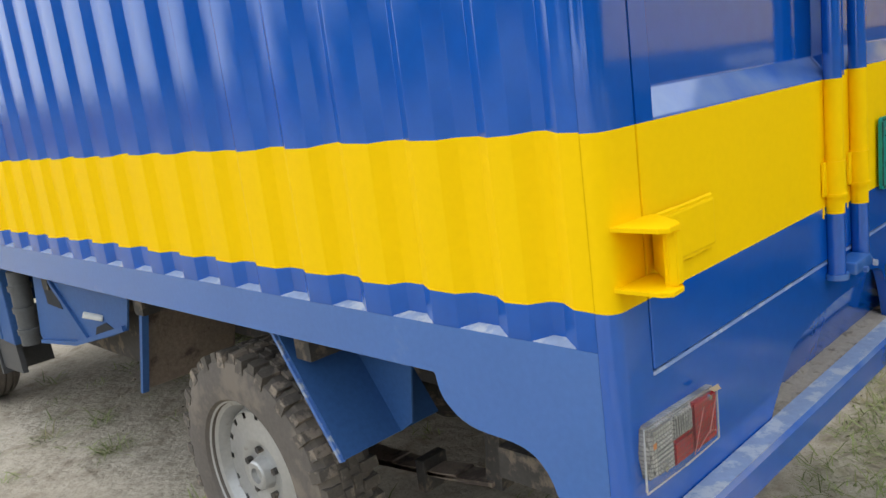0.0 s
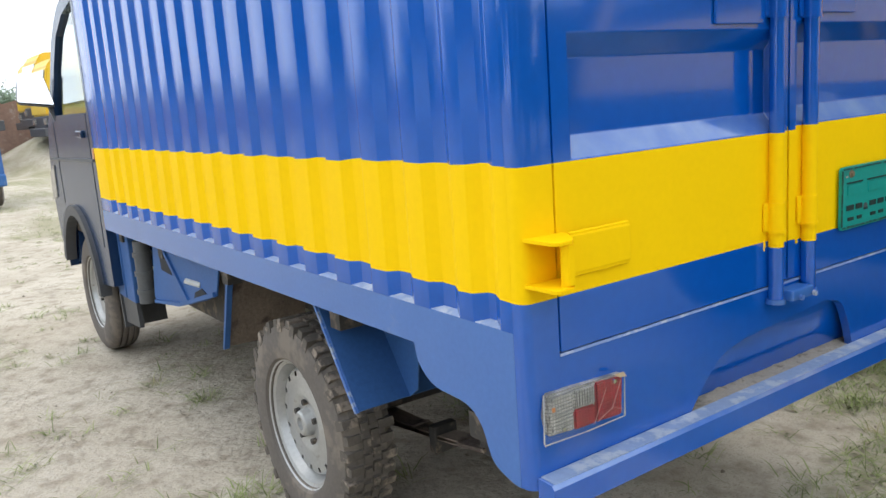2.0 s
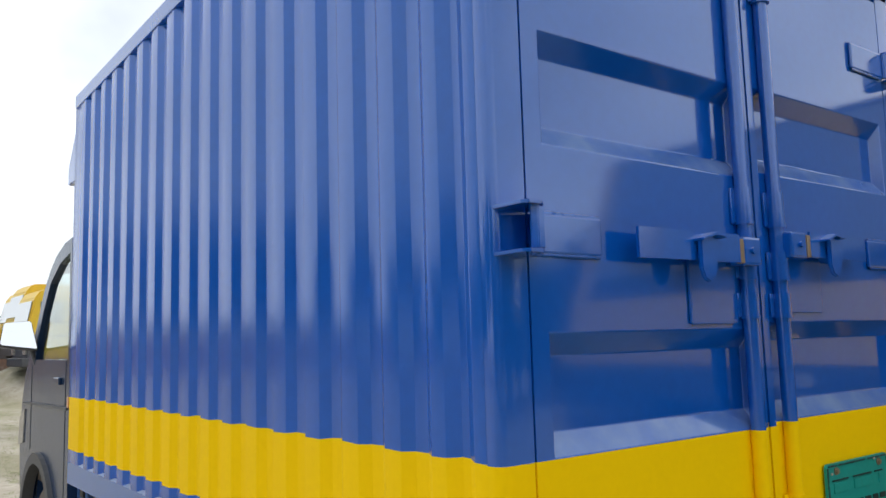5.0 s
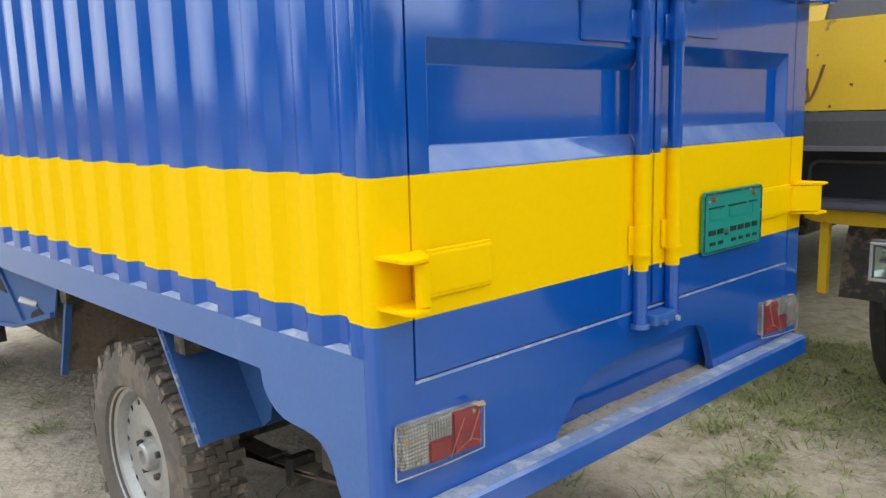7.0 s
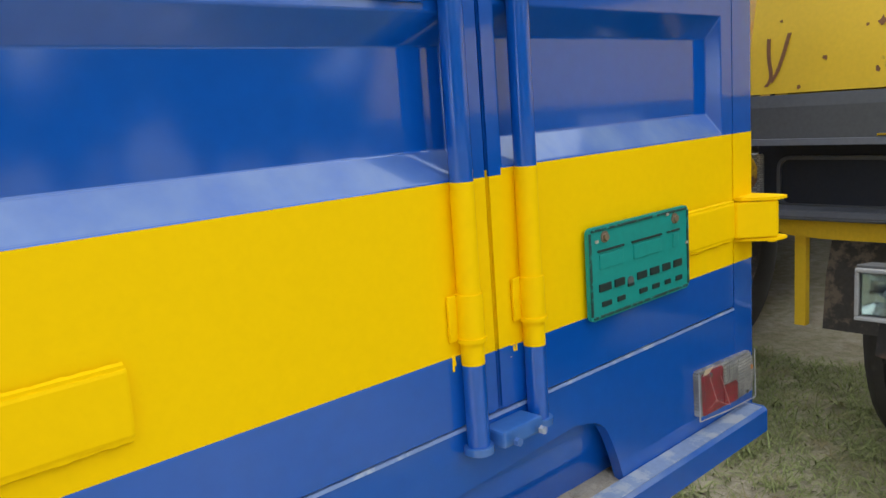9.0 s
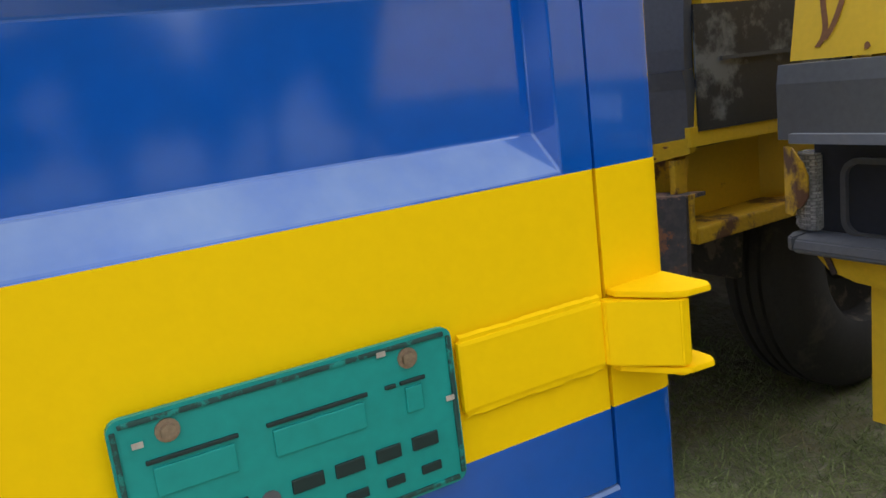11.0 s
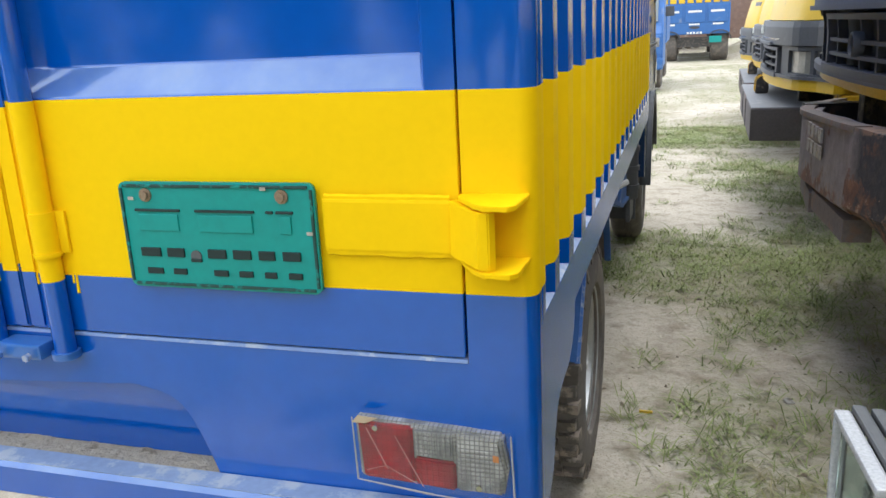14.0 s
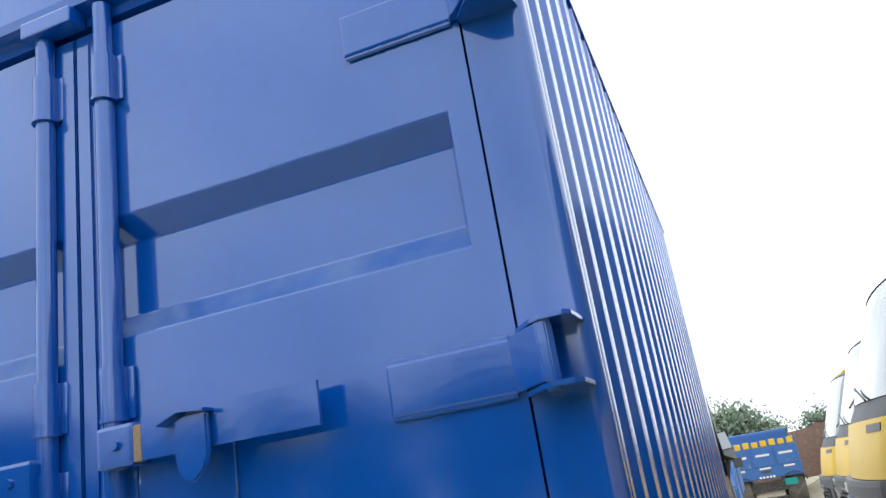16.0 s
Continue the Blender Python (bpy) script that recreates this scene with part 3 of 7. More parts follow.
def side_wall(side):
    bm = bmesh.new()
    prof = wall_profile()
    levels = [RAIL - 0.002, BAND0 if side == 0 else BAND0_R + 0.003, BAND1 if side == 0 else BAND1_R, 1.5, 2.0, 2.372]
    rows = []
    for zi, z in enumerate(levels):
        row = []
        for i, (y, d) in enumerate(prof):
            zz = z
            if zi in (1, 2):
                zz += 0.0045 * noise.noise((y * 9, zi * 3.7, side)) + (0.002 if d else 0.0)
            if zi == 5 and not d:
                zz = 2.374
            row.append(bm.verts.new((d if side == 0 else W - d, y, zz)))
        rows.append(row)
    for k in range(len(levels) - 1):
        for i in range(len(prof) - 1):
            f = bm.faces.new((rows[k][i], rows[k][i + 1], rows[k + 1][i + 1], rows[k + 1][i]))
            f.material_index = 1 if k == 1 else 0
    # folded caps that close the hollows under the top rail
    ob = part("side_wall", bm, [BLUE_SHEET, YELLOW], truck, "corrugated blue steel wall with yellow band")
    md = ob.modifiers.new("sheet", "SOLIDIFY")
    md.thickness, md.offset = 0.003, -1
    md2 = ob.modifiers.new("fold", "BEVEL")
    md2.width, md2.segments, md2.angle_limit = 0.007, 3, radians(15)
    for f in ob.data.polygons:
        f.use_smooth = True
    ob.data.set_sharp_from_angle(angle=radians(80))


def side_rail(side):
    low = [(0.34, 0.732)] + smooth_line([(0.338, 0.728), (0.325, 0.690), (0.275, 0.657), (0.175, 0.648), (0.132, 0.618), (0.104, 0.560), (0.052, 0.537)], 5) + [(0.0305, 0.535)]
    outline = [(0.0305, RAIL), (L, RAIL), (L, 0.722)] + low
    bm = bmesh.new()
    x0, x1 = (0.0, 0.026) if side == 0 else (W, W - 0.026)
    bm_prism(bm, outline, "x", x0, x1)
    rail = part("side_rail", bm, DULL_BLUE, truck, "blue bottom rail with curved rear skirt")
    # sloping ledges that fill the feet of the hollows; dust and reflected sky coloured in
    s = 1 if side == 0 else -1
    for k, c in enumerate(GROOVES):
        h = 0.036 if k == 0 else 0.046
        bm = bmesh.new()
        a = [bm.verts.new((x0 + 0.0005 * s, c - h, RAIL + 0.0005)), bm.verts.new((x0 + 0.0005 * s, c + h, RAIL + 0.0005)),
             bm.verts.new((x0 + 0.0205 * s, c + h - 0.022, RAIL + 0.012)), bm.verts.new((x0 + 0.0205 * s, c - h + 0.022, RAIL + 0.012))]
        b = [bm.verts.new((v.co.x, v.co.y, RAIL - 0.004)) for v in a]
        bm.faces.new(a)
        for i in range(4):
            bm.faces.new((a[i], b[i], b[(i + 1) % 4], a[(i + 1) % 4]))
        part("ledge", bm, SCUFF_SHEEN, rail)


def top_rail(side):
    x0, x1 = (-0.004, 0.05) if side == 0 else (W - 0.05, W + 0.004)
    bm = box(x0, x1, 0.03, L, 2.372, ROOF, 0.006)
    part("top_rail", bm, BLUE, truck)


def corner_post(side):
    """Rounded rear corner, 75 mm wide at the back and 30 mm round the side."""
    bm = bmesh.new()
    arc = [(0.020 - 0.020 * math.cos(a), 0.020 - 0.020 * math.sin(a)) for a in np.linspace(0, math.pi / 2, 6)]
    wide = 0.074 if side == 0 else 0.087
    line = [(0.0, 0.030)] + arc + [(wide, 0.0), (wide, 0.045)]
    if side:
        line = [(W - x, y) for x, y in line]
    zs = [0.537, BAND0, BAND1, 2.40] if side == 0 else [0.537, BAND0_R, BAND1_R, 2.40]
    rows = [[bm.verts.new((x, y, z)) for x, y in line] for z in zs]
    for k in range(3):
        for i in range(len(line) - 1):
            f = bm.faces.new((rows[k][i], rows[k][i + 1], rows[k + 1][i + 1], rows[k + 1][i]))
            f.material_index = 1 if k == 1 else 0
    part("corner_post", bm, [BLUE, YELLOW], truck, smooth=True)


def bm_quad(bm, pts, mat=0):
    f = bm.faces.new([bm.verts.new(p) for p in pts])
    f.material_index = mat
    return f


def rear_door(x0, x1, r0, r1, name, b0, b1, low_top, high):
    """One leaf: a skin with two pressed panels, and a turned edge all round."""
    bm = bmesh.new()
    z0, z1 = 0.768, 2.166
    recs = [(b1 + 0.002, low_top), high]
    zs = sorted({z0, b0, b1, b1 + 0.002, low_top, *high, z1})
    xs = [x0, r0, r1, x1]
    for a, b in zip(zs, zs[1:]):
        mid = (a + b) / 2
        m = 1 if b0 < mid < b1 else 0
        for i in range(3):
            if i == 1 and any(lo < mid < hi for lo, hi in recs):
                continue
            bm_quad(bm, [(xs[i], 0, a), (xs[i + 1], 0, a), (xs[i + 1], 0, b), (xs[i], 0, b)], m)
    d = 0.028
    i0, i1 = (0.002, 0.003) if x0 < 0.5 else (0.003, 0.009)
    for lo, hi in recs:
        o = [(r0, 0, lo), (r1, 0, lo), (r1, 0, hi), (r0, 0, hi)]
        q = [(r0 + i0, d, lo + 0.038), (r1 - i1, d, lo + 0.038), (r1 - i1, d, hi - 0.038), (r0 + i0, d, hi - 0.038)]
        bm_quad(bm, q)
        for i in range(4):
            j = (i + 1) % 4
            bm_quad(bm, [o[i], o[j], q[j], q[i]])
    for (xa, za), (xb, zb) in (((x0, z0), (x1, z0)), ((x1, z1), (x0, z1))):
        bm_quad(bm, [(xa, 0, za), (xb, 0, zb), (xb, 0.03, zb), (xa, 0.03, za)])
    for x in (x0, x1):
        for a, b, m in ((z0, b0, 0), (b0, b1, 1), (b1, z1, 0)):
            bm_quad(bm, [(x, 0, a), (x, 0, b), (x, 0.03, b), (x, 0.03, a)], m)
    bmesh.ops.remove_doubles(bm, verts=bm.verts[:], dist=0.0004)
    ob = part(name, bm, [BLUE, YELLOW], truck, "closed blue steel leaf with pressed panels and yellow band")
    md = ob.modifiers.new("edge", "BEVEL")
    md.width, md.segments, md.angle_limit = 0.004, 2, radians(25)
    return ob


def hinge(side, zc, mat):
    """Strap on the leaf, bent out to a pin that stands between two lugs on the corner post."""
    f = (lambda x: x) if side == 0 else (lambda x: W - x)
    end = 0.248 if side == 0 else 0.264
    xa, xb = sorted((f(0.098), f(end)))
    h = part("hinge", box(xa, xb, -0.009, -0.001, zc - 0.0335, zc + 0.0335, 0.004), mat, truck, "welded strap hinge")
    pts = [(0.100, -0.013), (0.100, -0.001), (0.090, -0.003), (0.054, -0.044), (0.040, -0.047), (0.035, -0.056), (0.041, -0.065), (0.053, -0.066), (0.088, -0.026)]
    part("strap_end", prism([(f(x), y) for x, y in pts], "z", zc - 0.033, zc + 0.033, 0.0015), mat, h, smooth=True)
    part("pin", rod((f(0.045), -0.054, zc - 0.044), (f(0.045), -0.054, zc + 0.036), 0.0085, 12), mat, h, smooth=True)
    for s in (-1, 1):
        z = zc + s * 0.038
        lug = [(0.007, 0.004), (0.010, -0.060), (0.018, -0.071), (0.046, -0.069), (0.060, -0.058), (0.088, -0.016), (0.088, -0.002)]
        part("lug", prism([(f(x), y) for x, y in lug], "z", z - 0.003, z + 0.003, 0.0008), mat, h)
    # lumpy weld bead along the strap's edges
    for s in (-1, 1):
        z = zc + s * 0.0345
        n = 24
        rings = []
        bm = bmesh.new()
        for i in range(n + 1):
            x = xa + 0.003 + (xb - xa - 0.006) * i / n
            r = 0.0046 + 0.0018 * noise.noise((x * 110, zc * 7, s))
            rings.append([bm.verts.new((x, -0.003 - r * math.cos(a), z + r * math.sin(a))) for a in (-1.4, -0.5, 0.5, 1.4)])
        for a, b in zip(rings, rings[1:]):
            for k in range(3):
                bm.faces.new((a[k], b[k], b[k + 1], a[k + 1]))
        part("weld_bead", bm, mat, h, smooth=True)


def lock_bar(x, side):
    """Upright locking pipe with guides, handle and keeper."""
    s = -1 if side == 0 else 1
    y = -0.013
    lo, hi = (BAND0 - 0.012, BAND1) if side == 0 else (BAND0_R - 0.004, BAND1_R)
    bar = part("lock_bar", rod((x, y, 0.736), (x, y, lo), 0.0155, 16), LUMPY_BLUE, truck, "upright blue steel locking pipe", smooth=True)
    part("band_section", rod((x, y, lo), (x, y, hi), 0.0155, 16), YELLOW, bar, "yellow painted section", smooth=True)
    part("upper_section", rod((x, y, hi), (x, y, 2.198), 0.0155, 16), LUMPY_BLUE, bar, smooth=True)
    part("pipe_foot", rod((x, y, 0.731), (x, y, 0.741), 0.0205, 16), DULL_BLUE, bar, smooth=True)
    for z0, z1 in ((0.885, 0.945), (1.315, 1.365), (1.395, 1.455), (1.51, 1.585), (2.02, 2.10)):
        m = YELLOW if z0 < 1 else LUMPY_BLUE
        thick = 0.0178 if z0 < 1 else 0.0195
        bm = rod((x, y, z0), (x, y, z1), thick, 16)
        bm_box(bm, x - 0.030, x + 0.030, -0.006, -0.001, z0, z1, 0.002)
        bm_rod(bm, (x, y, z0 - 0.003), (x, y, z0 + 0.003), thick + 0.002, 16)
        part("guide", bm, m, bar, smooth=True)
    z = 1.452 if side == 0 else 1.474
    cat, end = (0.168, 0.372) if side == 0 else (0.136, 0.338)
    k0, k1 = x - s * 0.002, x + s * 0.060
    part("handle_hub", bm_box(bmesh.new(), min(k0, k1), max(k0, k1), -0.048, -0.012, z - 0.034, z + 0.024, 0.006), LUMPY_BLUE, bar)
    part("rust_patch", box(*sorted((x + s * 0.0602, x + s * 0.074)), -0.0485, -0.036, z - 0.031, z + 0.018, 0.002), BOLT, bar, "bare rusty weld on handle")
    part("handle_bolt", rod((x + s * 0.032, -0.046, z - 0.004), (x + s * 0.032, -0.054, z - 0.004), 0.007, 6), LUMPY_BLUE, bar)
    h0, h1 = x + s * 0.0742, x + s * end
    bm = prism([(h0, -0.048), (x + s * 0.22, -0.046), (h1, -0.040), (h1, -0.034), (x + s * 0.22, -0.040), (h0, -0.042)], "z", z - 0.030, z + 0.026)
    part("handle", bm, LUMPY_BLUE, bar, "flat steel handle bar")
    # keeper: folded cap over a drooping catch, on a base plate
    c0, c1 = sorted((x + s * (cat - 0.022), x + s * (cat + 0.054)))
    cm = c0 + (c1 - c0) * (0.45 if side else 0.55)
    part("keeper_cap", prism([(c0, z + 0.010), (cm, z + 0.024), (c1, z + 0.018), (c1, z + 0.013), (cm, z + 0.019), (c0, z + 0.005)], "y", -0.070, -0.001, 0.0012), LUMPY_BLUE, bar, "peaked cap over the catch")
    d0, d1 = sorted((x + s * cat, x + s * (cat + 0.050)))
    tongue = [(d0, z + 0.012), (d1, z + 0.014), (d1 + 0.001, z - 0.040), (d1 - 0.008, z - 0.060)]
    tongue += [((d0 + d1) / 2, z - 0.073), (d0 + 0.008, z - 0.066), (d0 - 0.001, z - 0.046)]
    part("keeper_catch", prism(tongue, "y", -0.060, -0.050, 0.003), LUMPY_BLUE, bar)
    e0, e1 = sorted((x + s * 0.034, x + s * 0.184))
    part("keeper_plate", box(e0, e1, -0.006, -0.001, z - 0.150, z - 0.020, 0.002), LUMPY_BLUE, bar)
    # lumpy weld runs down the plate's edges
    for xe in (e0, e1):
        bm = bmesh.new()
        rings = []
        for i in range(15):
            zz = z - 0.148 + 0.122 * i / 14
            r = 0.0040 + 0.0022 * noise.noise((xe * 90, zz * 110, side))
            rings.append([bm.verts.new((xe + r * math.sin(a), -0.002 - r * math.cos(a), zz)) for a in (-1.5, -0.5, 0.5, 1.5)])
        for p, q in zip(rings, rings[1:]):
            for k in range(3):
                bm.faces.new((p[k], p[k + 1], q[k + 1], q[k]))
        part("weld_bead", bm, LUMPY_BLUE, bar, smooth=True)


def paint_drips(x, z, seed):
    """Short yellow runs below the band beside a locking pipe."""
    rnd = random.Random(seed)
    for k in range(5):
        px, ln = x + rnd.uniform(-0.045, 0.045), rnd.uniform(0.006, 0.030)
        r = rnd.uniform(0.0012, 0.0026)
        bm = bmesh.new()
        bm_rod(bm, (px, -0.0004, z + 0.003), (px + rnd.uniform(-0.001, 0.001), -0.0004, z - ln), r * 0.7, 8, r)
        part("paint_run", bm, YELLOW, truck, smooth=True)


def wheel(name, x, y, side, chunky, parent):
    """Steel wheel with tyre; side 0 faces outwards to smaller x."""
    R, w = 0.313, 0.165
    s = 1 if side == 0 else -1
    root = new(name)
    root.parent = parent
    root.location = (x, y, R - 0.004)
    tagged(root, "muddy tyre on a silver steel wheel")
    rr = R - (0.012 if chunky else 0.0)
    prof = [(0.020, 0.186), (0.004, 0.198), (0.0, 0.225), (0.002, 0.262), (0.010, 0.288), (0.020, rr - 0.010), (0.034, rr)]
    if not chunky:
        for g in (0.055, 0.085, 0.115):
            prof += [(g - 0.005, rr + 0.002), (g - 0.004, rr - 0.009), (g + 0.004, rr - 0.009), (g + 0.005, rr + 0.002)]
    prof += [(w - 0.034, rr), (w - 0.020, rr - 0.010), (w - 0.010, 0.288), (w - 0.002, 0.262), (w, 0.225), (w - 0.004, 0.198), (w - 0.020, 0.186), (0.020, 0.186)]
    bm = lathe([(a * s, r) for a, r in prof], 64)
    tyre = part("tyre", bm, RUBBER, root, "worn black rubber tyre with dried mud", smooth=True)
    if chunky:
        bm = bmesh.new()
        n = 44
        for i in range(n):
            a0 = 2 * math.pi * i / n
            for k, (xa, xb, off, wide) in enumerate(((0.004 + 0.007 * (i % 2), 0.054, 0.0, 0.029), (0.058, 0.080, 0.45, 0.032), (0.085, 0.107, 0.1, 0.032), (0.111, 0.161 - 0.007 * (i % 2), 0.5, 0.029))):
                a = a0 + (off + random.uniform(-0.08, 0.08)) * 2 * math.pi / n
                jit = random.uniform(-0.002, 0.001)
                cs, sn = math.cos(a), math.sin(a)
                r_in = rr - 0.026 if k in (0, 3) else rr - 0.006
                r_out = rr + 0.009 + jit
                vs = []
                for r, tt, ins in ((r_in, wide / 2, 0), (r_out, wide / 2 - 0.003, 0.004)):
                    for u, v in ((xa + ins * (k == 0), -tt), (xb - ins * (k == 3), -tt), (xb - ins * (k == 3), tt), (xa + ins * (k == 0), tt)):
                        vs.append(bm.verts.new((u * s, r * cs - v * sn, r * sn + v * cs)))
                for q in ((0, 1, 2, 3), (4, 5, 6, 7), (0, 1, 5, 4), (1, 2, 6, 5), (2, 3, 7, 6), (3, 0, 4, 7)):
                    bm.faces.new([vs[j] for j in q])
        part("tread", bm, TREAD, tyre, "deep blocky tread caked with mud")
    rim = [(0.016, 0.187), (0.010, 0.195), (0.016, 0.198), (0.022, 0.190), (0.028, 0.176), (0.055, 0.168), (0.066, 0.162),
           (0.052, 0.157), (0.046, 0.150), (0.045, 0.136), (0.046, 0.104), (0.040, 0.088), (0.042, 0.075), (0.050, 0.060), (0.050, 0.040)]
    bm = lathe([(a * s, r) for a, r in rim], 64, skip=lambda i, j: i == 8 and j % 4 == 0)
    bm_back = lathe([(0.085 * s, 0.165), (0.085 * s, 0.0)], 32)
    rim_ob = part("rim", bm, SILVER, root, "silver painted pressed steel rim with round vents", smooth=True)
    part("brake_drum", bm_back, STEEL_DARK, rim_ob)
    hub = lathe([(0.052 * s, 0.042), (0.026 * s, 0.036), (0.022 * s, 0.031), (0.022 * s, 0.020), (0.034 * s, 0.018), (0.034 * s, 0.0)], 24)
    part("hub", hub, SILVER, rim_ob, smooth=True)
    for i in range(5):
        a = 2 * math.pi * i / 5 + 0.3
        c, d = 0.060 * math.cos(a), 0.060 * math.sin(a)
        part("wheel_nut", rod((0.054 * s, c, d), (0.036 * s, c, d), 0.0095, 6), STEEL_DARK, rim_ob)
    return root


for sd in (0, 1):
    side_wall(sd)
    side_rail(sd)
    top_rail(sd)
    corner_post(sd)

MID = 0.737
rear_door(0.0785, MID - 0.003, 0.119, 0.700, "rear_door", BAND0, BAND1, 1.292, (1.612, 1.814))
rear_door(MID + 0.003, 1.3965, 0.772, 1.359, "rear_door", BAND0_R, BAND1_R, 1.305, (1.630, 1.822))
part("door_seal", box(0.060, W - 0.060, 0.040, 0.050, 0.76, 2.18), SEAL_AND_SHADE, truck, "dark rubber seal in the door gaps")
for sd in (0, 1):
    for z in ((0.932, 1.457, 1.985) if sd == 0 else (0.935, 1.470, 1.983)):
        hinge(sd, z, YELLOW if z < 1 else LUMPY_BLUE)
lock_bar(0.682, 0)
lock_bar(0.803, 1)
paint_drips(0.682, BAND0, 3)
paint_drips(0.803, BAND0_R, 4)

# inner edges of the leaves beside the gap, standing a little proud
for x0, x1 in ((0.708, MID - 0.004), (MID + 0.004, 0.764)):
    bm = bmesh.new()
    for a, b, mt in ((0.772, BAND0 - 0.01, 0), (BAND0 - 0.01, BAND1, 1), (BAND1, 2.162, 0)):
        bm_box(bm, x0, x1, -0.004, -0.0005, a, b, 0.0, mt)
    part("door_edge_strip", bm, [BLUE, YELLOW], truck)

# sill below the doors, with the stepped opening over the bumper
opening = smooth_line([(0.400, 0.536), (0.455, 0.600), (0.515, 0.650), (0.600, 0.672)], 5) + smooth_line([(0.900, 0.690), (0.965, 0.672), (1.000, 0.620), (1.030, 0.536)], 5)
sill_outline = [(0.020, 0.536), (0.020, 0.760), (W - 0.020, 0.760), (W - 0.020, 0.536)] + opening[::-1]
part("rear_sill", prism(sill_outline, "y", 0.001, 0.02), BLUE, truck, "blue lower rear panel with a stepped opening")
part("door_ledge", prism([(-0.001, 0.7605), (0.001, 0.7645), (0.003, 0.765), (0.02, 0.765), (0.02, 0.7605)], "x", 0.076, W - 0.088), DUSTY_BLUE, truck, "dusty ledge under the doors")
bpy.context.view_layer.update()
part("rear_crossmember", prism([(0.022, 0.715), (0.027, 0.715), (0.033, 0.660), (0.050, 0.560), (0.045, 0.558), (0.028, 0.655)], "x", 0.36, 1.10), BLUE, truck, "sloping blue panel behind the opening")


def step_shelf():
    """Flat shelf behind the bumper, caked with dried sand that heaps towards the back."""
    shelf = part("step_shelf", box(0.385, 1.075, 0.0205, 0.110, 0.535, 0.548), STEEL_DARK, truck)
    bm = bmesh.new()
    rows = []
    nx, ny = 90, 8
    for j in range(ny + 1):
        row = []
        for i in range(nx + 1):
            x = 0.388 + 0.684 * i / nx
            y0 = 0.0006 if 0.412 < x < 1.020 else 0.0212
            y = y0 + (0.096 - y0) * j / ny
            ends = min(1.0, i / 6, (nx - i) / 6)
            z = 0.5495 + (0.006 + 0.009 * j / ny) * ends * (0.6 + 0.9 * abs(noise.noise((x * 22, y * 30, 3.0)))) + 0.003 * noise.noise((x * 70, y * 70, 8.0))
            row.append(bm.verts.new((x, y, z)))
        rows.append(row)
    for j in range(ny):
        for i in range(nx):
            bm.faces.new((rows[j][i], rows[j][i + 1], rows[j + 1][i + 1], rows[j + 1][i]))
    rim = rows[0] + [r[-1] for r in rows[1:]] + rows[-1][-2::-1] + [r[0] for r in rows[-2:0:-1]]
    low = [bm.verts.new((v.co.x, v.co.y, 0.5485)) for v in rim]
    for i in range(len(rim)):
        k = (i + 1) % len(rim)
        bm.faces.new((rim[i], rim[k], low[k], low[i]))
    part("dried_sand", bm, DRY_SAND, shelf, "crust of dried sand on the step", smooth=True)


step_shelf()
part("latch_bracket", box(0.703, 0.782, -0.040, 0.0, 0.733, 0.756, 0.004), DULL_BLUE, truck, "worn step bracket holding the locking pipes")
for x in (0.718, 0.768):
    part("bracket_bolt", rod((x, -0.047, 0.742), (x, -0.054, 0.742), 0.006, 6), WORN_BLUE, truck)

bm = bmesh.new()
bm_prism(bm, [(-0.040, 0.552), (-0.034, 0.559), (0.0, 0.561), (0.0, 0.508), (-0.036, 0.505), (-0.040, 0.509)], "x", 0.012, W - 0.036)
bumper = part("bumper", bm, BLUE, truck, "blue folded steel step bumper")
part("worn_top", prism([(-0.0345, 0.5595), (-0.001, 0.5615), (-0.001, 0.5625), (-0.0345, 0.5606)], "x", 0.018, W - 0.046), SCUFF_SHEEN, bumper, "scuffed pale top of the bumper")
for x in (0.13, 0.33, 1.10, 1.33):
    part("bumper_bracket", box(x, x + 0.05, -0.004, 0.35, 0.49, 0.548), STEEL_DARK, bumper)


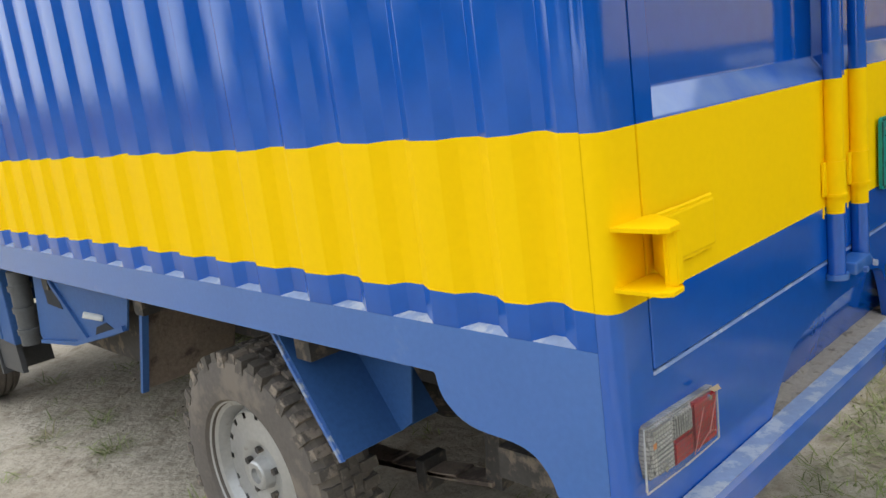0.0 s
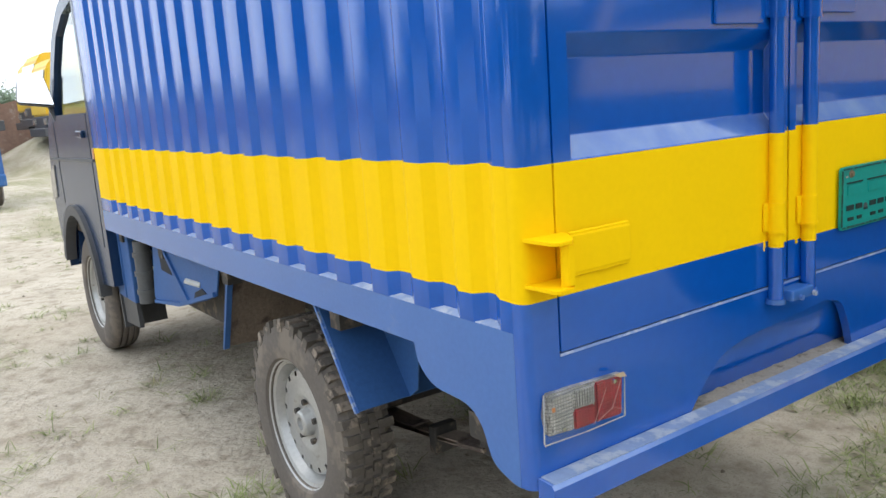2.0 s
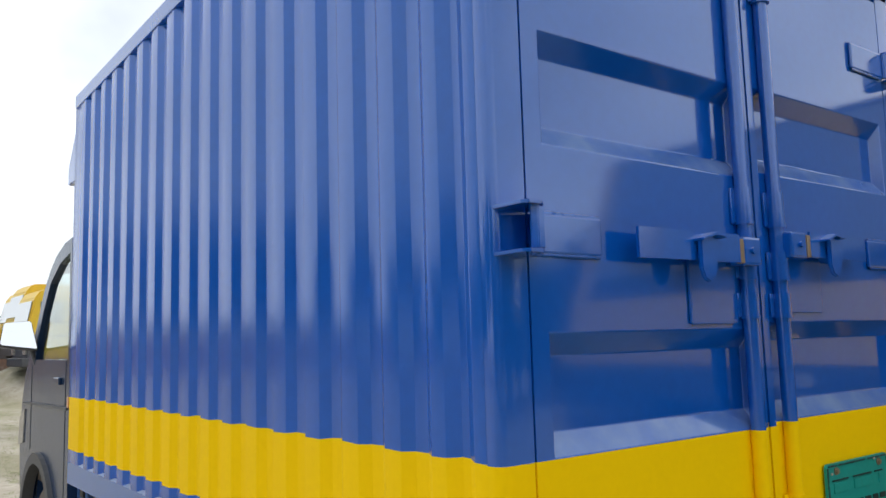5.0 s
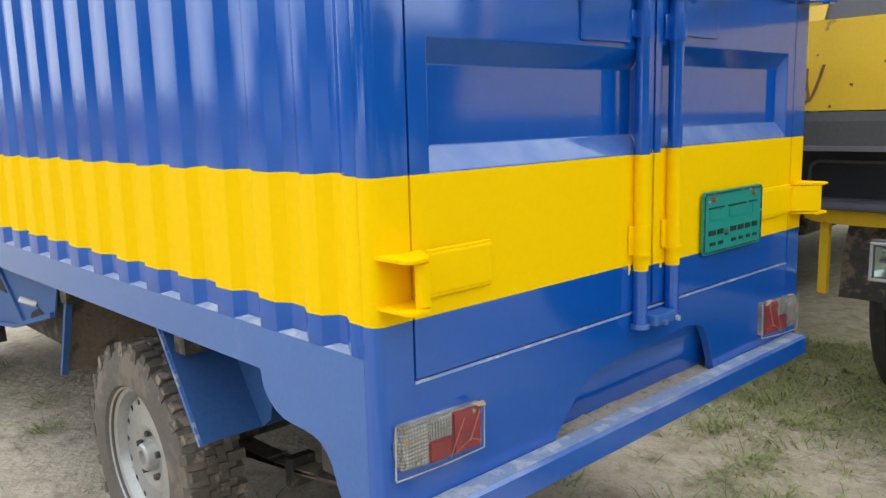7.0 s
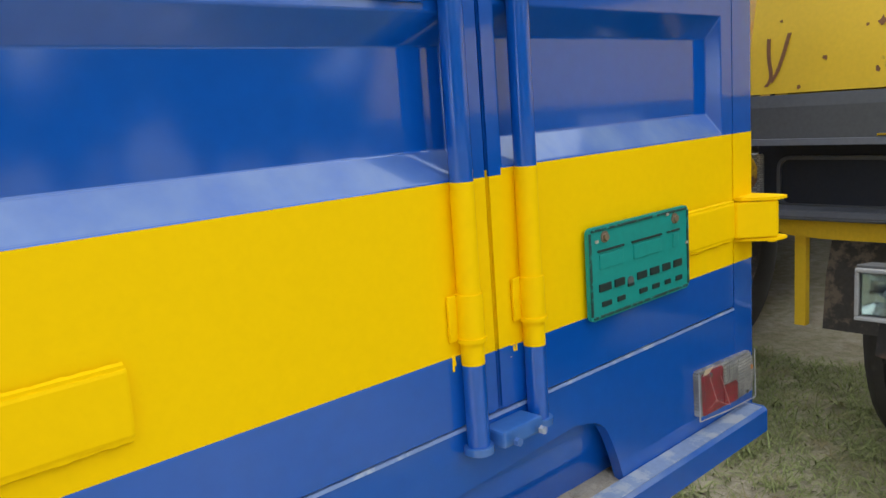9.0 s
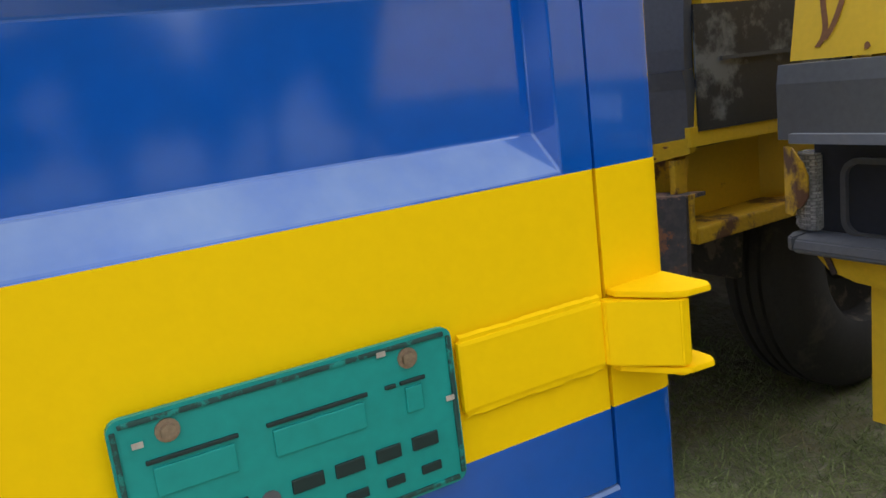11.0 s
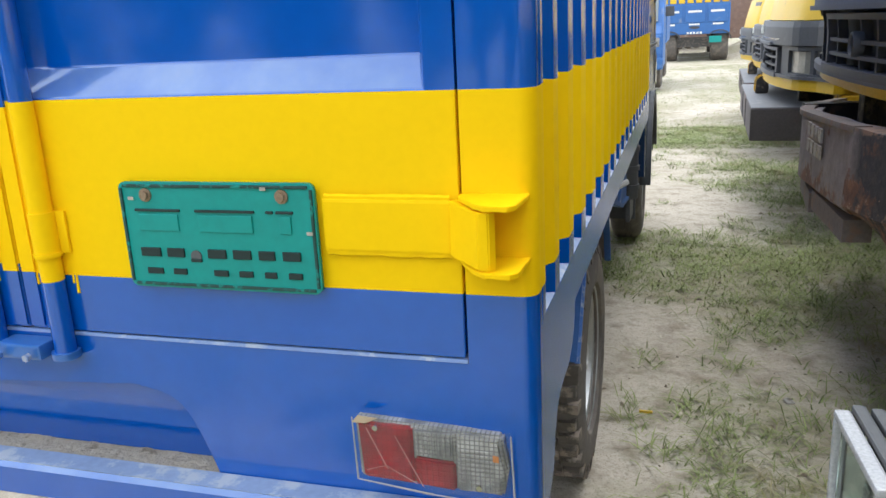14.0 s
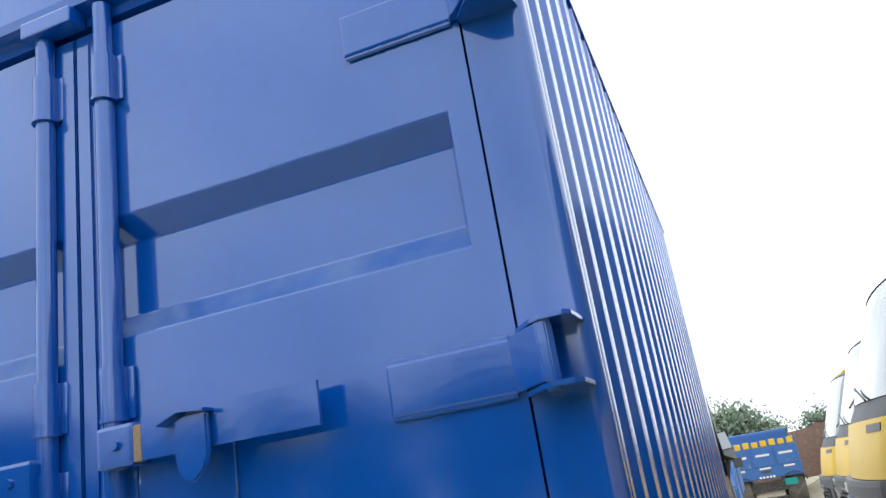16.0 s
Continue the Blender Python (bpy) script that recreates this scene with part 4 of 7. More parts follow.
def tail_lamp(side):
    f = (lambda x: x) if side == 0 else (lambda x: W - 0.037 - (x - 0.025) * 1.09)
    dz = 0.008 if side == 0 else -0.012
    tall, tilt = (1.0, 0.0) if side == 0 else (1.13, 0.09)

    def up(x, z):
        return 0.692 + (z - 0.692) * tall + dz - tilt * (f(x) - 1.25)

    def slab(pts, y0, y1, bev=0.003):
        return prism([(f(x), up(x, z)) for x, z in pts], "y", y0, y1, bev)
    lamp = part("tail_lamp", slab([(0.032, 0.624), (0.210, 0.615), (0.213, 0.691), (0.032, 0.699), (0.025, 0.660)], -0.012, 0.004), CLEAR_LENS, truck, "tail lamp with red and clear lenses under plastic film")
    part("red_lens", slab([(0.1395, 0.620), (0.204, 0.617), (0.208, 0.688), (0.1395, 0.692)], -0.017, -0.008), RED_LENS, lamp, "red stop lens")
    part("red_reflector", slab([(0.088, 0.621), (0.139, 0.620), (0.139, 0.655), (0.088, 0.657)], -0.0165, -0.008), RED_LENS, lamp)
    part("clear_lens", slab([(0.088, 0.658), (0.139, 0.656), (0.139, 0.692), (0.088, 0.695)], -0.0165, -0.008), CLEAR_LENS, lamp, "clear reversing lens")
    part("clear_lens", slab([(0.036, 0.628), (0.087, 0.622), (0.087, 0.695), (0.036, 0.696), (0.028, 0.660)], -0.0165, -0.008), CLEAR_LENS, lamp, "ribbed clear indicator lens")
    part("amber_bulb", slab([(0.036, 0.668), (0.043, 0.668), (0.043, 0.676), (0.036, 0.676)], -0.0172, -0.0165, 0.0002), AMBER_LENS, lamp, "amber indicator bulb")
    for x, z in ((0.060, 0.632), (0.185, 0.684)):
        part("lamp_screw", rod((f(x), -0.015, up(x, z)), (f(x), -0.0195, up(x, z)), 0.004, 8), CHROME, lamp)
    # moulded ribs: upright and level bars in the clear parts
    for i in range(9):
        z = 0.630 + 0.0058 * i
        part("rib", box(min(f(0.044), f(0.082)), max(f(0.044), f(0.082)), -0.0182, -0.0160, up(0.062, z), up(0.062, z) + 0.0020, 0.0005), CLEAR_LENS, lamp)
    for i in range(7):
        x = 0.093 + 0.0064 * i
        part("rib", box(min(f(x), f(x + 0.0022)), max(f(x), f(x + 0.0022)), -0.0182, -0.0160, up(x, 0.662), up(x, 0.689), 0.0005), CLEAR_LENS, lamp)
    # crumpled clear film stretched over the lenses
    bm = bmesh.new()
    nu, nv = 26, 12
    rows = []
    for j in range(nv + 1):
        row = []
        for i in range(nu + 1):
            u, v = i / nu, j / nv
            x = 0.024 + 0.192 * u + 0.003 * noise.noise((v * 3, u * 5, side + 2.0))
            z = 0.612 + 0.090 * v - 0.008 * u * v + 0.004 * noise.noise((u * 4, v * 2, side + 7.0))
            fold = abs(noise.noise((u * 4.0 + v * 1.6, v * 3.0 - u * 2.0, side * 5.0 + 1.0)))
            edge = min(u, 1 - u, v, 1 - v)
            row.append(bm.verts.new((f(x), -0.0185 - 0.010 * (0.35 - fold if fold < 0.35 else 0.0) * min(1.0, edge * 6) + 0.012 * max(0.0, 0.06 - edge) / 0.06, up(x, z))))
        rows.append(row)
    for j in range(nv):
        for i in range(nu):
            bm.faces.new((rows[j][i], rows[j][i + 1], rows[j + 1][i + 1], rows[j + 1][i]))
    part("film", bm, FILM, lamp, "crumpled clear packing film", smooth=True)
    for (xa, za), (xb, zb), w in (((0.196, 0.684), (0.172, 0.636), 0.0016), ((0.174, 0.640), (0.136, 0.624), 0.0018), ((0.174, 0.640), (0.198, 0.630), 0.002), ((0.160, 0.680), (0.128, 0.622), 0.0012)):
        part("film_crease", prism([(f(xa), up(xa, za)), (f(xa) + w, up(xa, za)), (f(xb) + w * 1.3, up(xb, zb)), (f(xb), up(xb, zb))], "y", -0.0218, -0.0212), FILM_CREASE, lamp, "pale crease in the film")
    # rolled edge of the film and a scrap of tape
    for (xa, za), (xb, zb) in (((0.020, 0.613), (0.118, 0.609)), ((0.118, 0.609), (0.214, 0.610)), ((0.214, 0.610), (0.216, 0.690)), ((0.019, 0.616), (0.022, 0.701))):
        part("film_edge", rod((f(xa), -0.013, up(xa, za)), (f(xb), -0.013, up(xb, zb)), 0.0016, 6, 0.0010), FILM_EDGE, lamp, "rolled edge of clear film")
    part("tape_scrap", prism([(f(x), up(x, z)) for x, z in ((0.180, 0.698), (0.206, 0.697), (0.214, 0.687), (0.196, 0.689))], "y", -0.0205, -0.0195), TAPE, lamp, "scrap of tan tape")


tail_lamp(0)
tail_lamp(1)


def licence_plate():
    x0, x1, z0, z1 = 0.934, 1.216, 0.845, 0.988
    r = 0.010
    pts = []
    for cx, cz, a0 in ((x1 - r, z0 + r, -90), (x1 - r, z1 - r, 0), (x0 + r, z1 - r, 90), (x0 + r, z0 + r, 180)):
        for k in range(5):
            a = radians(a0 + 22.5 * k)
            pts.append((cx + r * math.cos(a), cz + r * math.sin(a)))
    plate = part("licence_plate", prism(pts, "y", -0.012, -0.006), PLATE_GREEN, truck, "bent green metal plate with dark raised marks")
    for b in ((x0, x1, z1 - 0.007, z1 - 0.003), (x0, x1, z0 + 0.003, z0 + 0.007), (x0 + 0.002, x0 + 0.006, z0 + 0.008, z1 - 0.008), (x1 - 0.006, x1 - 0.002, z0 + 0.008, z1 - 0.008)):
        part("raised_border", box(b[0] + (0.008 if b[1] - b[0] > 0.1 else 0), b[1] - (0.008 if b[1] - b[0] > 0.1 else 0), -0.0145, -0.0115, b[2], b[3], 0.001), PLATE_EDGE, plate)
    # plain bars for the two lines of writing
    for a, b in ((0.956, 1.024), (1.046, 1.132), (1.148, 1.158), (1.162, 1.186)):
        part("upper_bar", box(a, b, -0.0145, -0.0115, 0.9490, 0.9525, 0.001), PLATE_DARK, plate)
        if b - a > 0.02:
            part("upper_bar", box(a + 0.004, b - 0.004, -0.0142, -0.0115, 0.923, 0.9455, 0.001), PLATE_GREEN, plate)
    for a, b in ((0.955, 0.990), (0.995, 1.026), (1.032, 1.048), (1.056, 1.088), (1.093, 1.124), (1.130, 1.158), (1.164, 1.194)):
        zz = (0.882, 0.887) if b - a < 0.02 else (0.864, 0.904)
        if b - a < 0.02:
            part("lower_bar", box(a, b, -0.0145, -0.0115, *zz, 0.001), PLATE_DARK, plate)
        else:
            part("lower_bar", box(a + 0.002, b - 0.003, -0.0145, -0.0115, zz[0] + 0.024, zz[0] + 0.036, 0.001), PLATE_DARK, plate)
            part("lower_bar", box(a + 0.008, b - 0.003, -0.0145, -0.0115, zz[0], zz[0] + 0.008, 0.001), PLATE_DARK, plate)
    for x in (0.975, 1.172):
        part("plate_bolt", rod((x, -0.012, 0.971), (x, -0.018, 0.971), 0.0060, 6), BOLT, plate, "rusty hexagon bolt")
        part("plate_washer", rod((x, -0.012, 0.971), (x, -0.014, 0.971), 0.0090, 16), BOLT, plate)
    for x, z in ((0.953, 0.9665), (1.148, 0.981), (1.207, 0.925)):
        part("chipped_spot", box(x - 0.004, x + 0.004, -0.0150, -0.0140, z - 0.0022, z + 0.0022), FADED_MARK, plate, "bare spot in the paint")
    part("grey_stud", rod((1.040, -0.011, 0.890), (1.040, -0.0135, 0.890), 0.008, 14), GREY_PLASTIC, plate)


licence_plate()

# header over the doors, roof, front wall, deck
part("door_header", prism([(0.0, 2.182), (0.0, 2.200), (-0.030, 2.206), (-0.034, 2.222), (0.0, 2.232), (0.0, ROOF), (0.05, ROOF), (0.05, 2.182)], "x", 0.0, W), BLUE, truck, "blue header beam with a folded drip edge")
part("header_stop", box(0.655, 0.760, -0.040, -0.002, 2.174, 2.204, 0.003), BLUE, truck)
part("roof_panel", box(0.02, W - 0.02, 0.04, L - 0.01, ROOF - 0.012, ROOF + 0.004, 0.003), BLUE, truck, "flat blue roof of the cargo body")
part("front_wall", box(0.03, W - 0.03, L - 0.02, L - 0.002, 0.73, ROOF - 0.015), BLUE, truck)
part("cargo_floor", box(0.03, W - 0.03, 0.03, L - 0.03, 0.745, 0.79), STEEL_DARK, truck)
part("wind_deflector", prism([(L, 2.40), (L + 0.03, 2.40), (L + 0.05, 2.33), (L + 0.22, 2.14), (L + 0.22, 2.06), (L, 2.06)], "x", 0.02, W - 0.02, 0.004), BLUE, truck, "sloping pale blue wind deflector over the cab")

# chassis
for x in (0.36, W - 0.44):
    part("chassis_rail", box(x, x + 0.08, 0.12, 3.9, 0.50, 0.63), STEEL_DARK, truck)
for y in (0.20, 0.75, 1.5, 2.2, 2.8):
    part("cross_beam", box(0.05, W - 0.05, y, y + 0.05, 0.66, 0.744), STEEL_DARK, truck)
axle = part("rear_axle", rod((0.2, 1.092, 0.318), (W - 0.2, 1.092, 0.318), 0.045, 16), STEEL_DARK, truck, smooth=True)
bm = bmesh.new()
bmesh.ops.create_uvsphere(bm, u_segments=20, v_segments=12, radius=0.12, matrix=Matrix.Translation((W / 2, 1.092, 0.318)))
part("differential", bm, STEEL_DARK, axle, smooth=True)
part("front_axle", rod((0.2, 3.55, 0.318), (W - 0.2, 3.55, 0.318), 0.035, 12), STEEL_DARK, truck, smooth=True)
for x in (0.33, W - 0.39):
    bm = bmesh.new()
    for k in range(4):
        ln = 0.55 - 0.11 * k
        pts = [(1.124 + ln * t, 0.318 - 0.012 * k - 0.05 * (1 - t * t) * (1 - 0.12 * k)) for t in np.linspace(-1, 1, 9)]
        bm_prism(bm, pts + [(y, z - 0.010) for y, z in pts[::-1]], "x", x, x + 0.06)
    spring = part("leaf_spring", bm, MUD, truck, "muddy stacked leaf spring")
    part("spring_clip", box(x - 0.008, x + 0.068, 0.78, 0.81, 0.235, 0.315, 0.004), STEEL_DARK, spring)
    part("shackle", prism([(0.555, 0.30), (0.60, 0.30), (0.58, 0.52), (0.54, 0.52)], "x", x + 0.01, x + 0.05), STEEL_DARK, spring)
for sd in (0, 1):
    f = (lambda x: x) if sd == 0 else (lambda x: W - x)
    wheel("rear_wheel", f(0.045), 1.092, sd, True, truck)
    wheel("front_wheel", f(0.045), 3.55, sd, False, truck)
    # guard behind the rear wheel, a bent blue sheet
    bm = bm_prism(bmesh.new(), [(0.862, 0.735), (0.868, 0.735), (0.684, 0.470), (0.678, 0.474)], "x", f(0.042), f(0.30))
    bm_prism(bm, [(0.868, 0.735), (0.682, 0.470), (0.676, 0.474), (0.64, 0.50), (0.60, 0.735)], "x", f(0.190), f(0.194))
    part("rear_mudguard", bm, FLAT_BLUE, truck, "blue sheet mudguard behind the rear wheel")
    part("guard_edge", prism([(0.870, 0.735), (0.880, 0.735), (0.690, 0.466), (0.680, 0.470)], "x", f(0.036), f(0.046)), WORN_BLUE, truck)
    # guard ahead of it, muddy on the wheel side
    part("front_mudguard", prism([(1.540, 0.74), (1.560, 0.74), (1.655, 0.42), (1.640, 0.42)], "x", f(0.075), f(0.36)), MUD, truck, "mud-caked guard ahead of the rear wheel")
    part("guard_strip", prism([(1.490, 0.735), (1.507, 0.735), (1.640, 0.416), (1.626, 0.416)], "x", f(0.055), f(0.074)), FLAT_BLUE, truck)
    # fuel tank bracket, pipe and flaps ahead
    bm = bmesh.new()
    bm_prism(bm, [(1.60, 0.72), (1.66, 0.595), (1.78, 0.560), (2.06, 0.492), (2.40, 0.450), (2.43, 0.47), (2.36, 0.72)], "x", f(0.062), f(0.067))
    bm_prism(bm, [(1.66, 0.595), (2.06, 0.492), (2.40, 0.450), (2.40, 0.462), (2.06, 0.506), (1.665, 0.610)], "x", f(0.050), f(0.067))
    bm_prism(bm, [(1.95, 0.525), (2.22, 0.715), (2.245, 0.715), (1.975, 0.520)], "x", f(0.052), f(0.067))
    br = part("tank_bracket", bm, FLAT_BLUE, truck, "blue steel bracket plate by the tank")
    # the plate is solid: near-black pieces paint the shade of openings
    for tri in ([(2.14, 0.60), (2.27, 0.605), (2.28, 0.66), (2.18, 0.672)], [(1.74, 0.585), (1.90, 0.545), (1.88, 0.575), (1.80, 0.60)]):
        part("bracket_opening", prism(tri, "x", f(0.0595), f(0.0618)), SEAL_AND_SHADE, br, "near-black piece standing for a shaded opening")
    part("fuel_tank", box(*sorted((f(0.16), f(0.42))), 1.75, 2.45, 0.42, 0.66, 0.03), STEEL_DARK, truck, smooth=True)
    part("bracket_stub", rod((f(0.062), 1.82, 0.610), (f(0.020), 1.85, 0.63), 0.010, 10), WHITE_PAINT, br)
    pp = part("air_pipe", rod((f(0.055), 2.52, 0.43), (f(0.055), 2.51, 0.70), 0.034, 14), GREY_PLASTIC, truck, "dusty grey upright air pipe", smooth=True)
    for z in (0.47, 0.55, 0.63):
        part("pipe_collar", rod((f(0.055), 2.515, z), (f(0.055), 2.515, z + 0.02), 0.040, 14), GREY_PLASTIC, pp, smooth=True)
    for y in (2.76, 2.92):
        part("cab_bracket", box(*sorted((f(0.06), f(0.10))), y, y + 0.14, 0.38, 0.74, 0.006), FLAT_BLUE, truck)
    part("mud_flap", prism([(2.80, 0.42), (3.06, 0.43), (3.05, 0.245), (2.78, 0.26)], "x", f(0.07), f(0.09)), BLACK_PLASTIC, truck, "black rubber flap behind the front wheel")
    part("inner_flap", prism([(3.04, 0.44), (3.06, 0.44), (3.03, 0.22), (3.01, 0.22)], "x", f(0.06), f(0.26)), BLACK_PLASTIC, truck)


def build_cab():
    """Short-nosed cab, dark navy, with arches, doors, glass and mirrors."""
    arch = [(3.55 + 0.385 * math.cos(a), 0.36 + 0.40 * math.sin(a)) for a in np.linspace(radians(8), radians(172), 15)]
    sides = []
    nose = [(3.93, 0.41), (4.06, 0.56), (4.10, 0.80), (4.06, 1.02), (3.98, 1.17)]
    for x0, x1 in ((0.018, 0.060), (W - 0.060, W - 0.018)):
        shell = bmesh.new()
        # side below the window, and the frame round it
        low = nose + [(3.90, 1.245), (2.95, 1.245), (2.94, 0.44), (3.15, 0.42)] + arch[::-1]
        bm_prism(shell, low, "x", x0, x1)
        bm_prism(shell, [(2.95, 1.245), (2.985, 1.245), (2.985, 1.735), (3.20, 1.700), (3.40, 1.620), (3.56, 1.48), (3.70, 1.30), (3.72, 1.245), (3.90, 1.245), (3.76, 1.37), (3.54, 1.60), (3.40, 1.69), (3.28, 1.745), (3.10, 1.79), (2.95, 1.80)], "x", x0, x1)
        sides.append(shell)
    cab = part("cab", box(0.06, W - 0.06, 2.967, 2.985, 0.50, 1.77), NAVY, truck, "dark navy cab with short sloping nose")
    for sh in sides:
        part("cab_side", sh, NAVY, cab)
    part("cab_roof", prism([(2.95, 1.80), (3.10, 1.79), (3.28, 1.745), (3.40, 1.69), (3.38, 1.67), (3.27, 1.72), (3.09, 1.765), (2.97, 1.775)], "x", 0.06, W - 0.06), NAVY, cab)
    part("nose", prism([(3.80, 0.44)] + nose + [(3.90, 1.24), (3.84, 1.20)], "x", 0.06, W - 0.06), NAVY, cab)
    part("cab_floor", box(0.06, W - 0.06, 2.987, 3.8, 0.62, 0.66), STEEL_DARK, cab)
    part("seat", box(0.12, W - 0.12, 3.0, 3.40, 0.66, 0.95, 0.03), BLACK_PLASTIC, cab)
    part("seat_back", box(0.12, W - 0.12, 2.99, 3.08, 0.95, 1.45, 0.03), BLACK_PLASTIC, cab)
    part("windscreen", prism([(3.895, 1.24), (3.905, 1.245), (3.765, 1.375), (3.545, 1.605), (3.41, 1.695), (3.40, 1.685), (3.535, 1.595), (3.755, 1.365)], "x", 0.062, W - 0.062), GLASS, cab)
    part("dashboard", box(0.08, W - 0.08, 3.62, 3.84, 0.95, 1.14, 0.03), BLACK_PLASTIC, cab)
    for sd in (0, 1):
        f = (lambda x: x) if sd == 0 else (lambda x: W - x)
        g = part("side_window", prism([(2.98, 1.24), (2.98, 1.74), (3.20, 1.705), (3.40, 1.625), (3.56, 1.485), (3.71, 1.30), (3.73, 1.24)], "x", f(0.036), f(0.040)), GLASS, cab, "closed side window glass")
        g.visible_shadow = False
        # door seams, standing slightly proud as dark gaskets
        for seam in ([(3.012, 0.62), (3.020, 0.62), (3.020, 1.24), (3.012, 1.24)], [(3.80, 0.78), (3.808, 0.78), (3.808, 1.22), (3.80, 1.22)]):
            part("door_seam", prism(seam, "x", f(0.0165), f(0.020)), SEAL_AND_SHADE, cab)
        part("door_handle", box(*sorted((f(0.004), f(0.020))), 3.10, 3.22, 1.13, 1.165, 0.006), NAVY, cab)
        part("side_moulding", prism([(2.96, 1.022), (2.96, 1.036), (3.98, 1.02), (4.00, 1.01)], "x", f(0.008), f(0.019)), GREY_PLASTIC, cab, "pale grey side moulding")
        part("side_marker", box(*sorted((f(0.006), f(0.020))), 2.905, 2.935, 1.035, 1.085, 0.003), AMBER_LENS, cab, "small amber side marker")
        flare_o = [(3.55 + 0.405 * math.cos(a), 0.36 + 0.425 * math.sin(a)) for a in np.linspace(radians(14), radians(180), 19)]
        flare_i = [(3.55 + 0.355 * math.cos(a), 0.36 + 0.37 * math.sin(a)) for a in np.linspace(radians(14), radians(180), 19)]
        part("arch_flare", prism(flare_o + flare_i[::-1], "x", f(-0.004), f(0.05)), BLACK_PLASTIC, cab, "black plastic wheel arch flare")
        s = 1 if sd == 0 else -1
        face = [(0.088, -0.076), (0.080, -0.080), (-0.080, -0.056), (-0.090, -0.046), (-0.076, 0.062), (-0.066, 0.070), (0.046, 0.079), (0.056, 0.072)]
        turn = pose(-0.066, 3.70, 1.375, -14, 0, -9) if sd == 0 else pose(W + 0.012, 3.74, 1.398, -8, 0, 72)
        m = part("door_mirror", prism(face, "y", 0.006, 0.05, 0.008), BLACK_PLASTIC, cab, "large rectangular door mirror")
        m.matrix_basis = turn
        part("mirror_glass", prism([(x * 0.95, z * 0.93) for x, z in face], "y", 0.001, 0.005), MIRROR, m)
        part("mirror_arm", rod((f(0.0), 3.76, 1.32), (f(0.03), 3.74, 1.22), 0.014, 10), BLACK_PLASTIC, cab, smooth=True)
        part("head_lamp", prism([(3.98, 0.80), (4.112, 0.78), (4.085, 0.93), (3.95, 0.98)], "x", f(0.012), f(0.25)), CLEAR_LENS, cab)
    return cab


build_cab()

# ---- the row of parked lorries ----


def cab_surface(bow, lean, half, corner=0.10, soft=False):
    """Depth of a lorry's front at (v across, z up) behind its foremost line; the corner is tight, or soft and wide."""
    def depth(v, z):
        t = v / half
        if soft:
            k = max(0.0, min(1.0, (abs(t) - 0.72) / 0.16))
            d = bow * abs(t) ** 2.4 + corner * k * k * (3 - 2 * k)
        else:
            d = bow * abs(t) ** 2.4 + corner * max(0.0, (abs(t) - 0.955) / 0.045) ** 2
        for (z0, d0), (z1, d1) in zip(lean, lean[1:]):
            if z <= z1:
                k = (z - z0) / (z1 - z0)
                return d + d0 + (d1 - d0) * max(0.0, min(1.0, k))
        return d + lean[-1][1]
    return depth


LEAN = [(0.0, 0.0), (1.12, 0.0), (1.28, 0.03), (1.46, 0.08), (1.57, 0.14), (2.18, 0.38), (2.23, 0.46), (2.27, 0.70)]


def shell(depth, v0, v1, z0, z1, thick=0.03, nv=10, nz=4, proud=0.0):
    """A curved panel of the front between two heights, with thickness. Local x points backwards, y across, z up."""
    if v1 - v0 > 1.6:
        nv = 44
    bm = bmesh.new()
    front, back = [], []
    for j in range(nz + 1):
        z = z0 + (z1 - z0) * j / nz
        fr, bk = [], []
        for i in range(nv + 1):
            v = v0 + (v1 - v0) * i / nv
            d = depth(v, z) - proud
            fr.append(bm.verts.new((d, v, z)))
            bk.append(bm.verts.new((d + thick, v, z)))
        front.append(fr)
        back.append(bk)
    for j in range(nz):
        for i in range(nv):
            bm.faces.new((front[j][i], front[j][i + 1], front[j + 1][i + 1], front[j + 1][i]))
            bm.faces.new((back[j][i + 1], back[j][i], back[j + 1][i], back[j + 1][i + 1]))
    for j in range(nz):
        bm.faces.new((front[j][0], front[j + 1][0], back[j + 1][0], back[j][0]))
        bm.faces.new((front[j + 1][nv], front[j][nv], back[j][nv], back[j + 1][nv]))
    for i in range(nv):
        bm.faces.new((front[0][i + 1], front[0][i], back[0][i], back[0][i + 1]))
        bm.faces.new((front[nz][i], front[nz][i + 1], back[nz][i + 1], back[nz][i]))
    return bm


def sloped_band(depth, v0, v1, low, high, thick, proud, n=24):
    """A curved strip along the front whose lower and upper edges follow functions of v."""
    bm = bmesh.new()
    rows = []
    for i in range(n + 1):
        v = v0 + (v1 - v0) * i / n
        a, b = low(v), high(v)
        d0, d1 = depth(v, a) - proud, depth(v, b) - proud
        rows.append([bm.verts.new(c) for c in ((d0 + 0.004, v, a), (d1, v, b), (d1 + thick, v, b), (d0 + thick, v, a))])
    for p, q in zip(rows, rows[1:]):
        for k in range(4):
            bm.faces.new((p[k], q[k], q[(k + 1) % 4], p[(k + 1) % 4]))
    bm.faces.new(rows[0])
    bm.faces.new(rows[-1][::-1])
    bmesh.ops.recalc_face_normals(bm, faces=bm.faces[:])
    return bm


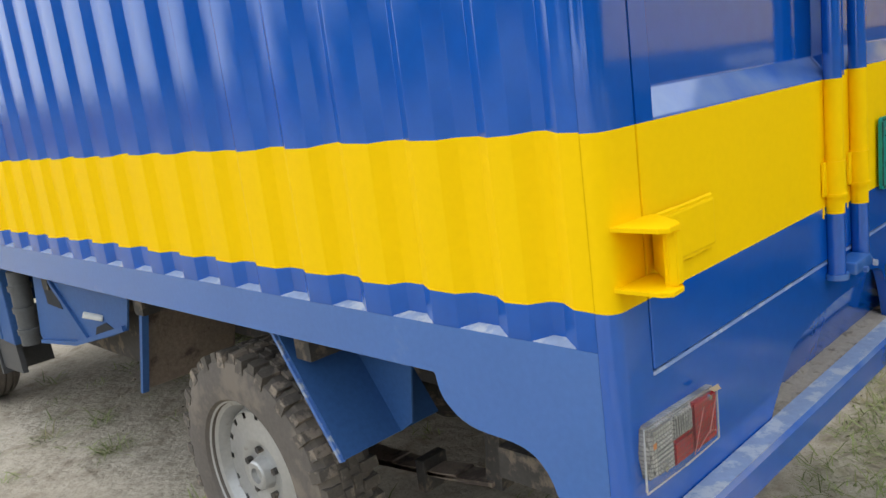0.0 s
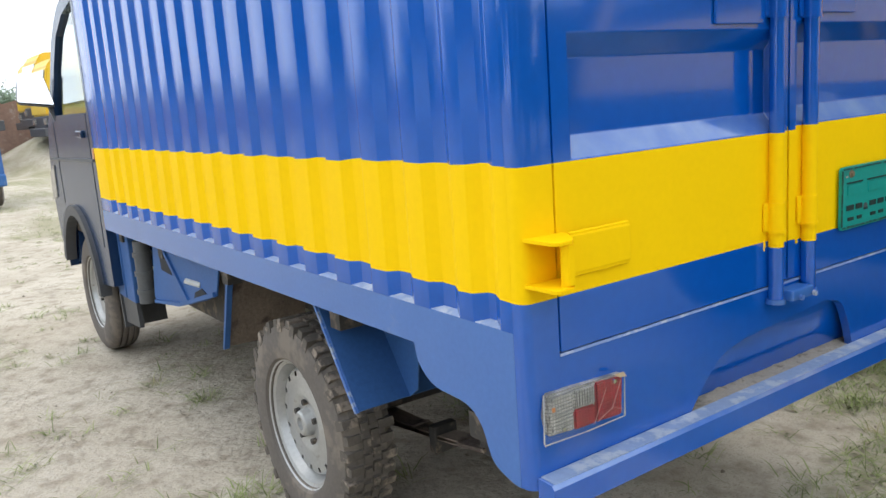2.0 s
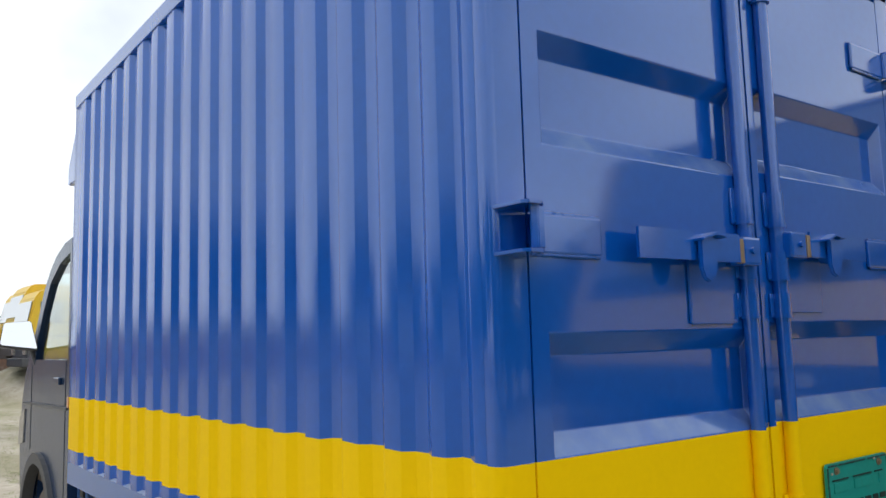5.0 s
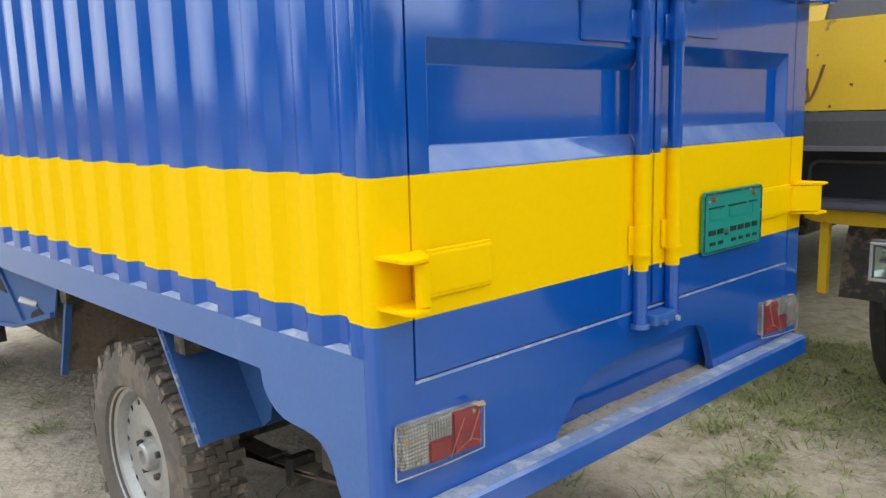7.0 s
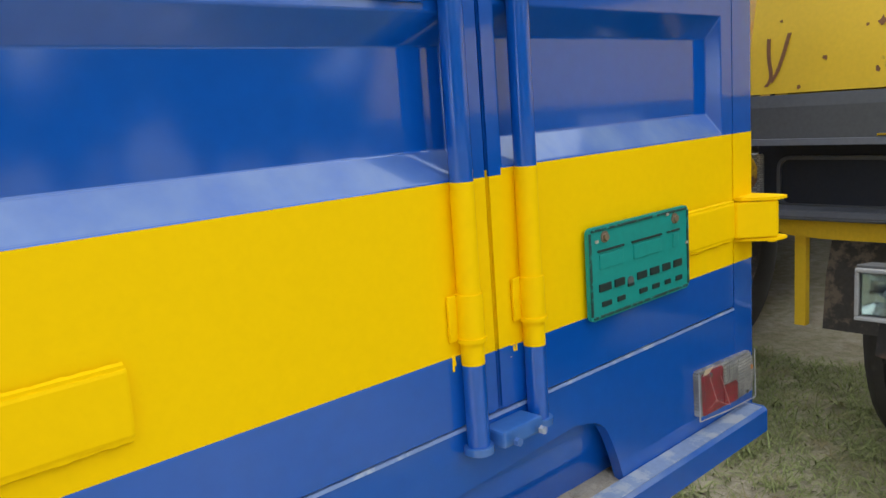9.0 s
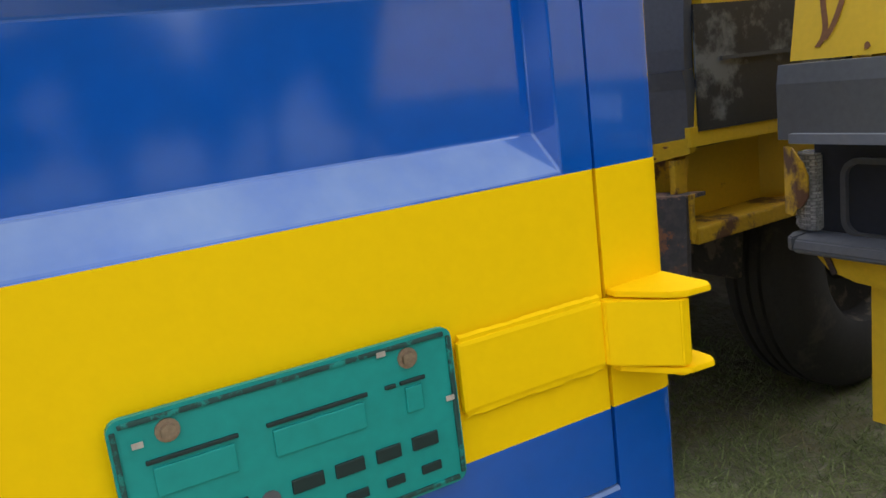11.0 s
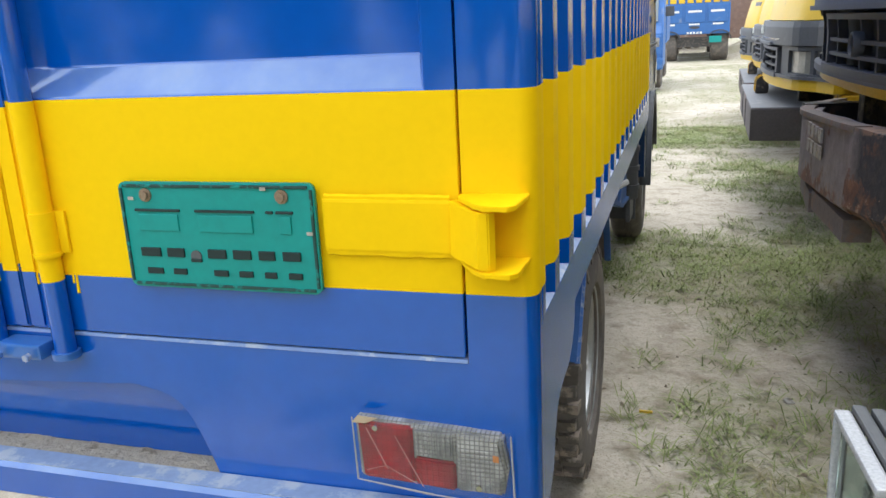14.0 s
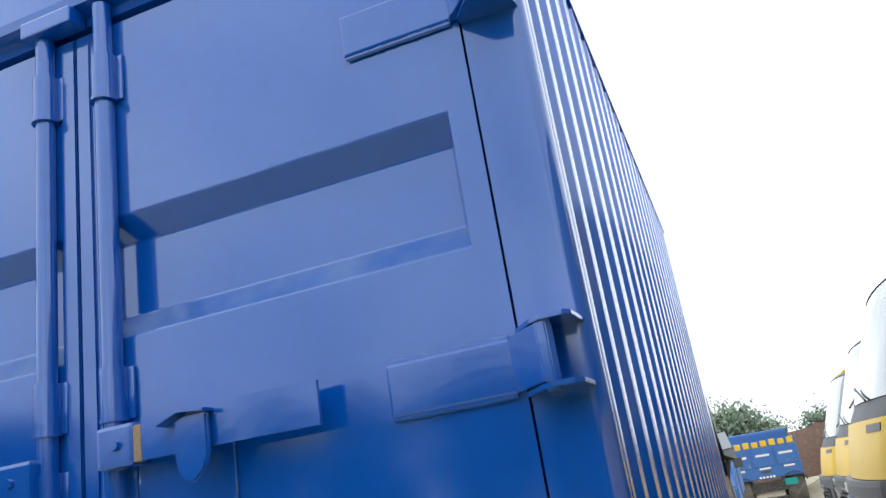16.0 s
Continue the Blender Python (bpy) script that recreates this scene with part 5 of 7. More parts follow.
def rounded_frame(depth, v0, v1, z0, z1, r, width, proud, thick, n=6):
    """A frame with rounded corners lying on the front."""
    def ring(a0, a1, b0, b1, rr):
        pts = []
        for cv, cz, s in ((a1 - rr, b1 - rr, 0), (a0 + rr, b1 - rr, 1), (a0 + rr, b0 + rr, 2), (a1 - rr, b0 + rr, 3)):
            for i in range(n + 1):
                t = math.pi / 2 * (s + i / n)
                pts.append((cv + rr * math.cos(t), cz + rr * math.sin(t)))
        return pts
    outer, inner = ring(v0, v1, z0, z1, r), ring(v0 + width, v1 - width, z0 + width, z1 - width, max(0.004, r - width))
    bm = bmesh.new()
    loops = []
    for pts, p in ((outer, proud - thick), (outer, proud), (inner, proud), (inner, proud - thick)):
        loops.append([bm.verts.new((depth(v, z) - p, v, z)) for v, z in pts])
    m = len(outer)
    for a, b in zip(loops, loops[1:] + loops[:1]):
        for i in range(m):
            bm.faces.new((a[i], a[(i + 1) % m], b[(i + 1) % m], b[i]))
    bmesh.ops.recalc_face_normals(bm, faces=bm.faces[:])
    return bm


def lorry_wheel(x, y, parent, double=False):
    s = -1 if y < 0 else 1
    root = new("lorry_wheel")
    root.parent = parent
    root.location = (x, y, 0.50)
    tagged(root, "large worn black lorry tyre on a dusty steel rim")
    prof = [(0.02, 0.27), (0.0, 0.30), (0.0, 0.40), (0.02, 0.47), (0.05, 0.50)]
    for g in (0.09, 0.135, 0.18):
        prof += [(g - 0.008, 0.505), (g - 0.006, 0.49), (g + 0.006, 0.49), (g + 0.008, 0.505)]
    prof += [(0.22, 0.50), (0.25, 0.47), (0.27, 0.40), (0.27, 0.30), (0.25, 0.27), (0.02, 0.27)]
    rot = Matrix.Rotation(radians(90 if s > 0 else -90), 4, "Z").inverted()
    bm = lathe(prof, 40)
    bmesh.ops.transform(bm, matrix=rot, verts=bm.verts[:])
    part("tyre", bm, LORRY_RUBBER, root, smooth=True)
    bm = lathe([(0.02, 0.27), (0.03, 0.265), (0.10, 0.25), (0.12, 0.14), (0.05, 0.12), (0.04, 0.0)], 32)
    bmesh.ops.transform(bm, matrix=rot, verts=bm.verts[:])
    part("rim", bm, STEEL_DARK, root, smooth=True)


def lorry(name, x, y, yaw, half, bow, style, label):
    """A parked cab-over lorry whose front faces smaller x; local x runs backwards."""
    root = thing(name, label, "lorry", group="row of parked lorries")
    root.matrix_basis = pose(x, y, rise(x, y), 0, 0, yaw)
    up = style.get("upper", 0.0)
    dp = cab_surface(bow, [(z + up * (z > 0), d) for z, d in style.get("lean", LEAN)], half, style.get("corner", 0.10), style.get("soft", False))
    posts = style.get("posts", TRUCK_YELLOW)
    wx = style.get("wheel", 1.0)
    wv = half - style.get("track", 0.06)
    z_pan0, z_pan1 = style.get("panel", (1.13, 1.29))
    top = part("front_panel", shell(dp, style.get("panel_from", -half), half, z_pan1 + 0.004, 1.46 + up, nv=16, nz=6), style.get("paint", TRUCK_YELLOW), root, "dented yellow front panel with rust marks", smooth=True)
    part("hood_strip", shell(dp, style.get("strip_from", -half), half, z_pan0, z_pan1, nv=16, proud=0.03), style.get("strip", TRUCK_BLACK), root, "dark strip below the yellow panel")
    bars = part("maker_badge", shell(dp, 0.02, 0.06, z_pan1 - 0.075, z_pan1 - 0.025, 0.01, 2, 1, 0.04), WHITE_PAINT, root, "pale plain badge bars")
    for k in (1, 2, 3):
        part("badge_bar", shell(dp, 0.02 + 0.058 * k, 0.06 + 0.058 * k, z_pan1 - 0.075, z_pan1 - 0.025, 0.01, 2, 1, 0.04), WHITE_PAINT, bars)
    part("strip_lip", shell(dp, style.get("lip_from", -0.45), half * 0.97, z_pan0 - 0.004, z_pan0 + 0.012, 0.03, 12, 1, 0.046), SLATE, root, "pale worn lip under the strip")
    g0, g1 = z_pan0 - style.get("deep", 0.205), z_pan0 - 0.004
    # near-black sheet that paints the shade behind the grille
    part("grille_back", shell(dp, -half * 0.99, half * 0.99, g0, g1, 0.02, nv=16, proud=-0.05), SEAL_AND_SHADE, root, "near-black sheet standing for shade behind the grille")
    q0, q1 = style.get("grille", (-0.54, 0.54))
    gr = part("grille", shell(dp, q0, q1, g0 - 0.008, g0 + 0.016, 0.05, 12, 1, 0.034), HAZED_BLACK, root, "grey plastic grille with an oval emblem")
    part("grille_frame", shell(dp, q0 + 0.01, q1 - 0.01, g1 - 0.030, g1 - 0.012, 0.05, 12, 1, 0.022), HAZED_BLACK, gr)
    for a, b in ((q0, q0 + 0.03), (q1 - 0.03, q1)):
        part("grille_frame", shell(dp, a, b, g0 + 0.016, g1 - 0.030, 0.05, 1, 3, 0.022), HAZED_BLACK, gr)
    for k in range(2):
        z = g0 + 0.045 + 0.045 * k
        part("grille_slat", shell(dp, q0 + 0.03, q1 - 0.03, z, z + 0.011, 0.03, 10, 1, 0.016), HAZED_BLACK, gr)
    for v in (q0 * 0.55, (q0 + q1) / 2, q1 * 0.55):
        part("grille_post", shell(dp, v - 0.008, v + 0.008, g0 + 0.016, g1 - 0.03, 0.03, 1, 3, 0.006), BLACK_PLASTIC, gr)
    em = lathe([(-0.026, 0.027), (-0.032, 0.031), (-0.030, 0.036), (-0.020, 0.038), (0.0, 0.036)], 24)
    bmesh.ops.transform(em, matrix=Matrix.Translation((dp(0, 1.0), (q0 + q1) / 2, (g0 + g1) / 2 - 0.005)), verts=em.verts[:])
    part("emblem", em, HAZED_BLACK, gr, "plain oval emblem ring", smooth=True)
    for s in (-1, 1):
        if style.get("custom_low") and s == style["custom_low"]:
            continue
        fr = style.get("frame", BLACK_PLASTIC)
        single = style.get("single")
        inner = 0.86 if single else 0.69
        a, b = sorted((s * 0.56, s * inner))
        part("lamp_surround", shell(dp, a, b, g0, g1, 0.05, 4, 4, 0.004), fr, root, "plain dark panel beside the grille")
        a, b = sorted((s * inner, s * half * 0.985))
        part("lamp_surround", shell(dp, a, b, g1 - (0.045 if single else 0.022), g1, 0.05, 6, 1, 0.01), fr, root)
        part("lamp_surround", shell(dp, a, b, g0, g0 + 0.024, 0.05, 6, 1, 0.012), fr, root)
        part("lamp_surround", shell(dp, *sorted((s * 1.022, s * 1.062) if single else (s * 0.893, s * 0.912)), g0, g1, 0.05, 1, 4, 0.008), fr, root)
        part("head_lamp", shell(dp, *sorted((s * 0.866, s * 1.020) if single else (s * 0.695, s * 0.893)), g0 + 0.026, g1 - 0.026, 0.02, 4, 3, -0.012), GRIMY_LENS, root, "dusty rectangular head lamp")
        if not single:
            part("head_lamp", shell(dp, *sorted((s * 0.912, s * half * 0.955)), g0 + 0.026, g1 - 0.024, 0.02, 4, 3, -0.006), GRIMY_LENS, root, "dusty rectangular head lamp")
    if not style.get("custom_low"):
        part("valance", shell(dp, -half, half, g0 - 0.06, g0 - 0.005, 0.05, 16, 2, 0.018), PEELED_VALANCE, root, "yellow valance with chipped paint")
        part("lower_strip", shell(dp, -half, half * 0.98, g0 - 0.004, g0 + 0.012, 0.05, 16, 1, 0.028), style.get("frame", BLACK_PLASTIC), root)
    # cowl, wipers, windscreen and roof
    part("wiper_cowl", shell(dp, -half * 0.98, half * 0.98, 1.462 + up, 1.56 + up, 0.03, 14, 2, -0.01), BLACK_PLASTIC, root, "black wiper cowl")
    part("windscreen", shell(dp, -half * 0.93, half * 0.93, 1.565 + up, 2.19 + up, 0.012, 16, 6, -0.005), WINDSCREEN, root, "wide dusty windscreen")
    for s in (-0.45, 0.25):
        bm = rod((dp(s * half, 1.58 + up) - 0.025, s * half, 1.565 + up), (dp((s + 0.42) * half, 1.66 + up) - 0.018, (s + 0.42) * half, 1.655 + up), 0.007, 6)
        part("wiper", bm, BLACK_PLASTIC, root)
    for s in (-1, 1):
        a, b = sorted((s * half * 0.93, s * half))
        part("windscreen_post", shell(dp, a, b, 1.46 + up, 2.18 + up, 0.06, 3, 8, 0.0), posts, root)
    part("roof_front", shell(dp, -half, half, 2.192 + up, 2.27 + up, 0.04, 16, 4, 0.004), BLACK_PLASTIC, root, "dark front edge of the roof")
    back = 1.75
    part("roof", box(0.76, back, -half, half, 2.235 + up, 2.275 + up, 0.02), TRUCK_YELLOW, root)
    part("cab_back", box(back - 0.03, back, -half, half, 0.95, 2.235 + up), TRUCK_YELLOW, root)
    x0 = dp(half, 1.0) + (0.16 if style.get("no_step") else 0.0 if style.get("custom_low") else 0.02)
    for s in (-1, 1):
        def sl(pts, d0, d1, s=s):
            a, b = sorted((s * (half - d0), s * (half - d1)))
            return prism(pts, "y", a, b)
        skin = part("side_skin", sl([(x0, 0.97), (back, 0.97), (back, 2.235 + up), (x0 + 0.46, 2.235 + up), (x0 + 0.42, 2.20 + up), (x0 + 0.08, 1.48 + up)], 0.004, 0.03), TRUCK_YELLOW, root, "yellow cab side")
        d = part("cab_door", sl([(x0 + 0.002, 0.985), (x0 + 0.98, 0.965), (x0 + 0.98, 1.54), (x0 + 0.15, 1.54), (x0 + 0.07, 1.46)], -0.006, 0.004), TRUCK_YELLOW, root, "yellow cab door with black lower panel")
        part("door_panel", sl([(x0 + 0.009, 0.992), (x0 + 0.97, 0.972), (x0 + 0.97, 1.30), (x0 + 0.009, 1.305)], -0.012, -0.0065), CHIPPED_DOOR, d, "black lower door panel with peeling paint")
        part("door_trim", sl([(x0 + 0.10, 1.162), (x0 + 0.90, 1.156), (x0 + 0.90, 1.166), (x0 + 0.10, 1.172)], -0.020, -0.0125), GREY_PLASTIC, d)
        part("side_window", sl([(x0 + 0.19, 1.57), (x0 + 0.98, 1.57), (x0 + 0.98, 2.12), (x0 + 0.52, 2.12)], -0.004, 0.002), WINDSCREEN, d, "dusty side window")
        part("corner_panel", sl([(x0 - 0.13, 0.985), (x0 - 0.002, 0.985), (x0 - 0.002, 1.305), (x0 - 0.12, 1.305)], -0.003, 0.02), TRUCK_BLACK, root) if not style.get("plain_corner") else None
        sx = x0 + (0.30 if style.get("no_step") else -0.02)
        part("sill_strip", sl([(sx, 0.955), (x0 + 1.2, 0.935), (x0 + 1.2, 0.985), (sx, 1.005)], -0.008, 0.03), TRUCK_YELLOW, root, "chipped yellow sill")
        if not style.get("no_step"):
            part("step_well", sl([(x0 + 0.02, 0.955), (x0 + 0.80, 0.945), (x0 + 0.70, 0.73), (x0 + 0.02, 0.73)], 0.12, 0.14), TRUCK_YELLOW, root)
            part("well_end", prism([(x0 + 0.42, half - 0.12), (x0 + 0.48, half - 0.06), (x0 + 0.52, half), (x0 + 0.53, half), (x0 + 0.50, half - 0.06), (x0 + 0.44, half - 0.12)] if s > 0 else [(x0 + 0.42, 0.12 - half), (x0 + 0.48, 0.06 - half), (x0 + 0.52, -half), (x0 + 0.53, -half), (x0 + 0.50, 0.06 - half), (x0 + 0.44, 0.12 - half)], "z", 0.735, 0.94), TRUCK_YELLOW, root)
            part("cab_step", box(x0 + 0.0, x0 + 0.62, min(s * half, s * (half - 0.28)), max(s * half, s * (half - 0.28)), 0.695, 0.742, 0.008), PEELED_YELLOW, root, "worn yellow footstep")
        mx = dp(half, 1.75)
        mr = part("door_mirror", box(mx - 0.06, mx - 0.02, min(s * (half + 0.02), s * (half + 0.16)), max(s * (half + 0.02), s * (half + 0.16)), 1.50, 1.80, 0.012), BLACK_PLASTIC, root)
        part("mirror_arm", rod((mx - 0.03, s * (half + 0.06), 1.81), (mx + 0.1, s * half, 1.90), 0.012, 8), BLACK_PLASTIC, mr)
    # chassis, wheels and a plain plank load bed behind
    for v in (-0.45, 0.37):
        part("chassis_rail", box(0.15, 5.6, v, v + 0.08, 0.62, 0.86), STEEL_DARK, root)
    # unseen floor, gearbox, tank and battery box, added to block light under the lorry
    part("cab_floor", box(0.30, back - 0.03, -half + 0.03, half - 0.03, 0.945, 0.965), STEEL_DARK, root)
    part("engine", box(0.35, 1.5, -0.42, 0.42, 0.40, 0.94, 0.04), STEEL_DARK, root, "oily engine block under the cab")
    part("gearbox", box(1.5, 2.5, -0.22, 0.22, 0.40, 0.80, 0.05), STEEL_DARK, root)
    part("fuel_tank", box(1.95, 3.1, half - 0.50, half - 0.05, 0.38, 0.84, 0.06), STEEL_DARK, root)
    part("battery_box", box(1.95, 2.8, 0.10 - half, 0.52 - half, 0.40, 0.84, 0.03), STEEL_DARK, root)
    part("axle", rod((wx, -half + 0.2, 0.5), (wx, half - 0.2, 0.5), 0.06, 10), STEEL_DARK, root)
    for s in (-1, 1):
        lorry_wheel(wx, s * wv, root)
        lorry_wheel(4.6, s * (half - 0.06), root)
        bm = bmesh.new()
        o = [(wx + 0.60 * math.cos(a), 0.5 + 0.58 * math.sin(a)) for a in np.linspace(0, math.pi, 13)]
        i_ = [(wx + 0.575 * math.cos(a), 0.5 + 0.555 * math.sin(a)) for a in np.linspace(0, math.pi, 13)]
        bm_prism(bm, o + i_[::-1], "y", *sorted((s * (half - 0.16), s * (half - 0.42))))
        part("wheel_arch", bm, STEEL_DARK, root)
    part("radiator", box(0.20, 0.30, -0.42, 0.42, 0.50, 0.92), STEEL_DARK, root)
    bed = part("load_bed", box(back + 0.1, 5.7, -half, half, 0.92, 1.02), WOOD, root, "plank load bed")
    for s in (-1, 1):
        for k in range(4):
            a, b = sorted((s * half, s * (half - 0.04)))
            part("plank", box(back + 0.1, 5.7, a, b, 1.03 + 0.2 * k, 1.215 + 0.2 * k), WOOD, bed)
    for k in range(4):
        part("plank", box(back + 0.1, back + 0.14, -half + 0.04, half - 0.04, 1.03 + 0.2 * k, 1.215 + 0.2 * k), WOOD, bed)
    return root, dp


def bow_bumper(root, half):
    """Deep rusty plate bumper, bowed forward, with a tucked-under lower edge."""
    def drop(v):
        """The plate hangs lower towards its far end."""
        return 0.07 * max(0.0, v + 0.45) / 1.5

    cut = [(-1.115, 0.075), (-1.04, 0.068), (-0.80, 0.020), (-0.69, 0.018), (-0.60, 0.065), (-0.52, 0.122), (-0.42, 0.140), (2.0, 0.140)]

    def lift(v):
        """The tucked lower band is cut away towards both its ends."""
        for (v0, c0), (v1, c1) in zip(cut, cut[1:]):
            if v <= v1:
                return c0 + (c1 - c0) * (v - v0) / (v1 - v0)
        return 0.140

    def plate(v0, v1, prof, n):
        bm = bmesh.new()
        rows = []
        for i in range(n + 1):
            v = v0 + (v1 - v0) * i / n
            t = abs(v) / half
            d = 0.30 * max(0.0, t - 0.28) ** 1.6 / 0.72 ** 1.6 - 0.065
            tuck = 1.0 - 0.075 * min(1.0, max(0.0, (-v - 0.8) / 0.3))
            rows.append([bm.verts.new((d + a, v * (tuck if z < 0.55 else 1.0), z + (lift(v) if z < 0.55 else 0.0) - drop(v) + 0.006 * noise.noise((v * 4, z * 3, 1.0)))) for a, z in prof])
        k = len(prof)
        for i in range(n):
            for j in range(k):
                bm.faces.new((rows[i][j], rows[i + 1][j], rows[i + 1][(j + 1) % k], rows[i][(j + 1) % k]))
        bm.faces.new(rows[0])
        bm.faces.new(rows[-1][::-1])
        return bm
    near = [(0.075, 0.838), (0.0, 0.838), (-0.012, 0.615), (0.030, 0.445), (0.042, 0.450), (0.004, 0.617), (0.014, 0.826), (0.075, 0.828)]
    far = [(0.075, 0.838), (0.006, 0.838), (0.004, 0.60), (0.020, 0.585), (0.030, 0.592), (0.018, 0.61), (0.020, 0.826), (0.075, 0.828)]
    b = part("bumper", plate(-half, -0.38, near, 40), RUST_BUMPER, root, "deep rusty black steel bumper with flaking paint")
    part("far_plate", plate(-0.378, 1.02, far, 20), RUST_BUMPER, b, "brown half of the bumper, paled for haze")

    def on_face(v, z):
        t = abs(v) / half
        d = 0.30 * max(0.0, t - 0.28) ** 1.6 / 0.72 ** 1.6 - 0.065
        return d - 0.010 * (0.838 - z) / 0.218 - 0.003
    for k in range(2):
        for i in range(4):
            v = -0.05 + 0.058 * i
            part("faded_bar", box(on_face(v, 0.75) - 0.0005, on_face(v, 0.75) + 0.006, v, v + 0.040, 0.690 + 0.056 * k, 0.732 + 0.056 * k), FADED_MARK, b, "faded pale painted bar")
    flange = bmesh.new()
    ends = []
    for i in range(13):
        v = -0.40 + 1.46 * i / 12
        d, z = on_face(v, 0.8), 0.829 - drop(v)
        ends.append([flange.verts.new(c) for c in ((d, v, z), (d + 0.05, v, z), (d + 0.05, v, z + 0.017), (d, v, z + 0.017))])
    for p, q in zip(ends, ends[1:]):
        for i in range(4):
            flange.faces.new((p[i], p[(i + 1) % 4], q[(i + 1) % 4], q[i]))
    flange.faces.new(ends[0])
    flange.faces.new(ends[-1][::-1])
    part("top_flange", flange, FADED_RUST, b, "rough worn flange along the top")
    for v0, v1 in ((-0.35, 0.10), (0.14, 0.56), (0.60, 0.92)):
        da, db = on_face(v0, 0.6) + 0.022, on_face(v1, 0.6) + 0.022
        part("under_block", prism([(da, v0), (db, v1), (db + 0.08, v1), (da + 0.08, v0)], "z", 0.50 - drop(v0), 0.588 - drop(v1)), FADED_RUST, b)
    for v in (-0.62, 0.62):
        part("bumper_arm", box(0.0, 0.35, v, v + 0.07, 0.66, 0.80), RUST, b)


lorry_b, dp_b = lorry("parked_lorry", 2.135, 1.985, 3.0, 1.115, 0.20,
                      {"panel": (1.16, 1.278), "deep": 0.195, "strip": SLATE, "strip_from": -0.852, "panel_from": -0.86, "grille": (-0.565, 0.25), "wheel": 1.22, "corner": 0.075, "soft": True,
                       "custom_low": -1, "plain_corner": True, "lip_from": -0.55, "paint": FADED_YELLOW, "frame": HAZED_BLACK,
                       "lean": [(0.0, 0.0), (1.10, 0.0), (1.16, -0.014), (1.285, -0.014), (1.29, -0.038), (1.46, 0.005), (1.57, 0.07), (2.18, 0.33), (2.23, 0.41), (2.27, 0.65)]}, "old yellow and black lorry with a rusty bowed bumper")
bow_bumper(lorry_b, 1.115)


def surface_patch(dp, pts, proud, thick=0.004):
    """A thin irregular piece lying on a lorry's front; pts are (across, up)."""
    bm = bmesh.new()
    lo = [bm.verts.new((dp(v, z) - proud, v, z)) for v, z in pts]
    hi = [bm.verts.new((dp(v, z) - proud + thick, v, z)) for v, z in pts]
    bm.faces.new(lo)
    bm.faces.new(hi[::-1])
    for i in range(len(pts)):
        j = (i + 1) % len(pts)
        bm.faces.new((lo[i], hi[i], hi[j], lo[j]))
    return bm


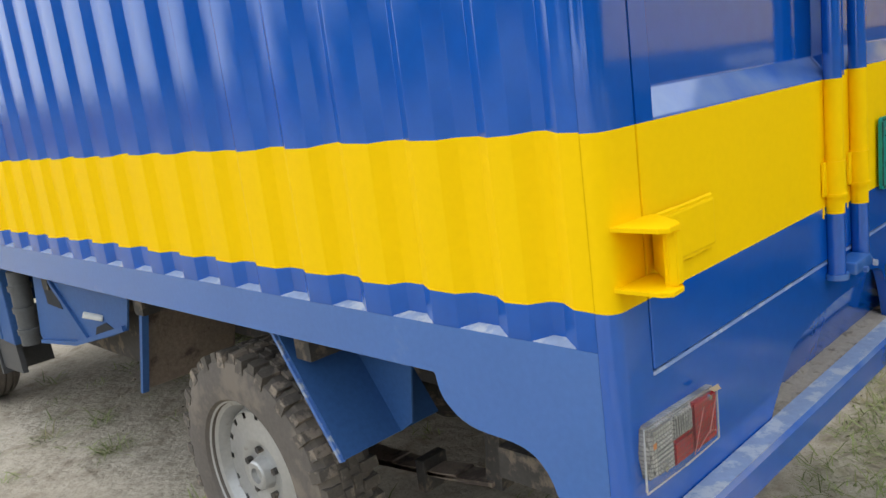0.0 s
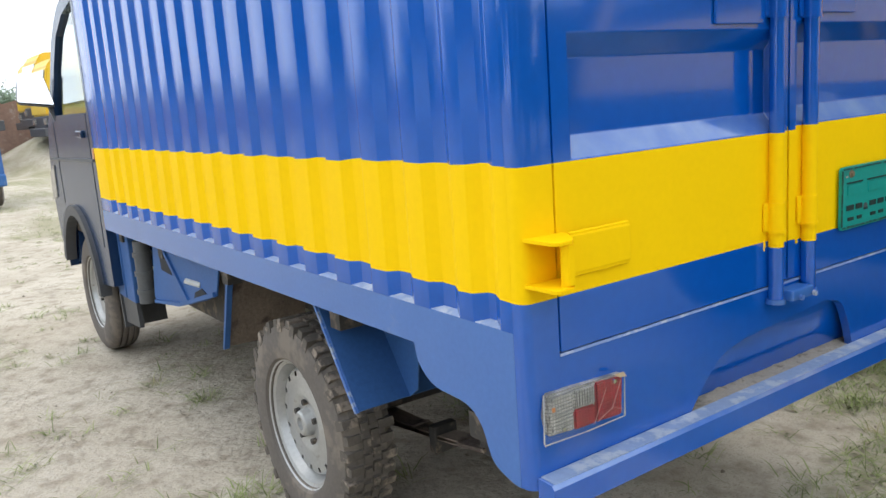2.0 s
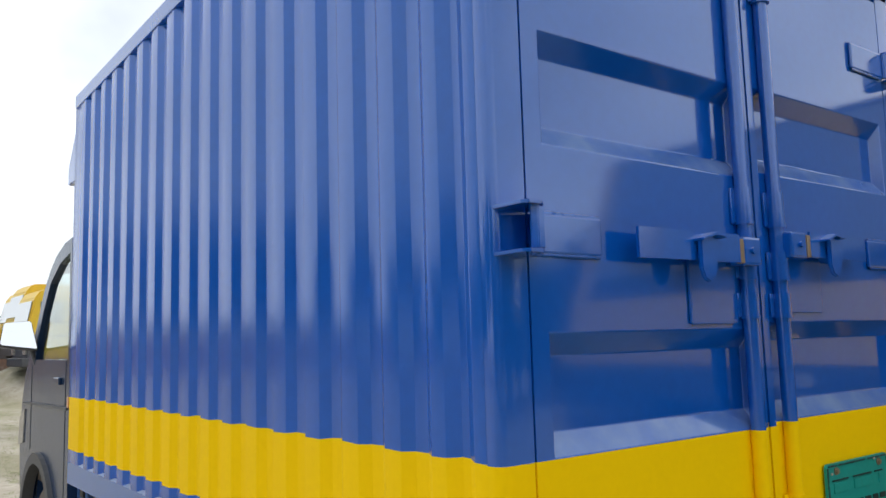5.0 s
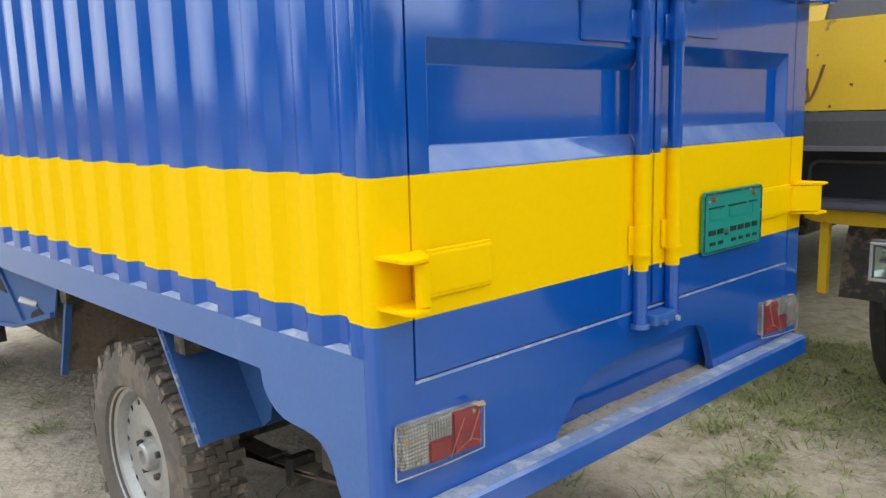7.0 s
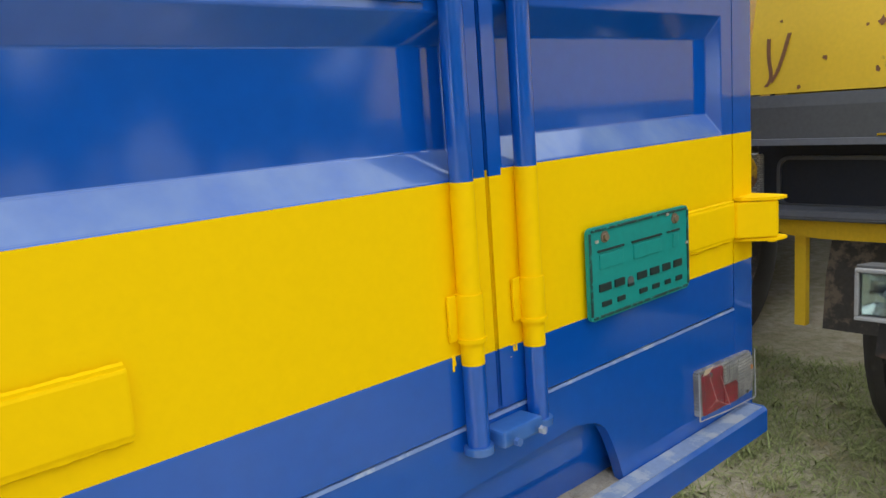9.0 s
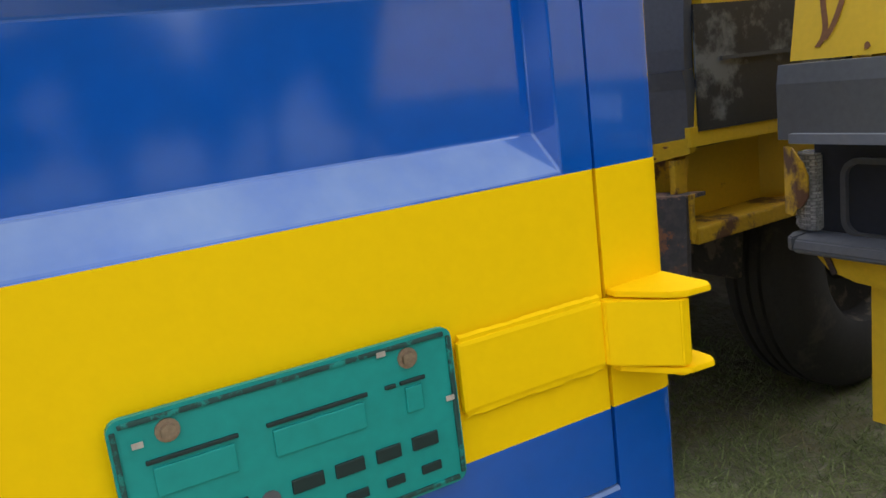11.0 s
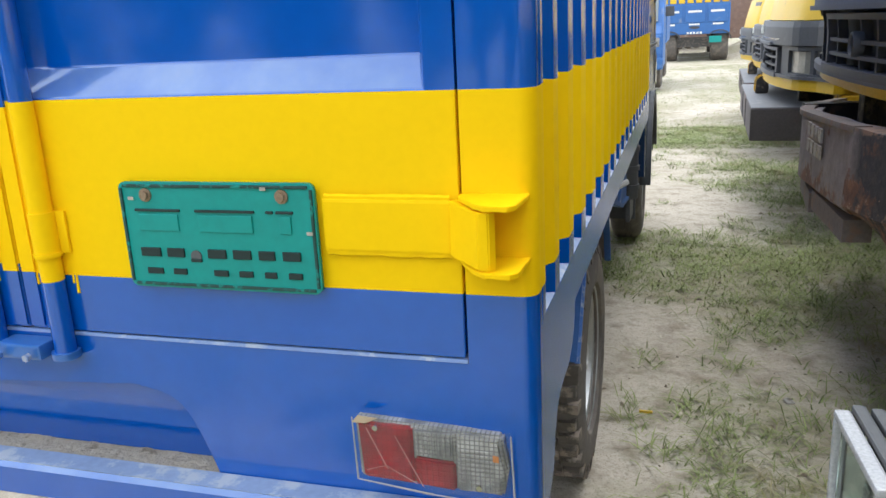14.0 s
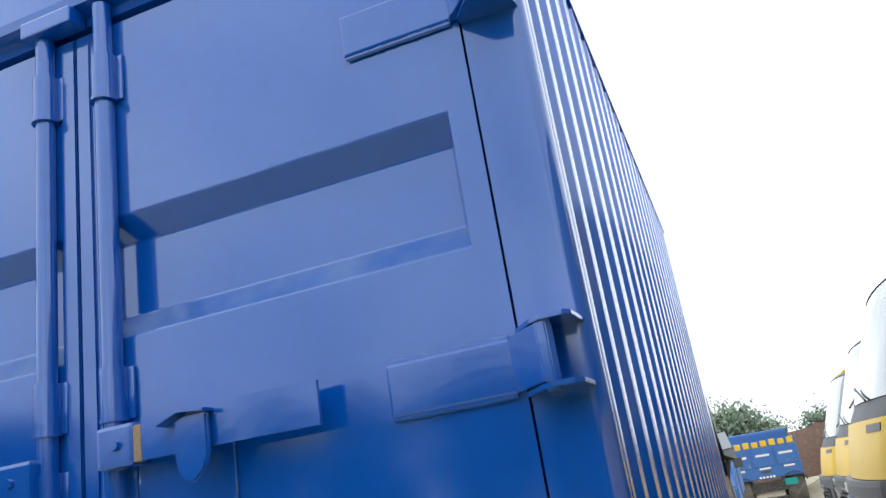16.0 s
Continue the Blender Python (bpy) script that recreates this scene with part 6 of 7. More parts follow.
def torn_lamp_corner():
    """The near corner of the bowed lorry: bare black panel, two lamp holes, one covered by a torn board."""
    flat = cab_surface(0.20, [(0.0, 0.0), (1.20, 0.0), (1.46, 0.02), (2.0, 0.2)], 1.115, 0.075, True)
    part("corner_panel", shell(flat, -1.1135, -0.858, 1.1495, 1.46, 0.03, 20, 6, 0.016), HAZED_BLACK, lorry_b, "black corner panel above the lamps, paled for haze")
    part("lamp_panel", shell(dp_b, -0.705, -0.568, 0.970, 1.156, 0.04, 6, 4, 0.010), HAZED_BLACK, lorry_b, "plain black panel beside the grille")
    part("lamp_panel", shell(dp_b, -1.1135, -1.008, 0.960, 1.149, 0.04, 10, 4, 0.016), HAZED_BLACK, lorry_b)
    part("lamp_panel", shell(dp_b, -1.008, -0.706, 1.112, 1.149, 0.04, 14, 2, 0.012), HAZED_BLACK, lorry_b)
    part("lamp_panel", shell(dp_b, -1.008, -0.706, 0.968, 1.003, 0.04, 14, 2, 0.012), HAZED_BLACK, lorry_b)
    part("lamp_panel", shell(dp_b, -0.896, -0.868, 1.003, 1.112, 0.04, 2, 4, 0.014), HAZED_BLACK, lorry_b)
    part("head_lamp", shell(dp_b, -0.868, -0.706, 1.003, 1.112, 0.02, 8, 4, -0.014), BROWN_LENS, lorry_b, "grimy brown rectangular head lamp")
    part("lamp_frame", rounded_frame(dp_b, -1.026, -0.886, 0.987, 1.146, 0.032, 0.010, 0.022, 0.02), HAZED_BLACK, lorry_b, "round-cornered black lamp frame")
    part("frame_edge", sloped_band(dp_b, -1.006, -0.905, lambda v: 0.989 + 0.06 * max(0.0, -v - 0.985), lambda v: 0.995 + 0.06 * max(0.0, -v - 0.985), 0.01, 0.027, 8), SLATE, lorry_b, "pale worn edge of the lamp frame")
    part("lamp_board", sloped_band(dp_b, -1.008, -0.902, lambda v: 1.014 + 3.0 * max(0.0, v + 0.914) + 0.002 * math.sin(90 * v), lambda v: 1.130 - 5.0 * max(0.0, v + 0.911), 0.004, 0.004, 20), PAPER, lorry_b, "torn grey board over the lamp hole")
    part("yellow_scrap", sloped_band(dp_b, -0.942, -0.911, lambda v: 1.088 + 0.6 * max(0.0, -v - 0.911), lambda v: 1.126, 0.002, 0.0062, 6), PEELED_YELLOW, lorry_b, "scrap of yellow paint on the board")
    part("clip_row", surface_patch(dp_b, [(-0.915, 1.009), (-0.990, 1.012), (-0.990, 1.020), (-0.915, 1.016)], 0.006), GREY_PLASTIC, lorry_b)
    part("panel_hole", surface_patch(flat, [(-0.860, 1.224), (-0.874, 1.231), (-0.888, 1.227), (-0.904, 1.212), (-0.909, 1.219), (-0.906, 1.240), (-0.862, 1.243)], 0.0185), PEELED_YELLOW, lorry_b, "yellow showing through a hole in the panel")
    part("torn_skin", surface_patch(flat, [(-0.862, 1.244), (-0.906, 1.241), (-0.912, 1.262), (-0.904, 1.300), (-0.866, 1.296)], 0.0205), TRUCK_BLACK, lorry_b, "torn black skin over the hole")

    def low(v):
        return 0.911 + 0.20 * max(0.0, -v - 0.985) + 0.005 * math.sin(19 * v) * math.sin(7 * v + 1)

    def high(v):
        return 0.962 + 0.13 * max(0.0, -v - 0.985) - (0.006 if -1.0 < v < -0.93 else 0.0)
    part("valance", sloped_band(dp_b, -1.114, -0.55, low, high, 0.03, 0.020, 48), PEELED_VALANCE, lorry_b, "yellow valance with chipped paint and a rusty edge")
    part("valance", shell(dp_b, -0.548, 1.115, 0.912, 0.955, 0.05, 30, 2, 0.006), PEELED_VALANCE, lorry_b)
    part("lower_strip", shell(dp_b, -0.60, 1.09, 0.945, 0.968, 0.05, 30, 2, 0.030), SLATE, lorry_b, "pale slate lip under the grille")
    for v, z, r in ((-0.985, 0.921, 0.006), (-0.965, 0.919, 0.004), (-0.940, 0.957, 0.005), (-0.962, 0.956, 0.004), (-1.03, 0.930, 0.003), (-0.72, 0.918, 0.004), (-0.80, 0.915, 0.003), (-1.06, 0.958, 0.003)):
        pts = [(v + 1.9 * r * math.cos(a) * (1 + 0.3 * math.sin(3 * a)), z + r * math.sin(a)) for a in np.linspace(0, 5.7, 9)]
        part("rust_chip", surface_patch(dp_b, pts, 0.0225, 0.003), RUST_SPOT, lorry_b)
    br = part("valance_bracket", prism([(-0.875, 0.905), (-1.075, 0.925), (-1.060, 0.812), (-0.900, 0.812), (-0.888, 0.850)], "x", 0.285, 0.300), PEELED_YELLOW, lorry_b, "wide yellow rusty bracket under the valance")
    part("bracket_post", box(0.24, 0.284, -1.078, -1.058, 0.812, 0.922, 0.003), PEELED_YELLOW, br)
    part("bumper_edge", prism([(0.242, 0.835), (0.262, 0.835), (0.256, 0.79), (0.262, 0.74), (0.250, 0.705), (0.240, 0.72)], "y", -1.1215, -1.1155), PEELED_YELLOW, lorry_b, "yellow paint left on the bumper's end")


torn_lamp_corner()
for o, mat in ((0.0, WIRE_RED), (0.006, WIRE_PALE)):
    run = smooth_line([(0.115, -0.955, 1.020), (0.100, -0.942, 0.985), (0.085, -0.925, 0.955), (0.08, -0.900, 0.935), (0.072, -0.86, 0.912)], 6)
    bm = bmesh.new()
    twist = [(x, y + (o - 0.003) * math.cos(i * 1.3) * 0.8, z + (o - 0.003) * math.sin(i * 1.3)) for i, (x, y, z) in enumerate(run)]
    for p, q in zip(twist, twist[1:]):
        bm_rod(bm, p, q, 0.0016, 6)
    part("twisted_wire", bm, mat, lorry_b, "thin twisted lamp wire")
part("screen_sticker", shell(dp_b, 0.45, 0.75, 1.34, 1.46, 0.003, 2, 2, 0.006), PLATE_GREEN, lorry_b, "small faded green panel")

lorry_a, dp_a = lorry("parked_lorry", 2.085, -0.80, 0.0, 1.125, 0.02,
                      {"panel": (1.028, 1.152), "strip": GREY_PLASTIC, "frame": GREY_PLASTIC, "deep": 0.172, "single": True, "plain_corner": True, "custom_low": 1, "no_step": True, "corner": 0.0, "wheel": 0.74, "track": 0.20}, "yellow and grey lorry without bumper and with a loose lamp")


def open_lamp_corner():
    """The near corner of the first lorry: rounded head lamp, corner indicator under a bent flap, thick lower lip, all set back under the hood."""
    before = set(lorry_a.children)
    part("lamp_surround", shell(dp_a, 0.56, 0.72, 0.868, 1.024, 0.05, 4, 4, 0.004), GREY_PLASTIC, lorry_a, "weathered grey lamp surround")
    part("lamp_surround", shell(dp_a, 0.72, 1.065, 1.002, 1.024, 0.05, 8, 2, -0.012), GREY_PLASTIC, lorry_a)
    part("lamp_surround", shell(dp_a, 1.014, 1.060, 0.872, 1.002, 0.05, 4, 4, -0.004), GREY_PLASTIC, lorry_a)
    part("lamp_rim", rounded_frame(dp_a, 0.722, 1.022, 0.866, 1.004, 0.034, 0.010, 0.006, 0.03), BLACK_PLASTIC, lorry_a, "dark rubber rim round the lamp")
    glass = part("head_lamp", shell(dp_a, 0.730, 1.014, 0.872, 0.998, 0.02, 10, 4, -0.010), GRIMY_LENS, lorry_a, "dusty rectangular head lamp")
    for k in range(26):
        v = 0.742 + 0.0104 * k
        part("lens_rib", shell(dp_a, v, v + 0.004, 0.884, 0.988, 0.004, 1, 2, -0.0085), GRIMY_LENS, glass)
    prof = [(0.004, 1.062), (-0.002, 1.080), (0.006, 1.104), (0.026, 1.118), (0.060, 1.124), (0.060, 1.080), (0.040, 1.062)]
    ind = part("corner_indicator", prism(prof, "z", 0.874, 1.010, 0.003), CLEAR_LENS, lorry_a, "ribbed clear corner indicator")
    for k in range(11):
        z = 0.882 + 0.0115 * k
        part("rib", prism([(x - 0.002, y + 0.0015) for x, y in prof[:5]] + [(x + 0.006, y - 0.003) for x, y in prof[:5][::-1]], "z", z, z + 0.0045), CLEAR_LENS, ind)
    inner = [(0.900, 1.104), (0.912, 1.094), (0.920, 1.078), (0.938, 1.067), (0.975, 1.067), (0.996, 1.076), (1.010, 1.088), (1.022, 1.102)]
    bm = bmesh.new()
    skins = []
    for lift in (-0.014, -0.010):
        skins.append([[bm.verts.new((lift + 0.9 * max(0.0, v - 1.085) ** 1.2, v, z)) for v in np.linspace(v0, 1.130, 6)] for z, v0 in inner])
    for g, flip in zip(skins, (False, True)):
        for p, q in zip(g, g[1:]):
            for k in range(5):
                f = (p[k], p[k + 1], q[k + 1], q[k])
                bm.faces.new(f[::-1] if flip else f)
    for p, q, p2, q2 in zip(skins[0], skins[0][1:], skins[1], skins[1][1:]):
        bm.faces.new((p[0], q[0], q2[0], p2[0]))
        bm.faces.new((q[-1], p[-1], p2[-1], q2[-1]))
    part("bent_flap", bm, PEELED_YELLOW, lorry_a, "bent yellow flap over the indicator")
    part("lower_lip", prism([(-0.030, 0.838), (-0.036, 0.846), (-0.030, 0.864), (0.010, 0.872), (0.050, 0.870), (0.050, 0.838)], "y", 0.40, 1.085, 0.003), HAZED_BLACK, lorry_a, "thick worn slate lip under the lamps")
    part("lip_end", prism([(-0.034, 1.0852), (-0.028, 1.100), (0.0, 1.112), (0.05, 1.118), (0.05, 1.0852)], "z", 0.842, 0.868, 0.003), HAZED_BLACK, lorry_a)
    part("lower_lip", prism([(-0.030, 0.838), (-0.036, 0.846), (-0.030, 0.864), (0.010, 0.872), (0.050, 0.870), (0.050, 0.838)], "y", -1.115, 0.399, 0.003), HAZED_BLACK, lorry_a)
    va = part("valance", prism([(1.070, 0.836), (1.040, 0.806), (0.990, 0.792), (0.90, 0.786), (0.20, 0.786), (0.20, 0.836)], "x", 0.000, 0.012, 0.002), PEELED_VALANCE, lorry_a, "yellow valance with chipped paint, cut off at a slant")
    part("valance_fold", prism([(1.030, 0.800), (0.985, 0.788), (0.20, 0.780), (0.20, 0.786), (0.985, 0.7935), (1.034, 0.806)], "x", 0.0125, 0.060), PEELED_VALANCE, va)
    part("valance", box(0.000, 0.012, -1.11, 0.198, 0.786, 0.836, 0.002), PEELED_VALANCE, lorry_a)
    part("rust_clip", prism([(1.052, 0.840), (1.040, 0.842), (1.022, 0.804), (1.030, 0.800)], "x", -0.004, -0.0005), RUST, lorry_a, "rusty clip across the valance")
    for o in set(lorry_a.children) - before:
        o.location = (0.048, 0.036, -0.015)


open_lamp_corner()
part("strip_line", shell(dp_a, 0.10, 0.777, 1.044, 1.049, 0.004, 6, 1, 0.034), CHROME, lorry_a, "thin pale trim line")
part("valance_leg", box(0.075, 0.10, 0.985, 1.015, 0.52, 0.770), TRUCK_YELLOW, lorry_a)
rc = random.Random(31)
for k in range(16):
    v, z = rc.uniform(0.55, 1.06), 1.16 + 0.28 * rc.random() ** 1.6
    r = rc.uniform(0.003, 0.011)
    pts = [(v + r * rc.uniform(0.4, 1.3) * math.cos(a), z + r * rc.uniform(0.4, 1.5) * math.sin(a)) for a in np.linspace(0, 5.6, 8)]
    part("rust_chip", surface_patch(dp_a, pts, 0.0015, 0.002), RUST_SPOT, lorry_a)
for pts in (smooth_line([(1.075, 1.30), (1.070, 1.25), (1.060, 1.20), (1.072, 1.175)], 5), smooth_line([(1.020, 1.31), (1.030, 1.26), (1.045, 1.21), (1.060, 1.185)], 5)):
    edge = [(v + 0.006, z) for v, z in pts] + [(v - 0.004, z) for v, z in pts[::-1]]
    part("rust_run", surface_patch(dp_a, edge, 0.0018, 0.002), RUST_SPOT, lorry_a, "brown rust run on yellow paint")
ROW_STYLE = {"panel": (0.978, 1.102), "deep": 0.168, "upper": -0.05, "corner": 0.06, "soft": True, "plain_corner": True, "strip": HAZED_BLACK, "frame": HAZED_BLACK}
lorry_c, dp_c = lorry("parked_lorry", 2.125, 4.60, -1.5, 1.10, 0.20, {**ROW_STYLE, "posts": GREY_PLASTIC}, "yellow and black lorry with a square block bumper")
lorry_d, dp_d = lorry("parked_lorry", 2.25, 7.20, -2.0, 1.10, 0.20, ROW_STYLE, "yellow and black lorry far down the row")
lorry_e, dp_e = lorry("parked_lorry", 2.29, 9.90, -2.0, 1.10, 0.20, ROW_STYLE, "yellow lorry at the far end of the row")
for root, dp in ((lorry_c, dp_c), (lorry_d, dp_d), (lorry_e, dp_e)):
    part("panel_vent", shell(dp, -0.78, -0.56, 1.345, 1.385, 0.004, 4, 2, 0.004), TRUCK_BLACK, root, "dark vent in the yellow panel")
    part("strip_line", shell(dp, -0.60, 0.10, 1.005, 1.012, 0.004, 8, 1, 0.034), CHROME, root, "thin pale trim line")
    for v in (-1.095, 1.055):
        part("corner_panel", shell(dp, v, v + 0.04, 0.81, 1.085, 0.05, 3, 3, 0.012), HAZED_BLACK, root)


def block_bumper(root, near, far):
    b = part("bumper", box(-0.12, 0.30, near, far, 0.475, 0.652, 0.008), BLOCK_STEEL, root, "square dark steel block bumper")
    part("bumper_top", box(-0.116, 0.296, near + 0.005, far - 0.005, 0.6525, 0.656), PALE_BLOCK, b, "paler grey top of the block")
    part("end_plate", box(-0.118, 0.298, near - 0.007, near - 0.0005, 0.48, 0.648), BLOCK_STEEL, b)
    for v in (near + 0.62, near + 1.10):
        part("block_seam", box(-0.124, -0.1205, v, v + 0.012, 0.48, 0.648), SEAL_AND_SHADE, b)
    for v, m in ((0.20, PEELED_YELLOW), (0.29, PEELED_YELLOW), (0.06, STEEL_DARK)):
        p = prism([(-0.06, 0.657), (0.015, 0.657), (0.02, 0.70), (0.0, 0.755), (-0.03, 0.765), (-0.055, 0.74)], "y", v, v + 0.022, 0.004)
        part("tow_plate", p, m, b, "worn upright tow plate")


block_bumper(lorry_c, -0.775, 0.82)
block_bumper(lorry_d, -0.90, 0.95)


def loose_lamp():
    """Chrome head lamp hanging out of the first lorry on its bracket."""
    r = thing("loose_head_lamp", "loose rectangular head lamp with ribbed grey housing hanging from the lorry", "lamp")
    r.matrix_basis = pose(1.812, -0.145, 0.715, 0, 0, 4)
    hw, hh = 0.075, 0.058
    hs = part("housing", box(0.058, 0.13, -hw + 0.02, hw - 0.02, -hh + 0.018, hh - 0.02, 0.004), GREY_PLASTIC, r, "ribbed grey lamp housing")
    for k in range(5):
        x = 0.011 + 0.0175 * k
        u, w = hw + 0.002 - 0.002 * k, hh + 0.005 - 0.002 * k
        ring = box(x, x + 0.013, -u, u, w - 0.008, w, 0.003)
        bm_box(ring, x, x + 0.013, -u, u, -w, -w + 0.008, 0.003)
        bm_box(ring, x, x + 0.013, -u, -u + 0.008, -w + 0.008, w - 0.008)
        bm_box(ring, x, x + 0.013, u - 0.008, u, -w + 0.008, w - 0.008)
        part("rib", ring, GREY_PLASTIC, hs)
    for a, b, c, d in ((-hw, hw, hh - 0.009, hh), (-hw, hw, -hh, -hh + 0.009), (-hw, -hw + 0.009, -hh + 0.009, hh - 0.009), (hw - 0.009, hw, -hh + 0.009, hh - 0.009)):
        part("bezel", box(-0.006, 0.010, a, b, c, d, 0.003), FILM_EDGE, r, "bezel wrapped in torn clear film")
    bowl = bmesh.new()
    rows = []
    for j in range(9):
        w = -1 + j / 4
        rows.append([bowl.verts.new((0.052 - 0.042 * max(abs(-1 + i / 5), abs(w)) ** 2 - 0.006 * ((i * j) % 2), 0.062 * (-1 + i / 5), 0.045 * w)) for i in range(11)])
    for j in range(8):
        for i in range(10):
            bowl.faces.new((rows[j][i], rows[j][i + 1], rows[j + 1][i + 1], rows[j + 1][i]))
    part("reflector", bowl, CHROME, r, "bright faceted reflector bowl", smooth=True)
    gl = part("lens", box(0.000, 0.004, -hw + 0.012, hw - 0.012, -hh + 0.012, hh - 0.012), GLASS, r)
    gl.visible_shadow = False
    part("bulb", rod((0.050, 0.01, 0.0), (0.016, 0.01, 0.0), 0.012, 12), CLEAR_LENS, r)
    part("bracket", prism([(-0.012, -hh), (0.035, -hh), (0.045, -0.15), (0.010, -0.16), (-0.015, -0.13)], "x", 0.05, 0.06), RUST, r, "rusty lamp bracket")
    part("bracket_arm", box(0.05, 0.30, -0.02, 0.02, -0.10, -0.07), RUST, r)
    part("yellow_scrap", prism([(0.070, -0.030), (0.086, -0.034), (0.092, -0.024), (0.104, -0.020), (0.090, -0.014), (0.080, -0.018)], "z", hh - 0.0095, hh - 0.008), TRUCK_YELLOW, r)
    part("cable", rod((0.10, 0.03, -0.02), (0.28, 0.05, 0.05), 0.006, 8), BLACK_PLASTIC, r)


loose_lamp()

# ---- far vehicles ----


def tipper_back():
    """Blue tipper seen from behind, standing at the end of the yard."""
    t = thing("blue_tipper", "faded blue tipper lorry seen from behind", "lorry")
    t.matrix_basis = pose(0.46, 35.4, rise(0.86, 35.4) - 0.02, 0, 0, 0) @ Matrix.Scale(1.42, 4)
    w = 1.98
    body = part("tipper_body", box(0.0, w, 0.0, 4.2, 0.78, 1.66, 0.03), FAR_BLUE, t)
    for k in range(3):
        x = 0.10 + k * 0.63
        part("tailgate_panel", box(x, x + 0.54, -0.03, 0.0, 1.12, 1.60, 0.01), FAR_BLUE, body)
        part("pale_bar", box(x + 0.08, x + 0.46, -0.036, -0.031, 1.40, 1.46), WHITE_PAINT, body)
    for x in (0.14, 0.84, 1.50):
        part("pale_bar", box(x, x + 0.30, -0.012, -0.001, 1.04, 1.09), WHITE_PAINT, body)
    part("green_panel", box(1.42, 1.76, -0.06, -0.01, 0.54, 0.72), PLATE_GREEN, t, "green plate")
    for k in range(9):
        part("rail_post", box(0.0 + k * 0.241, 0.045 + k * 0.241, -0.01, 0.04, 1.66, 1.86), FAR_BLUE, t)
    for k in range(8):
        part("yellow_board", box(0.055 + k * 0.241, 0.230 + k * 0.241, 0.0, 0.05, 1.665, 1.82 + 0.012 * (k % 3), 0.02), TRUCK_YELLOW, t, "worn yellow board between the posts")
    part("side_top_rail", box(w - 0.05, w, 0.05, 4.2, 1.80, 1.85), TRUCK_YELLOW, t)
    part("dark_oval", prism([(1.0 + 0.15 * math.cos(a), 0.975 + 0.04 * math.sin(a)) for a in np.linspace(0, 5.9, 14)], "y", -0.014, -0.002), BLACK_PLASTIC, t, "dark oval opening in the tailgate")
    for k in range(5):
        part("pale_bar", box(0.78 + k * 0.092, 0.84 + k * 0.092, -0.012, -0.001, 0.795, 0.855), WHITE_PAINT, body)
    for x in (0.28, w - 0.28):
        o = [(x + 0.34 * math.cos(a), 0.62 + 0.28 * math.sin(a)) for a in np.linspace(0, math.pi, 11)]
        q = [(x + 0.31 * math.cos(a), 0.62 + 0.25 * math.sin(a)) for a in np.linspace(0, math.pi, 11)]
        part("mudguard", prism(o + q[::-1], "y", -0.05, 0.35), BLACK_PLASTIC, t)
    part("tail_beam", box(0.5, 1.5, 0.1, 0.2, 0.42, 0.70), STEEL_DARK, t)
    part("cab", box(0.0, w, 4.3, 5.9, 0.8, 2.2, 0.08), FAR_BLUE, t)
    for x in (0.02, w - 0.52):
        for y in (0.55, 4.9):
            bm = lathe([(0, 0.25), (0, 0.42), (0.05, 0.48), (0.45, 0.48), (0.5, 0.42), (0.5, 0.25), (0.45, 0.0)], 28)
            o = part("tyre", bm, RUBBER, t, smooth=True)
            o.location = (x, y, 0.48)


tipper_back()


def small_van_front():
    """Another dark blue small truck, nose towards us, parked ahead in the same lane."""
    t = thing("small_blue_truck", "dark blue small truck parked nose on", "truck")
    t.matrix_basis = pose(-0.41, 15.8, rise(0, 15.8) + 0.02, 0, 0, 0) @ Matrix.Scale(1.12, 4)
    w = 1.42
    part("cab", prism([(0.0, 0.35), (-0.05, 0.60), (0.0, 0.95), (0.16, 1.12), (0.55, 1.74), (0.75, 1.80), (1.6, 1.80), (1.6, 0.35)], "x", 0.0, w, 0.03), FAR_BLUE, t, "blue cab with sloping screen")
    part("windscreen", prism([(0.17, 1.16), (0.50, 1.68), (0.48, 1.69), (0.15, 1.17)], "x", 0.10, w - 0.10), WINDSCREEN, t)
    part("grille", box(0.35, w - 0.35, -0.06, 0.0, 0.62, 0.74, 0.01), BLACK_PLASTIC, t)
    part("bumper", box(-0.01, w + 0.01, -0.10, 0.05, 0.36, 0.56, 0.03), FAR_BLUE, t)
    for x in (0.06, w - 0.30):
        part("head_lamp", box(x, x + 0.24, -0.045, 0.02, 0.74, 0.90, 0.02), CLEAR_LENS, t)
    part("cargo_box", box(-0.02, w + 0.02, 1.65, 4.4, 0.75, 1.45, 0.02), FAR_BLUE, t)
    for x in (0.02, w - 0.18):
        for y in (0.55, 3.4):
            o = part("tyre", lathe([(0, 0.17), (0, 0.26), (0.03, 0.31), (0.13, 0.31), (0.16, 0.26), (0.16, 0.17), (0.12, 0.0)], 28), RUBBER, t, smooth=True)
            o.location = (x, y, 0.31)
    for x0, x1 in ((-0.17, -0.02), (w + 0.02, w + 0.17)):
        part("door_mirror", box(x0, x1, 0.36, 0.42, 1.25, 1.42, 0.015), BLACK_PLASTIC, t)


small_van_front()


